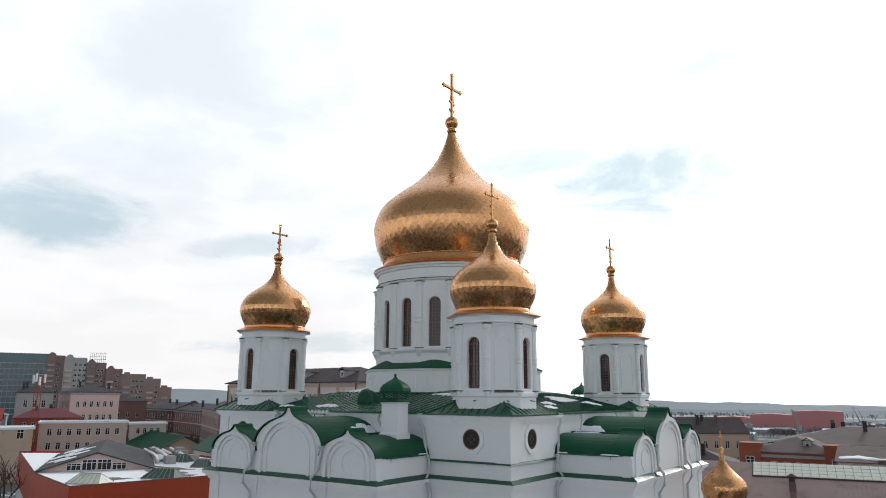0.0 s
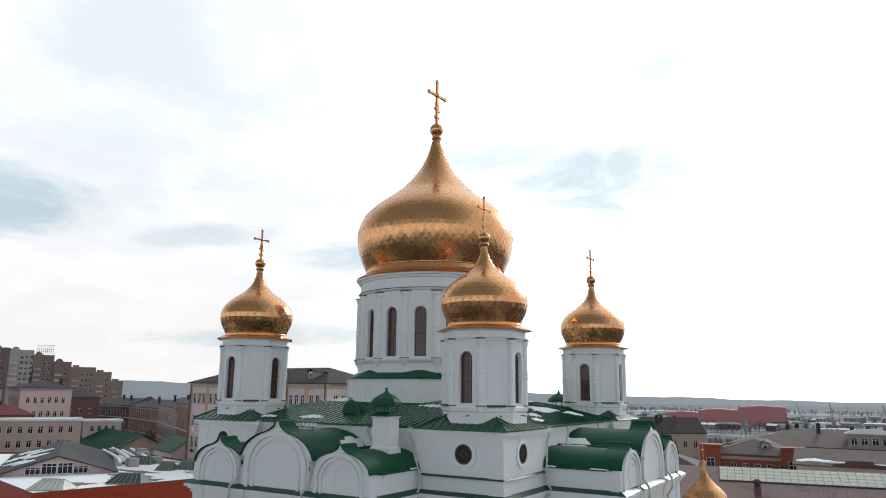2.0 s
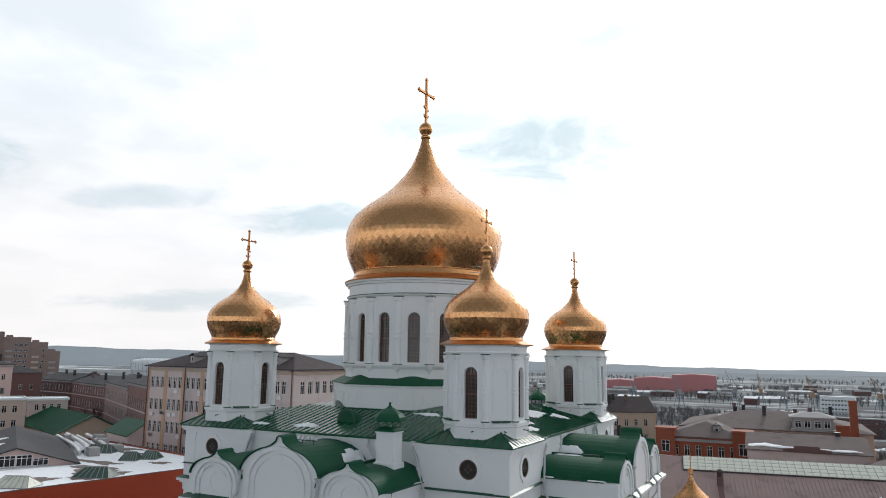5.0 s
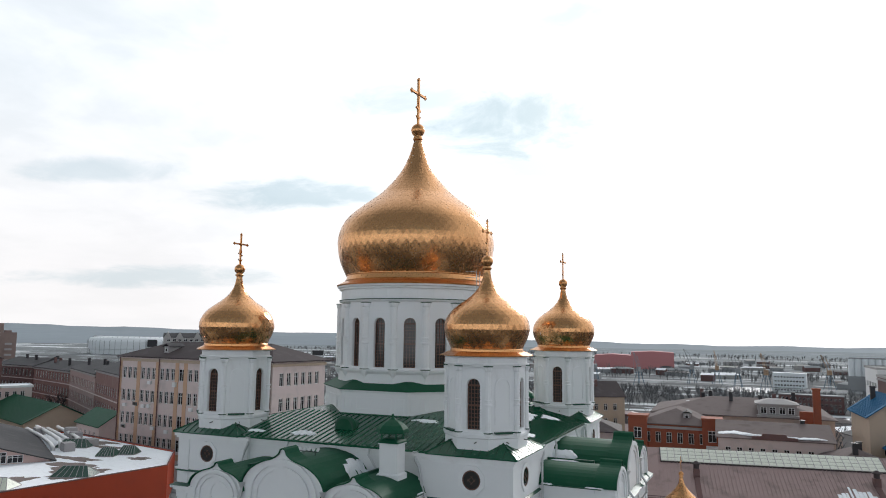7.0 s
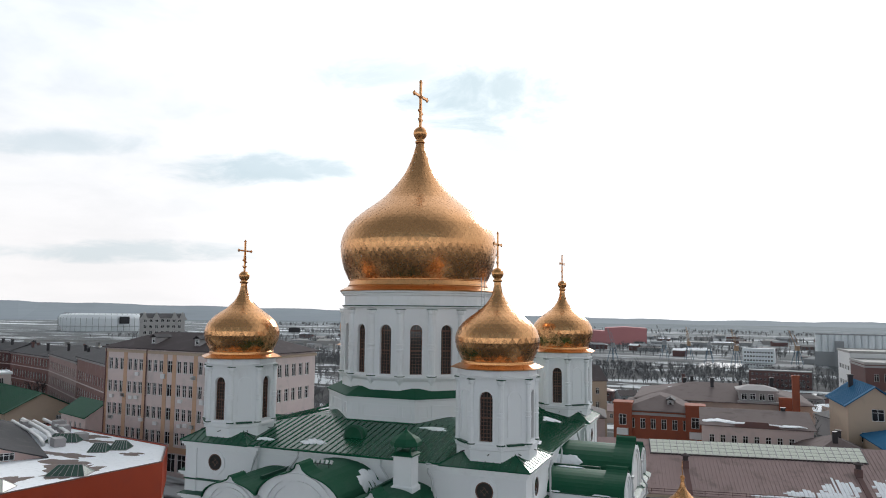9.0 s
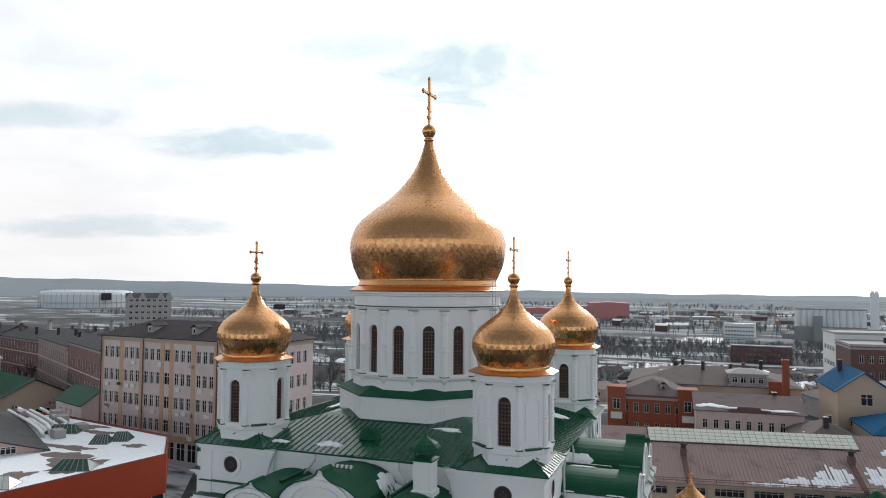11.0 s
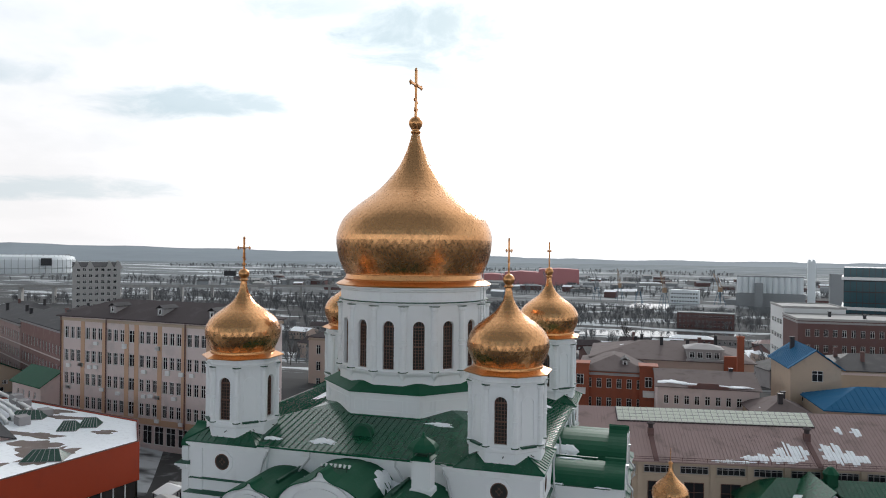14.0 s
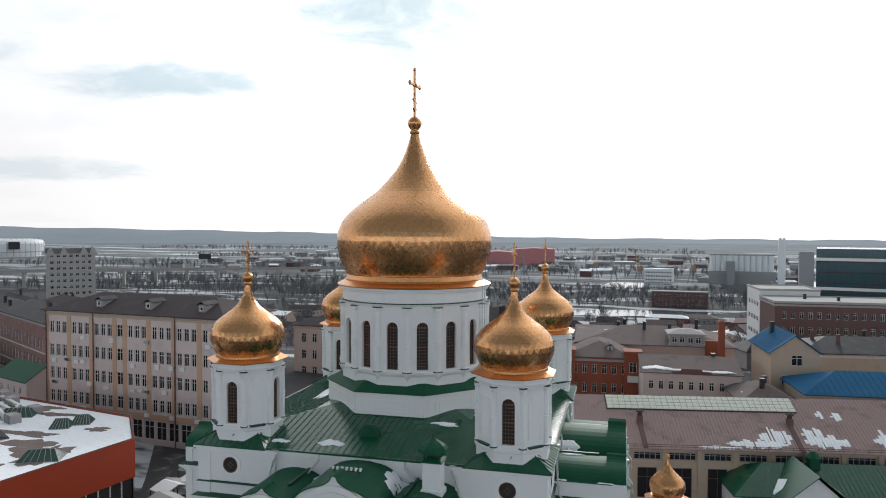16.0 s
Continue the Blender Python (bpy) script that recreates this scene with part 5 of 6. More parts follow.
bm = bmesh.new()
loft(bm, [in_shop(SHOP, SHOP_LOW), in_shop(SHOP, SHOP_TOP), in_shop(SHOP, SHOP_TOP, -0.012), in_shop(SHOP, 13.9, -0.012)], caps=False)
bm.faces.new([bm.verts.new(p) for p in in_shop(SHOP, SHOP_LOW)])
part("fascia", bm, RED, shop, "orange-red metal panels")
bm = bmesh.new()
loft(bm, [in_shop(SHOP, 13.8, -0.012), in_shop(SHOP, 14.0, -0.012)])
part("roof", bm, GREY_ROOF, shop)
bm = bmesh.new()
loft(bm, [in_shop(SHOP, 0, -0.02), in_shop(SHOP, SHOP_LOW, -0.02)], caps=False)
part("shopfront", bm, GLASS, shop, "dark shop windows in pale frames")
bm = bmesh.new()
for (x0, y0), (x1, y1) in zip(SHOP, SHOP[1:] + SHOP[:1]):
    n = int(math.hypot(x1 - x0, y1 - y0) / 1.6)
    for i in range(n + 1):
        p = in_shop([(x0 + (x1 - x0) * i / n, y0 + (y1 - y0) * i / n)], GROUND, -0.018)[0]
        box(bm, p[0] - 0.06, p[1] - 0.06, 0, p[0] + 0.06, p[1] + 0.06, SHOP_LOW - GROUND)
part("mullion", bm, PVC, shop)
bm = bmesh.new()
for (x0, y0), (x1, y1) in zip(SHOP, SHOP[1:] + SHOP[:1]):
    a, b = in_shop([(x0, y0), (x1, y1)], SHOP_TOP + 0.05, -0.006)
    tube(bm, [a, b], 0.09, 6)
part("coping", bm, DULL_BRICK, shop)
bm = bmesh.new()
loft(bm, [in_shop(SHOP, 14.02, -0.016), in_shop(SHOP, 14.16, -0.02)])
tagged(part("snow_sheet", bm, SNOW, m=pose(-95.0, 60.0, GROUND)), "wide sheet of snow lying on a flat shop roof", "snow")
for k, (x, y, rx, ry) in enumerate(((-82.5, 55.5, 2.6, 4.2), (-86.5, 58.0, 3.6, 2.6), (-83.5, 65.8, 1.8, 1.0), (-91.0, 62.0, 4.5, 1.2), (-94.0, 70.5, 3.5, 1.0), (-100.0, 72.5, 4.5, 1.5), (-110.0, 66.0, 6.0, 3.0), (-84.8, 49.5, 2.0, 2.2))):
    b = bmesh.new()
    lines_to_patch(b, x, y, rx, ry, 18, 400 + k, lambda p, q: 14.16, 0.01, 0.01)
    tagged(part("bare_patch", b, BARE), "bare brown roofing felt where the snow has melted", "roofing felt", "bare patches on the shop roof")


def roof_light(at, yaw, w, d, mats, label):
    """A tent-shaped roof light with glazing bars."""
    root = thing("roof_light", label, "skylight", (at[0], at[1], 14.0), yaw, "roof lights on the shop")
    bm = bmesh.new()
    loft(bm, [[(-w, -d, 0), (w, -d, 0), (w, d, 0), (-w, d, 0)], [(-w, -d, 0.25), (w, -d, 0.25), (w, d, 0.25), (-w, d, 0.25)]])
    part("kerb", bm, GREY_WALL, root)
    bm = bmesh.new()
    loft(bm, [[(-w, -d, 0.26), (w, -d, 0.26), (w, d, 0.26), (-w, d, 0.26)], [(-w * 0.62, -0.02, 1.25), (w * 0.62, -0.02, 1.25), (w * 0.62, 0.02, 1.25), (-w * 0.62, 0.02, 1.25)]])
    part("glazing", bm, mats, root)
    bm = bmesh.new()
    for i in range(7):
        x = -w + 2 * w * i / 6
        for s in (-1, 1):
            tube(bm, [(x, s * d, 0.28), (x * 0.62, 0, 1.28)], 0.035, 4)
    tube(bm, [(-w * 0.62, 0, 1.28), (w * 0.62, 0, 1.28)], 0.05, 5)
    part("glazing_bar", bm, GREY_WALL, root)


GREEN_GLASS = material("green_tinted_glass", (0.03, 0.075, 0.055), 0.3, vary=0.3, scale=0.5)
roof_light((-98.8, 68.6), 25, 2.3, 1.4, GREEN_GLASS, "green-tinted tent-shaped roof light")
roof_light((-88.8, 65.6), 25, 1.2, 1.3, GREEN_GLASS, "green-tinted tent-shaped roof light")
roof_light((-87.6, 67.9), 25, 1.2, 1.3, GREEN_GLASS, "green-tinted tent-shaped roof light")
roof_light((-81.2, 54.4), 25, 2.2, 1.4, GREEN_GLASS, "green-tinted tent-shaped roof light")
roof_light((-82.9, 46.0), 25, 2.1, 1.4, SKYLIGHT, "pale glazed tent-shaped roof light")

# the pink gabled hall on the shop's roof, with ducts behind it
hall = house("pink_hall", "pink gabled hall with a wide window under a dark roof", (-108.1, 61.7), -32, 30.0, 13.4, 10.35, PINK, DARK_ROOF, "gable", 2.0, 0.6, {}, base=GROUND)
for x, hh in ((-2.75, 0.95), (-0.92, 1.4), (0.92, 1.4), (2.75, 0.95)):
    part("window", window_kind(1.75, hh, 2, PVC), None, hall, "pale-framed many-paned window", pose(15.0, 0, 0, 0, 0, 90) @ Matrix.Translation((x, -0.035, 10.25)))


def hall_z(p, q):
    a = radians(-32)
    dx, dy = p + 108.1, q - 61.7
    v = -dx * math.sin(a) + dy * math.cos(a)
    return GROUND + 10.15 + 2.3 * (1 - abs(v) / 7.3) + 0.2


for i, (x, y, rx, ry) in enumerate(((-101.0, 52.5, 2.2, 0.9), (-106.0, 56.5, 2.6, 1.1), (-111.0, 60.0, 2.8, 1.0), (-104.5, 53.5, 2.6, 0.9), (-112.0, 57.5, 3.0, 1.2), (-117.0, 62.0, 3.0, 1.0))):
    b = bmesh.new()
    lines_to_patch(b, x, y, rx, ry, 12, 70 + i, hall_z, 0.05, 0.08)
    tagged(part("snow_patch", b, SNOW), "remnant of snow on the dark hall roof", "snow", "snow on the hall roof")
ducts = thing("ventilation_ducts", "bundle of pale galvanised ventilation ducts on a roof", "duct", (-104.0, 70.5, 14.0), -24)
for k, (y0, z, r) in enumerate(((-2.2, 0.6, 0.42), (-1.0, 0.9, 0.45), (0.4, 0.6, 0.40), (1.6, 0.9, 0.35))):
    bm = bmesh.new()
    tube(bm, [(-16 + k, y0 + 1.0, z), (-4, y0 + 0.6, z), (3, y0, z), (6.5 - k, y0 - 0.6, z), (7.2 - k, y0 - 0.7, z - 0.1), (7.4 - k, y0 - 0.7, z - 0.6)], r * 0.68, 12)
    part("duct", bm, DUCT, ducts, smooth=True)
for x, y, h in ((-11, -0.5, 1.2), (-6, 2.8, 1.5), (-2.5, 2.6, 1.2), (5.5, 2.6, 1.1), (8.6, -1.4, 1.3)):
    bm = bmesh.new()
    box(bm, x - 1.0, y - 0.7, 0, x + 1.0, y + 0.7, h)
    box(bm, x - 0.9, y - 0.75, h * 0.3, x + 0.9, y - 0.7, h * 0.8)
    part("air_handler", bm, GREY_WALL, ducts)

# houses round the shop and the office
gh = house("green_roofed_hall", "beige gabled hall with a green tin roof", (-168.6, 111.6), -20, 46.0, 13.6, 7.2, BEIGE, GREEN, "gable", 3.4, 0.6, {1: [(-3.6, 4.9, 1.1, 0.9), (3.6, 4.9, 1.1, 0.9), (-1.7, 1.6, 3.0, 2.8), (1.9, 1.6, 3.0, 2.8)]}, seams=0.8, base=GROUND, bars=3)
house("small_green_house", "small pale house with a bright green tin roof", (-121.0, 93.5), -20, 11.0, 7.0, 9.6, PALE, GREEN, "gable", 2.2, 0.4, {0: grid_windows(11, 4, 1, 0.8, 1.2, 7.2, 3)}, base=GROUND)


def brick_row(x0, y0, x1, y1, eave, wall, snow_on=()):
    """A three-storey old town house along the street line from (x0, y0) to (x1, y1), with a firewall at its right end."""
    w, yaw = math.hypot(x1 - x0, y1 - y0), math.degrees(math.atan2(y1 - y0, x1 - x0))
    back = Vector((-math.sin(radians(yaw)), math.cos(radians(yaw)))) * 6.5
    base = 7.0
    ob = house("old_brick_house", "three-storey old brick town house with a grey tin roof", ((x0 + x1) / 2 + back.x, (y0 + y1) / 2 + back.y), yaw, w, 13.0, eave - base, wall, DARK_ROOF, "gable", 1.9, 0.4, {0: grid_windows(w, int(w / 2.3), 3, 1.0, 1.9, 1.6, 3.9, 0.8)}, trim=GREY_WALL, chimneys=3, base=base)
    b = bmesh.new()
    loft(b, [[(x, -6.9, eave - base - 1.0), (x, 0.0, eave - base + 2.7), (x, 6.9, eave - base - 0.2), (x, 0.0, eave - base)] for x in (w / 2 - 0.25, w / 2 + 0.25)])
    part("firewall", b, IRON, ob)
    for z in (4.6, 8.5):
        b = bmesh.new()
        box(b, -w / 2, -6.62, z, w / 2, -6.5, z + 0.25)
        part("string_course", b, PALE, ob)
    return ob


brick_row(-153.0, 117.5, -126.0, 102.0, 21.6, OLD_BRICK)
brick_row(-184.0, 135.4, -153.3, 117.7, 20.4, PINK_BRICK)
brick_row(-213.0, 146.0, -184.3, 135.6, 19.4, OLD_BRICK)
brick_row(-236.0, 150.0, -213.3, 146.0, 19.6, DULL_BRICK)
house("pale_house", "three-storey pale pink plastered house with a grey roof", (-211.5, 115.5), 78, 13.5, 12.0, 13.8, PINK, DARK_ROOF, "hip", 2.0, 0.4, {0: grid_windows(13.5, 6, 3, 0.9, 1.7, 2.0, 3.8), 3: grid_windows(12, 4, 3, 0.9, 1.7, 2.0, 3.8)}, trim=GREY_WALL, chimneys=2, base=11.0)
house("brick_wing", "dull brick annexe with a grey roof", (-222.0, 132.0), 70, 14.0, 10.0, 11.5, DULL_BRICK, DARK_ROOF, "hip", 2.0, 0.3, {0: grid_windows(14, 4, 2, 1.0, 1.6, 3.0, 3.6)}, base=10.5)
house("flat_roofed_house", "long low pale house with a flat roof edged in snow", (-176.0, 95.5), 62, 19.0, 9.0, 9.0, CREAM, FAR_WHITE, "flat", 0.25, 0.3, {0: grid_windows(19, 8, 2, 1.0, 1.6, 3.0, 3.2)}, base=8.4)
house("flat_roofed_house", "small pale house with a flat roof edged in snow", (-181.0, 116.0), 60, 9.0, 8.0, 8.2, PALE, FAR_WHITE, "flat", 0.25, 0.3, {0: grid_windows(9, 4, 2, 0.9, 1.5, 2.6, 3.2)}, base=8.2)
house("red_roofed_house", "low house with a red tin roof", (-174.2, 64.5), 65, 20.0, 10.0, 10.4, DULL_BRICK, RED_ROOF, "gable", 2.0, 0.4, {0: grid_windows(20, 6, 1, 1.0, 1.5, 8.0, 3)}, chimneys=1, base=8.5)
house("maroon_roofed_house", "brick house with a maroon tin roof", (-190.0, 93.5), 66, 15.0, 9.0, 9.8, BRICK, MAROON_ROOF, "hip", 2.2, 0.4, {0: grid_windows(15, 6, 2, 0.9, 1.5, 4.2, 3.2)}, chimneys=2, base=8.5)
house("grey_town_house", "grey plastered house with a dark roof", (-214.0, 101.0), 66, 9.0, 10.0, 13.6, GREY_WALL, DARK_ROOF, "hip", 2.0, 0.4, {0: grid_windows(9, 3, 3, 1.0, 2.0, 2.0, 3.8)}, chimneys=2, base=11.0)
house("beige_yard_house", "low beige house with snow on its flat roof", (-157.5, 63.5), 66, 20.0, 10.0, 10.4, BEIGE, FAR_WHITE, "flat", 0.2, 0.3, {0: grid_windows(22, 5, 1, 1.2, 1.8, 8.6, 3)}, base=7.0)
for x, y, yaw, w, h, wall, top in ((-236.0, 92.0, 64, 22.0, 9.0, GREY_WALL, BLUE_GREY), (-250.0, 122.0, 62, 18.0, 8.0, FLAT_BRICK, DARK_ROOF), (-262.0, 150.0, 60, 26.0, 7.5, PALE, DARK_ROOF), (-246.0, 164.0, -16, 30.0, 8.0, CREAM, DARK_ROOF), (-284.0, 172.0, 58, 20.0, 7.0, DULL_BRICK, GREY_ROOF), (-214.0, 176.0, -24, 26.0, 8.0, DULL_BRICK, DARK_ROOF), (-180.0, 168.0, -28, 24.0, 8.0, GREY_WALL, GREY_ROOF), (-150.0, 150.0, -26, 26.0, 9.0, DULL_BRICK, DARK_ROOF)):
    house("low_house", "low old house with a dull tin roof", (x, y), yaw, w, 11.0, h, wall, top, "hip", 2.4, 0.4, {0: grid_windows(w, int(w / 2.8), 2, 1.0, 1.5, 1.6, 3.3)}, chimneys=2, base=9.0)

# a lattice mast with aerials among the roofs
mast = thing("radio_mast", "red and white lattice mast with panel aerials", "mast", (-172.8, 82.0, 8.0), 20)
bm = bmesh.new()
for sx, sy in ((-0.5, -0.5), (0.5, -0.5), (0.5, 0.5), (-0.5, 0.5)):
    tube(bm, [(sx, sy, 0), (sx, sy, 20.6)], 0.07, 5)
for i in range(20):
    z = i * 1.02
    for a, b in (((-0.5, -0.5), (0.5, -0.5)), ((0.5, -0.5), (0.5, 0.5)), ((0.5, 0.5), (-0.5, 0.5)), ((-0.5, 0.5), (-0.5, -0.5))):
        tube(bm, [(*a, z), (*b, z + 1.02)], 0.045, 4)
part("lattice", bm, BRICK, mast)
for x, y, z in ((-0.9, -0.7, 18.6), (0.9, -0.7, 18.2), (0.2, -1.0, 19.0), (0.9, 0.7, 18.8)):
    bm = bmesh.new()
    box(bm, x - 0.2, y - 0.12, z, x + 0.2, y + 0.12, z + 1.9)
    part("aerial", bm, PVC, mast)

# blocks of flats on the slope: stepped heights, round-topped bays
flats = thing("apartment_building", "stepped brown brick apartment building with round-topped bays", "apartment building", (-408.0, 235.5, 6.2), 60)
flat_window = window_mesh(1.5, 1.5, 1)
for k, (x0, x1, top, mat) in enumerate(((-34, -25, 40.0, FLAT_BRICK), (-25, -13.5, 39.0, CONCRETE), (-13.5, -3, 36.5, FLAT_BRICK), (-3, 6, 33.0, FLAT_BRICK), (6, 19, 29.5, BROWN_PANEL), (19, 27.5, 27.0, BROWN_PANEL), (27.5, 34, 22.0, BROWN_PANEL))):
    bm = bmesh.new()
    box(bm, x0, -7 - 0.4 * (k % 2), -8, x1, 7, top)
    wing = part("wing", bm, mat, flats)
    xm = x0 + 2.6
    bm = bmesh.new()
    if k < 4:
        loft(bm, [[(xm + 2.3 * math.cos(math.pi * i / 8), y, top - 1.5 + 3.2 * math.sin(math.pi * i / 8)) for i in range(9)] for y in (-8.4, -2.0)])
        box(bm, xm - 2.3, -8.4, -8, xm + 2.3, -7, top - 1.5)
    else:
        box(bm, xm - 1.6, -3, top, xm + 1.6, 3, top + 1.8)
        box(bm, x0, -7.2, top, x1, -6.9, top + 0.7)
    part("bay", bm, mat, wing)
    for z in range(int((top - 7) / 3)):
        bm = bmesh.new()
        box(bm, xm - 1.7, -9.3, 3.9 + 3.0 * z, xm + 1.7, -8.4, 4.9 + 3.0 * z)
        part("balcony", bm, CREAM if k % 2 else GREY_WALL, wing)
    for z in range(int((top - 5) / 3)):
        for i in range(int((x1 - x0 - 4.6) / 2.3)):
            part("window", flat_window, None, wing, m=pose(x0 + 6.1 + 2.3 * i, -7.03 - 0.4 * (k % 2), 4.2 + 3.0 * z))
bm = bmesh.new()
for i in range(9):
    tube(bm, [(-12 + i, -2, 36), (-12 + i, -2, 42.4)], 0.08, 4)
for z in (38.5, 40.0, 42.2):
    tube(bm, [(-12.5, -2, z), (-3.5, -2, z)], 0.08, 4)
part("roof_rail", bm, IRON, flats)
glass_block = thing("glass_office", "long dark teal glass office building", "office building", (-463.0, 199.0, 10.0), 62)
bm = bmesh.new()
loft(bm, [[(-36, -8, z), (26, -8, z), (26, 10, z), (-36, 10, z)] for z in (-8, 33)])
box(bm, -4, -7, 33, 24, 9, 38.5)
part("curtain_wall", bm, BLUE_GLASS, glass_block)
bm = bmesh.new()
for i in range(10):
    box(bm, -36.1, -8.12, 3.3 * i + 2.6, 26.1, 10.12, 3.3 * i + 3.0)
for i in range(25):
    box(bm, -36 + 2.5 * i - 0.08, -8.1, 0, -36 + 2.5 * i + 0.08, -7.95, 33)
box(bm, 24.2, -8.6, 0, 26.4, -7.9, 38.6)
part("mullion", bm, GREY_WALL, glass_block)

# the brick house and its neighbours beyond the pavilion
bh = house("brick_house", "three-storey bright red brick house with corner turrets and a brown roof", (-22.6, 135.8), 2, 13.0, 18.0, 11.5, BRICK, DUN_ROOF, "hip", 2.2, 0.3, {0: grid_windows(13, 6, 3, 0.9, 1.8, 1.2, 3.6, 1.0)}, trim=GREY_WALL, chimneys=0, base=GROUND)
for x in (-6.2, 6.2):
    bm = bmesh.new()
    box(bm, x - 1.6, -9.6, -4, x + 1.6, -6.0, 12.75)
    box(bm, x - 1.75, -9.75, 12.75, x + 1.75, -5.85, 13.0)
    tower = part("corner_turret", bm, BRICK, bh)
    part("window", window_kind(1.3, 1.9, 1, PVC), None, tower, m=pose(x, -9.63, 9.0))
    bm = bmesh.new()
    box(bm, x - 1.0, -10.4, 7.3, x + 1.0, -9.6, 8.4)
    part("balcony", bm, PVC, tower)
roof_dormer(bh, 2.0, -5.5, 12.4, DARK_ROOF)
gb = house("grey_house", "long grey-plastered house with a brown tin roof", (-6.9, 123.0), 2, 16.0, 15.0, 11.6, PALE, DUN_ROOF, "gable", 1.5, 0.4, {0: grid_windows(16, 9, 3, 0.8, 1.5, 1.4, 3.6, 0.6)}, chimneys=1, base=GROUND)
bm = bmesh.new()
loft(bm, [[(x, y, z) for x, z in ((-3.2, 11.5), (3.2, 11.5), (3.2, 11.9), (1.8, 12.0), (1.6, 12.4), (-1.6, 12.4), (-1.8, 12.0), (-3.2, 11.9))] for y in (-7.95, -7.6)])
part("parapet", bm, DULL_BRICK, gb)
ub = house("u_shaped_house", "long pale house with a broad brown tin roof and vents", (-12.2, 149.0), 2, 31.0, 21.0, 12.4, CREAM, DUN_ROOF, "hip", 2.6, 0.5, {0: grid_windows(31, 13, 3, 1.0, 1.9, 1.0, 3.7)}, chimneys=7, base=GROUND)
bm = bmesh.new()
box(bm, 3.2, -10.0, 12.4, 9.6, -5.0, 14.7)
box(bm, 2.7, -10.5, 14.7, 10.1, -4.5, 14.95)
box(bm, 2.9, -10.9, 12.4, 10.0, -10.0, 12.9)
loft(bm, [[(2.7, -10.5, 14.95), (10.1, -10.5, 14.95), (10.1, -4.5, 14.95), (2.7, -4.5, 14.95)], [(5.0, -8.0, 15.7), (7.8, -8.0, 15.7), (7.8, -7.0, 15.7), (5.0, -7.0, 15.7)]])
ph = part("penthouse", bm, GREY_WALL, ub)
for x in (4.1, 5.6, 7.2, 8.7):
    part("window", window_kind(1.0, 1.2, 1, PVC), None, ph, m=pose(x, -10.03, 13.1))
bm = bmesh.new()
box(bm, 9.9, -11.6, 4, 12.9, -10.7, 13.9)
part("firewall", bm, BRICK, ub)
stack = house("tall_brick_stack", "tall square red brick chimney stack", (0.7, 135.4), 2, 1.15, 1.15, 17.9, BRICK, BRICK, "flat", 0.1, 0.1, {}, category="chimney", base=GROUND)
house("low_hip_house", "low house with a brown hipped roof and snow", (3.6, 111.6), 6, 8.6, 11.0, 9.3, BEIGE, DUN_ROOF, "hip", 2.2, 0.4, {}, chimneys=2, base=GROUND)
yh = house("yellow_house", "tall yellow plastered house with a bright blue gabled roof", (9.6, 124.5), 94, 13.0, 7.6, 15.4, BEIGE, BLUE_ROOF, "gable", 2.8, 0.5, {3: [(-1.6, 9.9, 0.9, 1.6), (1.6, 9.9, 0.9, 1.6), (0.3, 13.2, 1.7, 1.8), (-1.6, 6.4, 0.9, 1.6), (1.6, 6.4, 0.9, 1.6)]}, base=GROUND, seams=0.7, chimneys=2)
house("blue_roofed_hall", "low hall with a wide blue tin roof", (26.6, 113.4), 4, 36.0, 12.0, 11.0, BEIGE, BLUE_ROOF, "hip", 2.6, 0.5, {}, seams=0.9, base=GROUND)
house("ornate_house", "ornate beige two-storey house with a dark snowy roof", (33.0, 148.0), 6, 36.0, 14.0, 12.0, BEIGE, DARK_ROOF, "hip", 2.4, 0.4, {0: grid_windows(34, 12, 2, 1.0, 2.0, 1.4, 4.4)}, trim=PALE, chimneys=6, base=GROUND)
rb = house("long_brick_block", "long three-storey dark red brick block with a grey flat roof", (43.2, 186.4), 2, 50.0, 16.0, 16.5, DULL_BRICK, CONCRETE, "flat", 0.3, 0.2, {0: grid_windows(50, 24, 4, 1.0, 1.7, 1.6, 3.7)}, trim=GREY_WALL, base=5.5, chimneys=2)
wb = house("white_block", "white modern block beside a brick building", (25.4, 203.5), 2, 15.0, 16.0, 19.6, PVC, CONCRETE, "flat", 0.3, 0.2, {3: grid_windows(16, 4, 4, 2.4, 1.3, 3.0, 4.0), 0: grid_windows(15, 3, 4, 2.4, 1.3, 3.0, 4.0)}, base=4.0)
tower = thing("glass_tower", "modern teal glass office tower with pale horizontal bands", "office building", (78.0, 290.0, -8.0), -14)
bm = bmesh.new()
box(bm, -22, -14, 0, 4, 14, 41)
part("curtain_wall", bm, BLUE_GLASS, tower)
bm = bmesh.new()
box(bm, 4, -16, 0, 30, 14, 45)
part("slab", bm, FAR_GREY, tower)
bm = bmesh.new()
for z in (20.5, 25.5, 36.5):
    box(bm, -22.8, -14.8, z, 4.5, 14.3, z + 1.1)
box(bm, 3.6, -15.0, 20, 4.8, -14.0, 37.5)
part("band", bm, PVC, tower)
bm = bmesh.new()
for z in range(0, 40, 4):
    box(bm, -22.1, -14.1, z, 4.0, 14.1, z + 0.35)
for i in range(14):
    box(bm, -22 + 2 * i - 0.07, -14.1, 0, -22 + 2 * i + 0.07, -13.9, 41)
part("mullion", bm, IRON, tower)
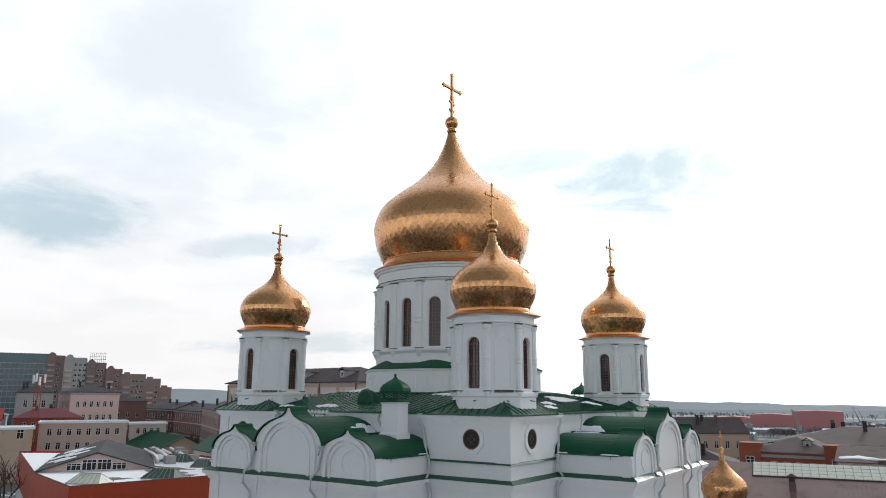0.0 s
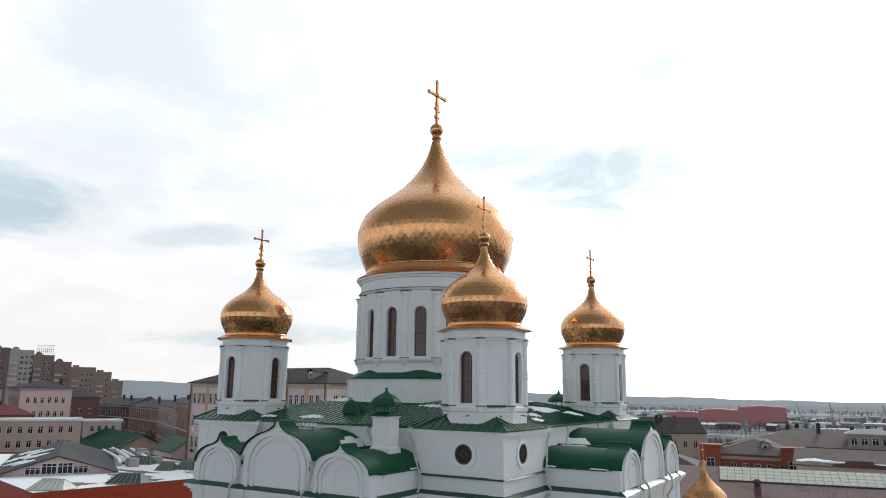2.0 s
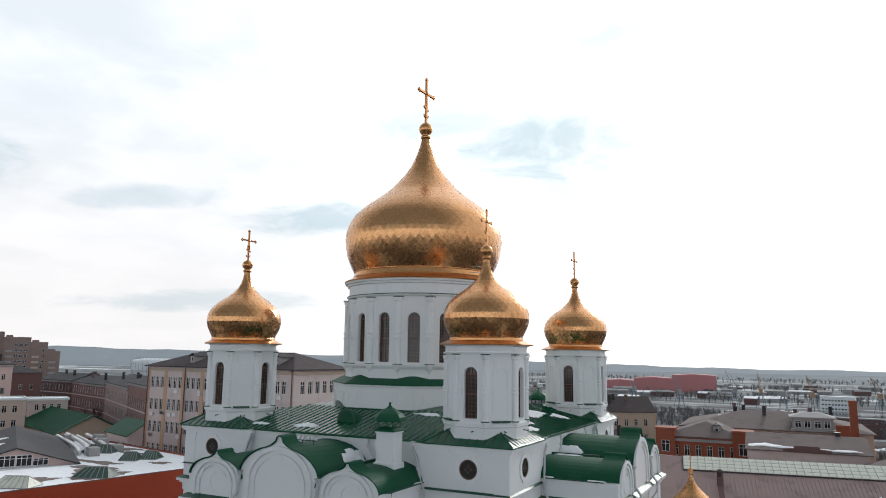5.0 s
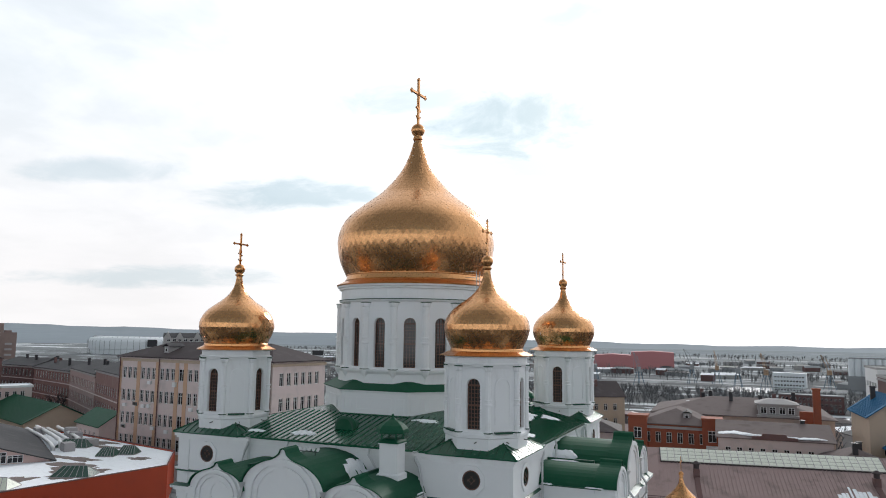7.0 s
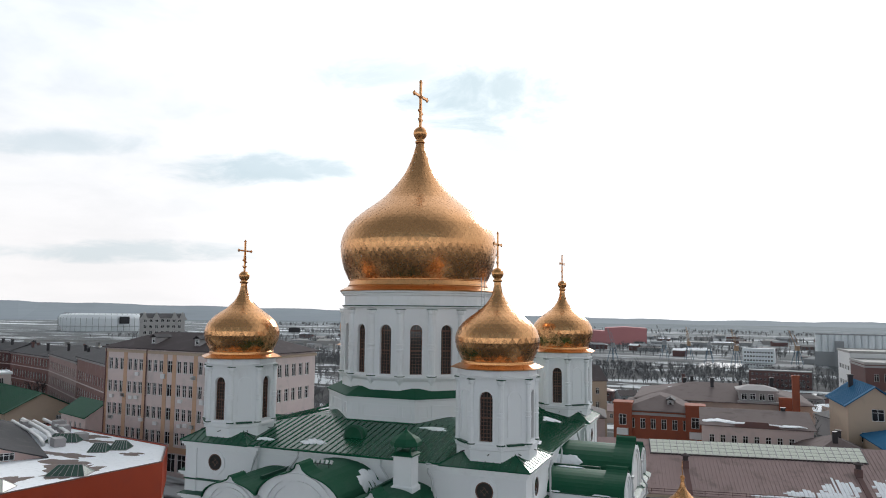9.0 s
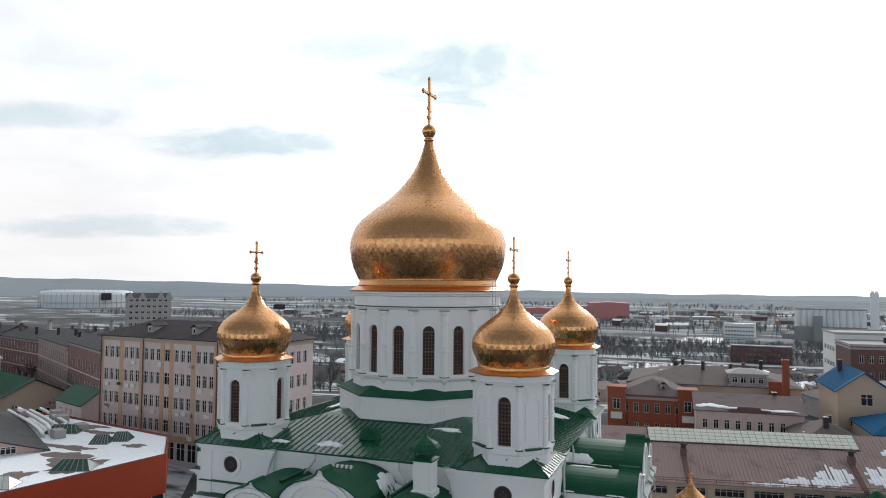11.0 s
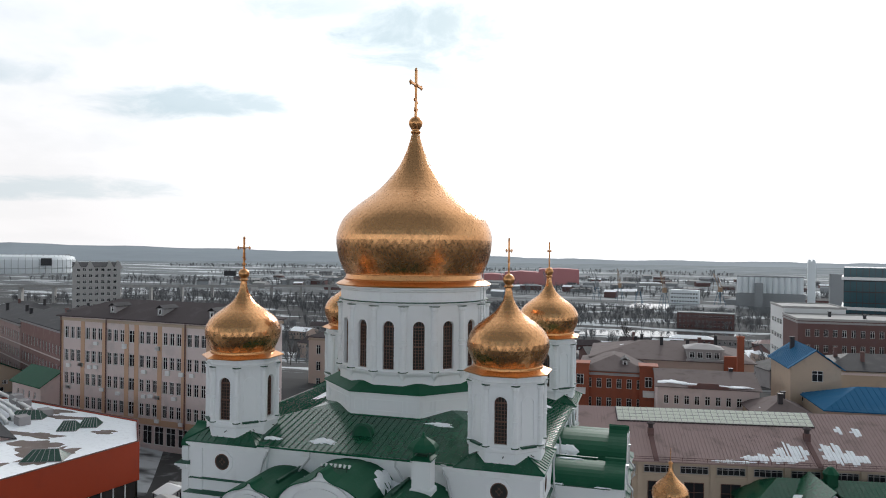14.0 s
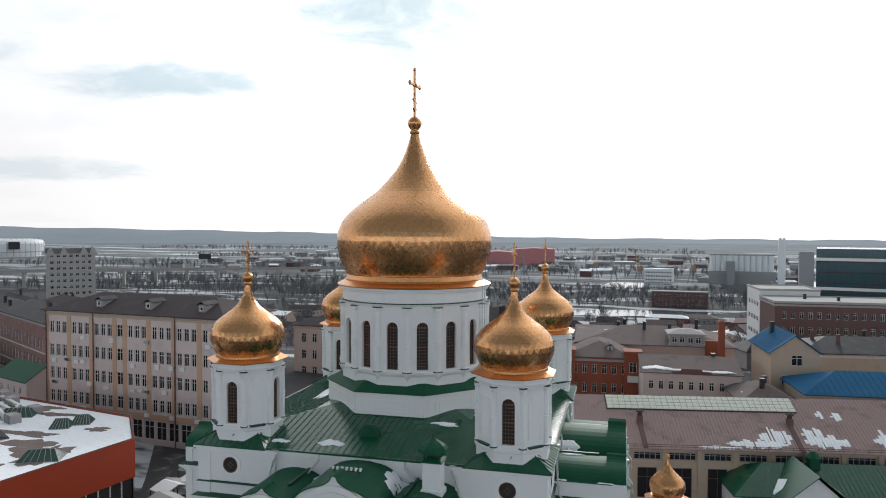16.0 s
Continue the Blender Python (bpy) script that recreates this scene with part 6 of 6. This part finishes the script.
house("yellow_gabled_house", "cream house with balconies and a brown roof", (-47.0, 172.0), 30, 14.0, 12.0, 14.5, BEIGE, GREY_ROOF, "gable", 3.0, 0.3, {0: grid_windows(14, 5, 4, 0.9, 1.6, 1.0, 3.4), 1: grid_windows(12, 4, 4, 0.9, 1.6, 1.0, 3.4)}, chimneys=3, base=2.0)
house("brown_roofed_house", "small pale house with a dark brown roof", (-41.5, 143.0), 10, 14.0, 12.0, 9.0, PALE, GREY_ROOF, "hip", 2.4, 0.4, {0: grid_windows(14, 5, 2, 0.9, 1.6, 1.0, 3.6), 1: grid_windows(12, 4, 2, 0.9, 1.6, 1.0, 3.6)}, chimneys=3, base=3.0)
# an arcaded old facade seen between the drums
house("arcaded_house", "ornate brown house with arched windows behind the cathedral", (-78.0, 152.0), -4, 34.0, 14.0, 13.5, CREAM, GREY_ROOF, "hip", 2.6, 0.4, {0: grid_windows(34, 11, 3, 1.2, 2.2, 1.5, 4.0)}, trim=BEIGE, chimneys=3, base=3.0)
house("old_brick_house", "brick town house with a dark roof", (-68.0, 182.0), 12, 24.0, 14.0, 12.0, DULL_BRICK, DARK_ROOF, "hip", 3.0, 0.4, {0: grid_windows(24, 8, 3, 1.0, 1.8, 1.4, 3.6)}, chimneys=3, base=-1.0)

# drifts of snow along the eaves and in the roof valleys beyond the pavilion
for k, (cx, cy, rx, ry, z) in enumerate(((-12.4, 117.0, 2.3, 1.1, 15.95), (-7.5, 116.2, 4.4, 0.35, 15.85), (-1.8, 116.0, 2.6, 0.4, 15.82), (3.2, 109.5, 2.4, 1.3, 14.05), (-19.0, 146.5, 3.0, 1.0, 17.95), (29.0, 143.5, 7.0, 1.6, 16.85))):
    b = bmesh.new()
    lines_to_patch(b, cx, cy, rx, ry, 14, 820 + k, lambda p, q, cy=cy, z=z: z + (q - cy) * 0.2, 0.06, 0.1)
    tagged(part("snow_patch", b, SNOW), "drift of old snow on a brown tin roof", "snow", "snow on the town roofs")

# green-roofed house at the cathedral's foot
fh = house("green_hipped_house", "low white house with a green hipped tin roof", (7.4, 84.9), 9.5, 26.0, 8.5, 4.4, WHITE, GREEN_SEAM, "hip", 2.6, 0.6, {}, seams=0.55, base=GROUND)
bm = bmesh.new()
for s in (-1, 1):
    loft(bm, [[(-5 + s * 4.4, -7.4, 4.3 + e), (-5, -7.4, 7.9 + e), (-5, 0.2, 7.9 + e), (-5 + s * 4.4, -0.2, 4.3 + e)] for e in (0, 0.12)])
part("cross_gable", bm, GREEN_SEAM, fh)
bm = bmesh.new()
loft(bm, [[(-8.8, y, 0), (-1.2, y, 0), (-1.2, y, 4.3), (-5, y, 7.6), (-8.8, y, 4.3)] for y in (-6.8, -3)])
part("wall", bm, WHITE, fh)
bm = bmesh.new()
box(bm, -3.4, -1.0, 5.5, -2.2, 0.2, 8.0)
turned(bm, [(8.0, 0.95), (8.1, 0.95), (8.8, 0.3), (8.9, 0.05)], 8, (-2.8, -0.4, 0))
part("chimney", bm, GREEN, fh)
for s, q in ((-1, 0.9), (1, 1.2)):
    bm = bmesh.new()
    loft(bm, [[(-5 + s * (1.2 + q), y, 7.9 - (1.2 + q) * 0.818 + 0.13), (-5 + s * 4.0, y, 7.9 - 4.0 * 0.818 + 0.13), (-5 + s * 4.0, y, 7.9 - 4.0 * 0.818 + 0.24), (-5 + s * (1.2 + q), y, 7.9 - (1.2 + q) * 0.818 + 0.2)] for y, q in ((-4.6, q + 0.9), (-3.6, q), (-2.4, q + 0.5))])
    tagged(part("snow_patch", bm, SNOW, m=pose(7.4, 84.9, GROUND, 0, 0, 9.5)), "old snow in the valley of a green tin roof", "snow")

# market stalls between the shop and the cathedral
rnd = random.Random(21)


def stall(at, yaw, w, d, h, mat):
    root = thing("market_stall", "small market stall under a grey tarpaulin roof", "stall", (at[0], at[1], ground_z(*at)), yaw, "stalls of the street market")
    bm = bmesh.new()
    loft(bm, [[(-w / 2, -d / 2, h - 0.3 + e), (w / 2, -d / 2, h - 0.3 + e), (w / 2, 0, h + 0.35 + e), (w / 2, d / 2, h - 0.25 + e), (-w / 2, d / 2, h - 0.25 + e), (-w / 2, 0, h + 0.35 + e)] for e in (0, 0.06)])
    part("awning", bm, mat, root)
    for x in (-w / 2 + 0.1, w / 2 - 0.1):
        for y in (-d / 2 + 0.1, d / 2 - 0.1):
            b = bmesh.new()
            box(b, x - 0.04, y - 0.04, 0, x + 0.04, y + 0.04, h - 0.2)
            part("post", b, IRON, root)
    bm = bmesh.new()
    box(bm, -w / 2 + 0.3, -d / 2 + 0.4, 0, w / 2 - 0.3, d / 2 - 0.4, 1.0)
    part("counter", bm, GREY_WALL, root)


for i in range(52):
    x, y = rnd.uniform(-84, -58), rnd.uniform(58, 80)
    if x < -72.5 and y < 77:
        continue
    stall((x, y), rnd.choice((-20, 70, -25, 0)), rnd.uniform(3, 6.5), rnd.uniform(2.4, 4), rnd.uniform(2.5, 3.3), rnd.choice((AWNING, PVC, CONCRETE, GREEN_DARK, AWNING)))


# ---- the far plain ----
def bare_tree(rnd, h):
    """A leafless tree: a tapered trunk, limbs and a haze of fine twigs."""
    bm = bmesh.new()

    def limb(p, d, length, r, level):
        q = p + d * length
        side = d.cross(Vector((0.3, 0.2, 1))).normalized()
        other = d.cross(side).normalized()
        n = 5 if level == 0 else 3
        a = [bm.verts.new(p + r * (math.cos(2 * math.pi * k / n) * side + math.sin(2 * math.pi * k / n) * other)) for k in range(n)]
        b = [bm.verts.new(q + r * 0.55 * (math.cos(2 * math.pi * k / n) * side + math.sin(2 * math.pi * k / n) * other)) for k in range(n)]
        for k in range(n):
            bm.faces.new((a[k], a[(k + 1) % n], b[(k + 1) % n], b[k]))
        if level < 3:
            for _ in range((5, 4, 4)[level]):
                t = rnd.uniform(0.45, 1.0)
                nd = (d + Vector((rnd.uniform(-1, 1), rnd.uniform(-1, 1), rnd.uniform(-0.15, 0.7))) * 0.85).normalized()
                limb(p + (q - p) * t, nd, length * rnd.uniform(0.5, 0.8), r * 0.6, level + 1)

    limb(Vector((0, 0, 0)), Vector((rnd.uniform(-0.08, 0.08), rnd.uniform(-0.08, 0.08), 1)).normalized(), h * 0.42, h * 0.022, 0)
    return mesh_of("tree", bm, BARK)


rnd = random.Random(77)
TREES = [bare_tree(rnd, 10.0) for _ in range(6)]


# paler, cooler copy of BARK: distance haze is put into its colour
HAZED_BARK = material("hazy_brush", (0.17, 0.172, 0.178), 0.95, vary=0.3, scale=0.05, spec=0.05)


def brush(rnd):
    """A light bare crown for far woods: a short trunk and a fan of forked boughs, about ten metres high."""
    bm = bmesh.new()
    def stick(p, q, r):
        side = (q - p).cross(Vector((0.37, 0.91, 0.2))).normalized() * r
        up = (q - p).cross(side).normalized() * r
        vs = [bm.verts.new(p + side), bm.verts.new(p - side * 0.5 + up), bm.verts.new(p - side * 0.5 - up), bm.verts.new(q)]
        for a, b in ((0, 1), (1, 2), (2, 0)):
            bm.faces.new((vs[a], vs[b], vs[3]))
    stick(Vector((0, 0, 0)), Vector((rnd.uniform(-0.4, 0.4), rnd.uniform(-0.4, 0.4), 7.5)), 0.26)
    for _ in range(11):
        a, z = rnd.uniform(0, 6.28), rnd.uniform(1.4, 5.0)
        p = Vector((0, 0, z))
        q = p + Vector((math.cos(a), math.sin(a), 0)) * rnd.uniform(1.2, 2.9) + Vector((0, 0, rnd.uniform(1.8, 4.6)))
        stick(p, q, 0.15)
        for _ in range(4):
            m = p.lerp(q, rnd.uniform(0.4, 0.95))
            stick(m, m + Vector((rnd.uniform(-1.3, 1.3), rnd.uniform(-1.3, 1.3), rnd.uniform(0.3, 2.0))), 0.09)
    return mesh_of("brush", bm, HAZED_BARK)


BRUSH = [brush(rnd) for _ in range(7)]


def woods(name, label, spots, pool=None):
    """A far belt of bare trees, joined into one."""
    verts, faces, base = [], [], 0
    for x, y, s in spots:
        me = rnd.choice(pool or TREES)
        m = Matrix.Translation((x, y, ground_z(x, y) - 0.2)) @ Matrix.Rotation(rnd.uniform(0, 6.28), 4, "Z") @ Matrix.Diagonal((s, s, s * rnd.uniform(0.85, 1.15), 1))
        count = len(me.vertices)
        flat_co = np.empty(count * 3)
        me.vertices.foreach_get("co", flat_co)
        co = flat_co.reshape(-1, 3) @ np.array(m.to_3x3()).T + np.array(m.translation)
        verts.extend(co.tolist())
        faces.extend([tuple(k + base for k in p.vertices) for p in me.polygons])
        base += count
    joined = bpy.data.meshes.new(name)
    joined.from_pydata(verts, [], faces)
    joined.materials.append(HAZED_BARK if pool else BARK)
    tagged(part(name, joined, None), label, "trees", kind="stuff")


def belt(x0, x1, y0, y1, n, s0=0.9, s1=1.5):
    return [(rnd.uniform(x0, x1), rnd.uniform(y0, y1), rnd.uniform(s0, s1)) for _ in range(n)]


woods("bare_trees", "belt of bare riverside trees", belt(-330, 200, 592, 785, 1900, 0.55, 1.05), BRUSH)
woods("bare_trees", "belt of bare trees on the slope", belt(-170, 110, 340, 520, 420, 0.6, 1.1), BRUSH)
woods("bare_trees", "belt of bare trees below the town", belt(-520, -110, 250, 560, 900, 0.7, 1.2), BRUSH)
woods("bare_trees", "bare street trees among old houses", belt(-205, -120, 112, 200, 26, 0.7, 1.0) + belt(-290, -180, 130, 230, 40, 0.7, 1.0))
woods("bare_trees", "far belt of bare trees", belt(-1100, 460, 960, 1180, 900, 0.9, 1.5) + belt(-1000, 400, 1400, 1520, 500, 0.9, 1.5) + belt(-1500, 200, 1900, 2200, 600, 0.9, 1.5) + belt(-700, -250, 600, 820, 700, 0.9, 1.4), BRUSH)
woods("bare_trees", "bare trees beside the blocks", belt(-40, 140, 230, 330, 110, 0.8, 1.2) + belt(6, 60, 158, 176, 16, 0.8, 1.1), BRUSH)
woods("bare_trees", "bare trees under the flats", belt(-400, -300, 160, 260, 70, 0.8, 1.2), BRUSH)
for x, y, s in ((-112.0, 50.0, 1.1), (-30.0, 470.0, 2.0)):
    ob = part("tree", TREES[0] if s < 2 else TREES[3], None, m=Matrix.Translation((x, y, ground_z(x, y))) @ Matrix.Diagonal((s, s, s, 1)))
    tagged(ob, "single bare winter tree", "tree")

# scattered low roofs and sheds down to the river and on the plain
shed_specs = []
for i in range(120):
    x, y = rnd.uniform(-420, 260), rnd.uniform(170, 480)
    if -130 < x + 0.32 * y < 60 and y < 230:
        continue
    shed_specs.append((x, y, rnd.uniform(10, 26), rnd.uniform(8, 14), rnd.uniform(4, 9)))
for i in range(60):
    x, y = rnd.uniform(-90, 160), rnd.uniform(235, 470)
    shed_specs.append((x, y, rnd.uniform(10, 24), rnd.uniform(8, 14), rnd.uniform(4, 8)))
for i in range(110):
    x, y = rnd.uniform(-800, 420), rnd.uniform(880, 1700)
    shed_specs.append((x, y, rnd.uniform(14, 40), rnd.uniform(10, 18), rnd.uniform(4, 8)))
for x, y, w, d, h in shed_specs:
    if 490 < y < 590 or (y < 330 and x < -120):
        continue
    far = y > 600
    mat = rnd.choice((DULL_BRICK, GREY_WALL, CREAM, PALE, FAR_GREY)) if not far else rnd.choice((FAR_GREY, FAR_GREY, CONCRETE, DULL_BRICK))
    root = house("far_shed" if far else "far_house", "distant low industrial shed" if far else "distant low house with a tin roof", (x, y), rnd.uniform(-25, 25), w, d, h, mat, rnd.choice((DARK_ROOF, GREY_ROOF, BROWN_ROOF, SNOW)) if not far else rnd.choice((FAR_GREY, CONCRETE, SNOW, DARK_ROOF)), rnd.choice(("hip", "gable", "gable")), rnd.uniform(1.5, 3.0), 0.4, {0: grid_windows(w, max(2, int(w / 3)), 1, 1.2, 1.6, h - 2.8, 3)} if not far else {}, category="shed" if far else "house")

# red warehouse, pale silo, crane row, stadium, bridge
red = thing("red_warehouse", "long faded red warehouse far across the river", "warehouse", (-228.0, 1283.0, -26.0), 8)
for x0, x1, h in ((-93, -42, 19), (-42, 20, 24), (20, 91, 30)):
    bm = bmesh.new()
    loft(bm, [[(x0, y, 0), (x1, y, 0), (x1, y, h), ((x0 + x1) / 2, y, h + 2.0), (x0, y, h)] for y in (-30, 30)])
    part("hall", bm, FAR_RED, red)
silo = thing("grain_silo", "row of pale grain silos with a tall head house", "silo", (121.0, 882.0, -25.0), -8)
for i in range(11):
    bm = bmesh.new()
    turned(bm, [(16, 3.3), (34.5, 3.3), (34.6, 3.1)], 14, (-33 + 6.4 * i, 0, 0))
    part("bin", bm, FAR_WHITE, silo)
bm = bmesh.new()
box(bm, -36, -3, 34.6, 35, 3, 36.2)
part("gallery", bm, FAR_GREY, silo)
bm = bmesh.new()
box(bm, -37, -5, 0, 36, 5, 16)
part("loading_hall", bm, FAR_GREY, silo)
bm = bmesh.new()
box(bm, 38, -4, 0, 46, 4, 54)
box(bm, 38.8, -3, 54, 41.5, 3, 56)
box(bm, 42.8, -3, 54, 45.2, 3, 56)
part("head_house", bm, FAR_WHITE, silo)
for x0, y0, x1, y1, h in ((-17, -16, -8, -8, 28), (60, -4, 75, 6, 40)):
    bm = bmesh.new()
    box(bm, x0, y0, 0, x1, y1, h)
    part("annexe", bm, FAR_GREY, silo)


def harbour_crane(at, yaw, h, mat):
    root = thing("harbour_crane", "tall harbour crane with a raised jib", "crane", (*at, -24.5), yaw, "cranes along the quay")
    for sx in (-1, 1):
        for sy in (-1, 1):
            b = bmesh.new()
            tube(b, [(sx * 4.5, sy * 4.5, 0), (sx * 1.6, sy * 1.6, h * 0.42)], 0.3, 5)
            part("leg", b, CRANE_BLUE, root)
    b = bmesh.new()
    box(b, -1.8, -1.6, h * 0.42, 2.4, 1.6, h * 0.56)
    part("cabin", b, mat, root)
    b = bmesh.new()
    for s in (-0.9, 0.9):
        tube(b, [(-1.5, s, h * 0.55), (-9, s * 0.4, h)], 0.22, 5)
        tube(b, [(2.0, s, h * 0.58), (-3.0, s * 0.4, h * 0.88)], 0.18, 5)
    for i in range(8):
        f = i / 8
        tube(b, [(-1.5 - 7.5 * f, 0.9 - 0.5 * f, h * (0.55 + 0.45 * f)), (-1.5 - 7.5 * (f + 0.1), -0.9 + 0.5 * f, h * (0.55 + 0.45 * (f + 0.1)))], 0.15, 4)
    tube(b, [(-3.0, 0, h * 0.88), (-9, 0, h)], 0.15, 4)
    tube(b, [(-9, 0, h), (-9, 0, h * 0.5)], 0.1, 4)
    part("jib", b, mat, root)


for x, y, yaw, h, mat in ((-78, 900, 20, 48, FAR_GREY), (-50, 905, -70, 46, CRANE_ORANGE), (-26, 850, 10, 44, FAR_GREY), (2, 820, -60, 46, CRANE_ORANGE), (66, 880, 30, 44, CRANE_ORANGE), (-130, 830, 60, 44, FAR_GREY), (-190, 880, 0, 42, FAR_GREY)):
    harbour_crane((x, y), yaw, h * 0.86, mat)
stadium = thing("stadium", "large oval white stadium far out on the plain", "stadium", (-1385.0, 1272.0, -25.0), 46)
stadium.matrix_world = stadium.matrix_world @ Matrix.Diagonal((0.87, 0.87, 0.9, 1.0))
bm = bmesh.new()
for prof in ([(0, 108), (11, 110), (14, 114), (33, 117), (41, 112), (44, 102), (45, 86), (39, 82)],):
    loft(bm, [[(r * math.cos(2 * math.pi * i / 48), 0.8 * r * math.sin(2 * math.pi * i / 48), z) for i in range(48)] for z, r in prof], caps=False)
part("bowl", bm, FAR_WHITE, stadium)
bm = bmesh.new()
for i in range(48):
    a = 2 * math.pi * i / 48
    tube(bm, [(117 * math.cos(a), 94 * math.sin(a), 0), (117.5 * math.cos(a), 94.5 * math.sin(a), 34), (100 * math.cos(a), 80 * math.sin(a), 48)], 0.5, 4)
part("rib", bm, FAR_GREY, stadium)
bm = bmesh.new()
box(bm, 34, -94, 20, 58, -86, 38)
part("screen", bm, IRON, stadium)
bridge = thing("bridge", "long low concrete road bridge on piers", "bridge", (-470.0, 700.0, -24.5), 28)
bm = bmesh.new()
box(bm, -300, -6, 17, 260, 6, 19)
box(bm, -300, -6.2, 19, 260, -5.9, 20)
part("deck", bm, CONCRETE, bridge)
for i in range(17):
    b = bmesh.new()
    box(b, -290 + 33 * i - 1.4, -4, 0, -290 + 33 * i + 1.4, 4, 17)
    part("pier", b, CONCRETE, bridge)
grey_flats = house("grey_apartment_block", "tall grey apartment block with a jagged roofline", (-291.0, 291.0), 44, 22.0, 16.0, 31.5, CONCRETE, DARK_ROOF, "gable", 2.0, 0.2, {0: grid_windows(22, 7, 10, 1.6, 1.5, 1.4, 3.1), 1: grid_windows(16, 4, 10, 1.6, 1.5, 1.4, 3.1)}, category="apartment building", base=-4.0)
bm = bmesh.new()
for x in (-9, -3, 6, 10):
    loft(bm, [[(x - 2.2, y, 30.5), (x + 2.2, y, 30.5), (x, y, 34.5)] for y in (-8.3, 8.3)])
part("gable", bm, CONCRETE, grey_flats)
sign = thing("billboard", "dark roadside billboard on a post", "billboard", (-506.0, 743.0, -25.0), 25)
bm = bmesh.new()
tube(bm, [(0, 0, 0), (0, 0, 28)], 0.6, 6)
part("post", bm, FAR_GREY, sign)
bm = bmesh.new()
box(bm, -7, -0.4, 28, 7, 0.4, 34)
part("panel", bm, IRON, sign)
house("teal_warehouse", "pale teal riverside building", (28.0, 905.0), -8, 34.0, 16.0, 16.0, FAR_WHITE, FAR_WHITE, "flat", 0.4, 0.2, {0: grid_windows(34, 10, 3, 2.0, 1.8, 2.0, 4.6)}, base=-25.0)
house("riverside_works", "long brick works building by the river", (30.0, 610.0), -6, 44.0, 14.0, 13.0, DULL_BRICK, FAR_GREY, "flat", 0.4, 0.2, {0: grid_windows(44, 14, 3, 1.5, 1.8, 1.5, 4.0)}, base=-25.0)
house("riverside_works", "square brick tower building by the river", (95.0, 590.0), -6, 16.0, 14.0, 17.0, DULL_BRICK, FAR_GREY, "flat", 0.4, 0.2, {0: grid_windows(16, 4, 4, 1.5, 1.8, 1.5, 4.0)}, base=-25.0)

# low wooded rise along the horizon, higher towards the west
bm = bmesh.new()
arc = [math.radians(-84 + 1.2 * i) for i in range(110)]


def crest(a):
    deg = math.degrees(a)
    f = min(1.0, max(0.0, (-4.0 - deg) / 52.0))
    return -14.0 + 74.0 * f + 3.0 * math.sin(deg * 0.9) + 1.5 * math.sin(deg * 2.7)


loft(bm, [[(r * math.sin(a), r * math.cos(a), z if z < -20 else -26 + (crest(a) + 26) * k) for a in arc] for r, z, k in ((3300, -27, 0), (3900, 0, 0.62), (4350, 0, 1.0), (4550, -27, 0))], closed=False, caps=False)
# the pale blue-grey is haze painted into the wood's base colour
HILL = material("hazed_wood", (0.27, 0.305, 0.335), 0.95, vary=0.25, scale=0.003, fine_scale=0.02, bump=0, stretch=(0.5, 0.5, 6.0), spec=0.05)
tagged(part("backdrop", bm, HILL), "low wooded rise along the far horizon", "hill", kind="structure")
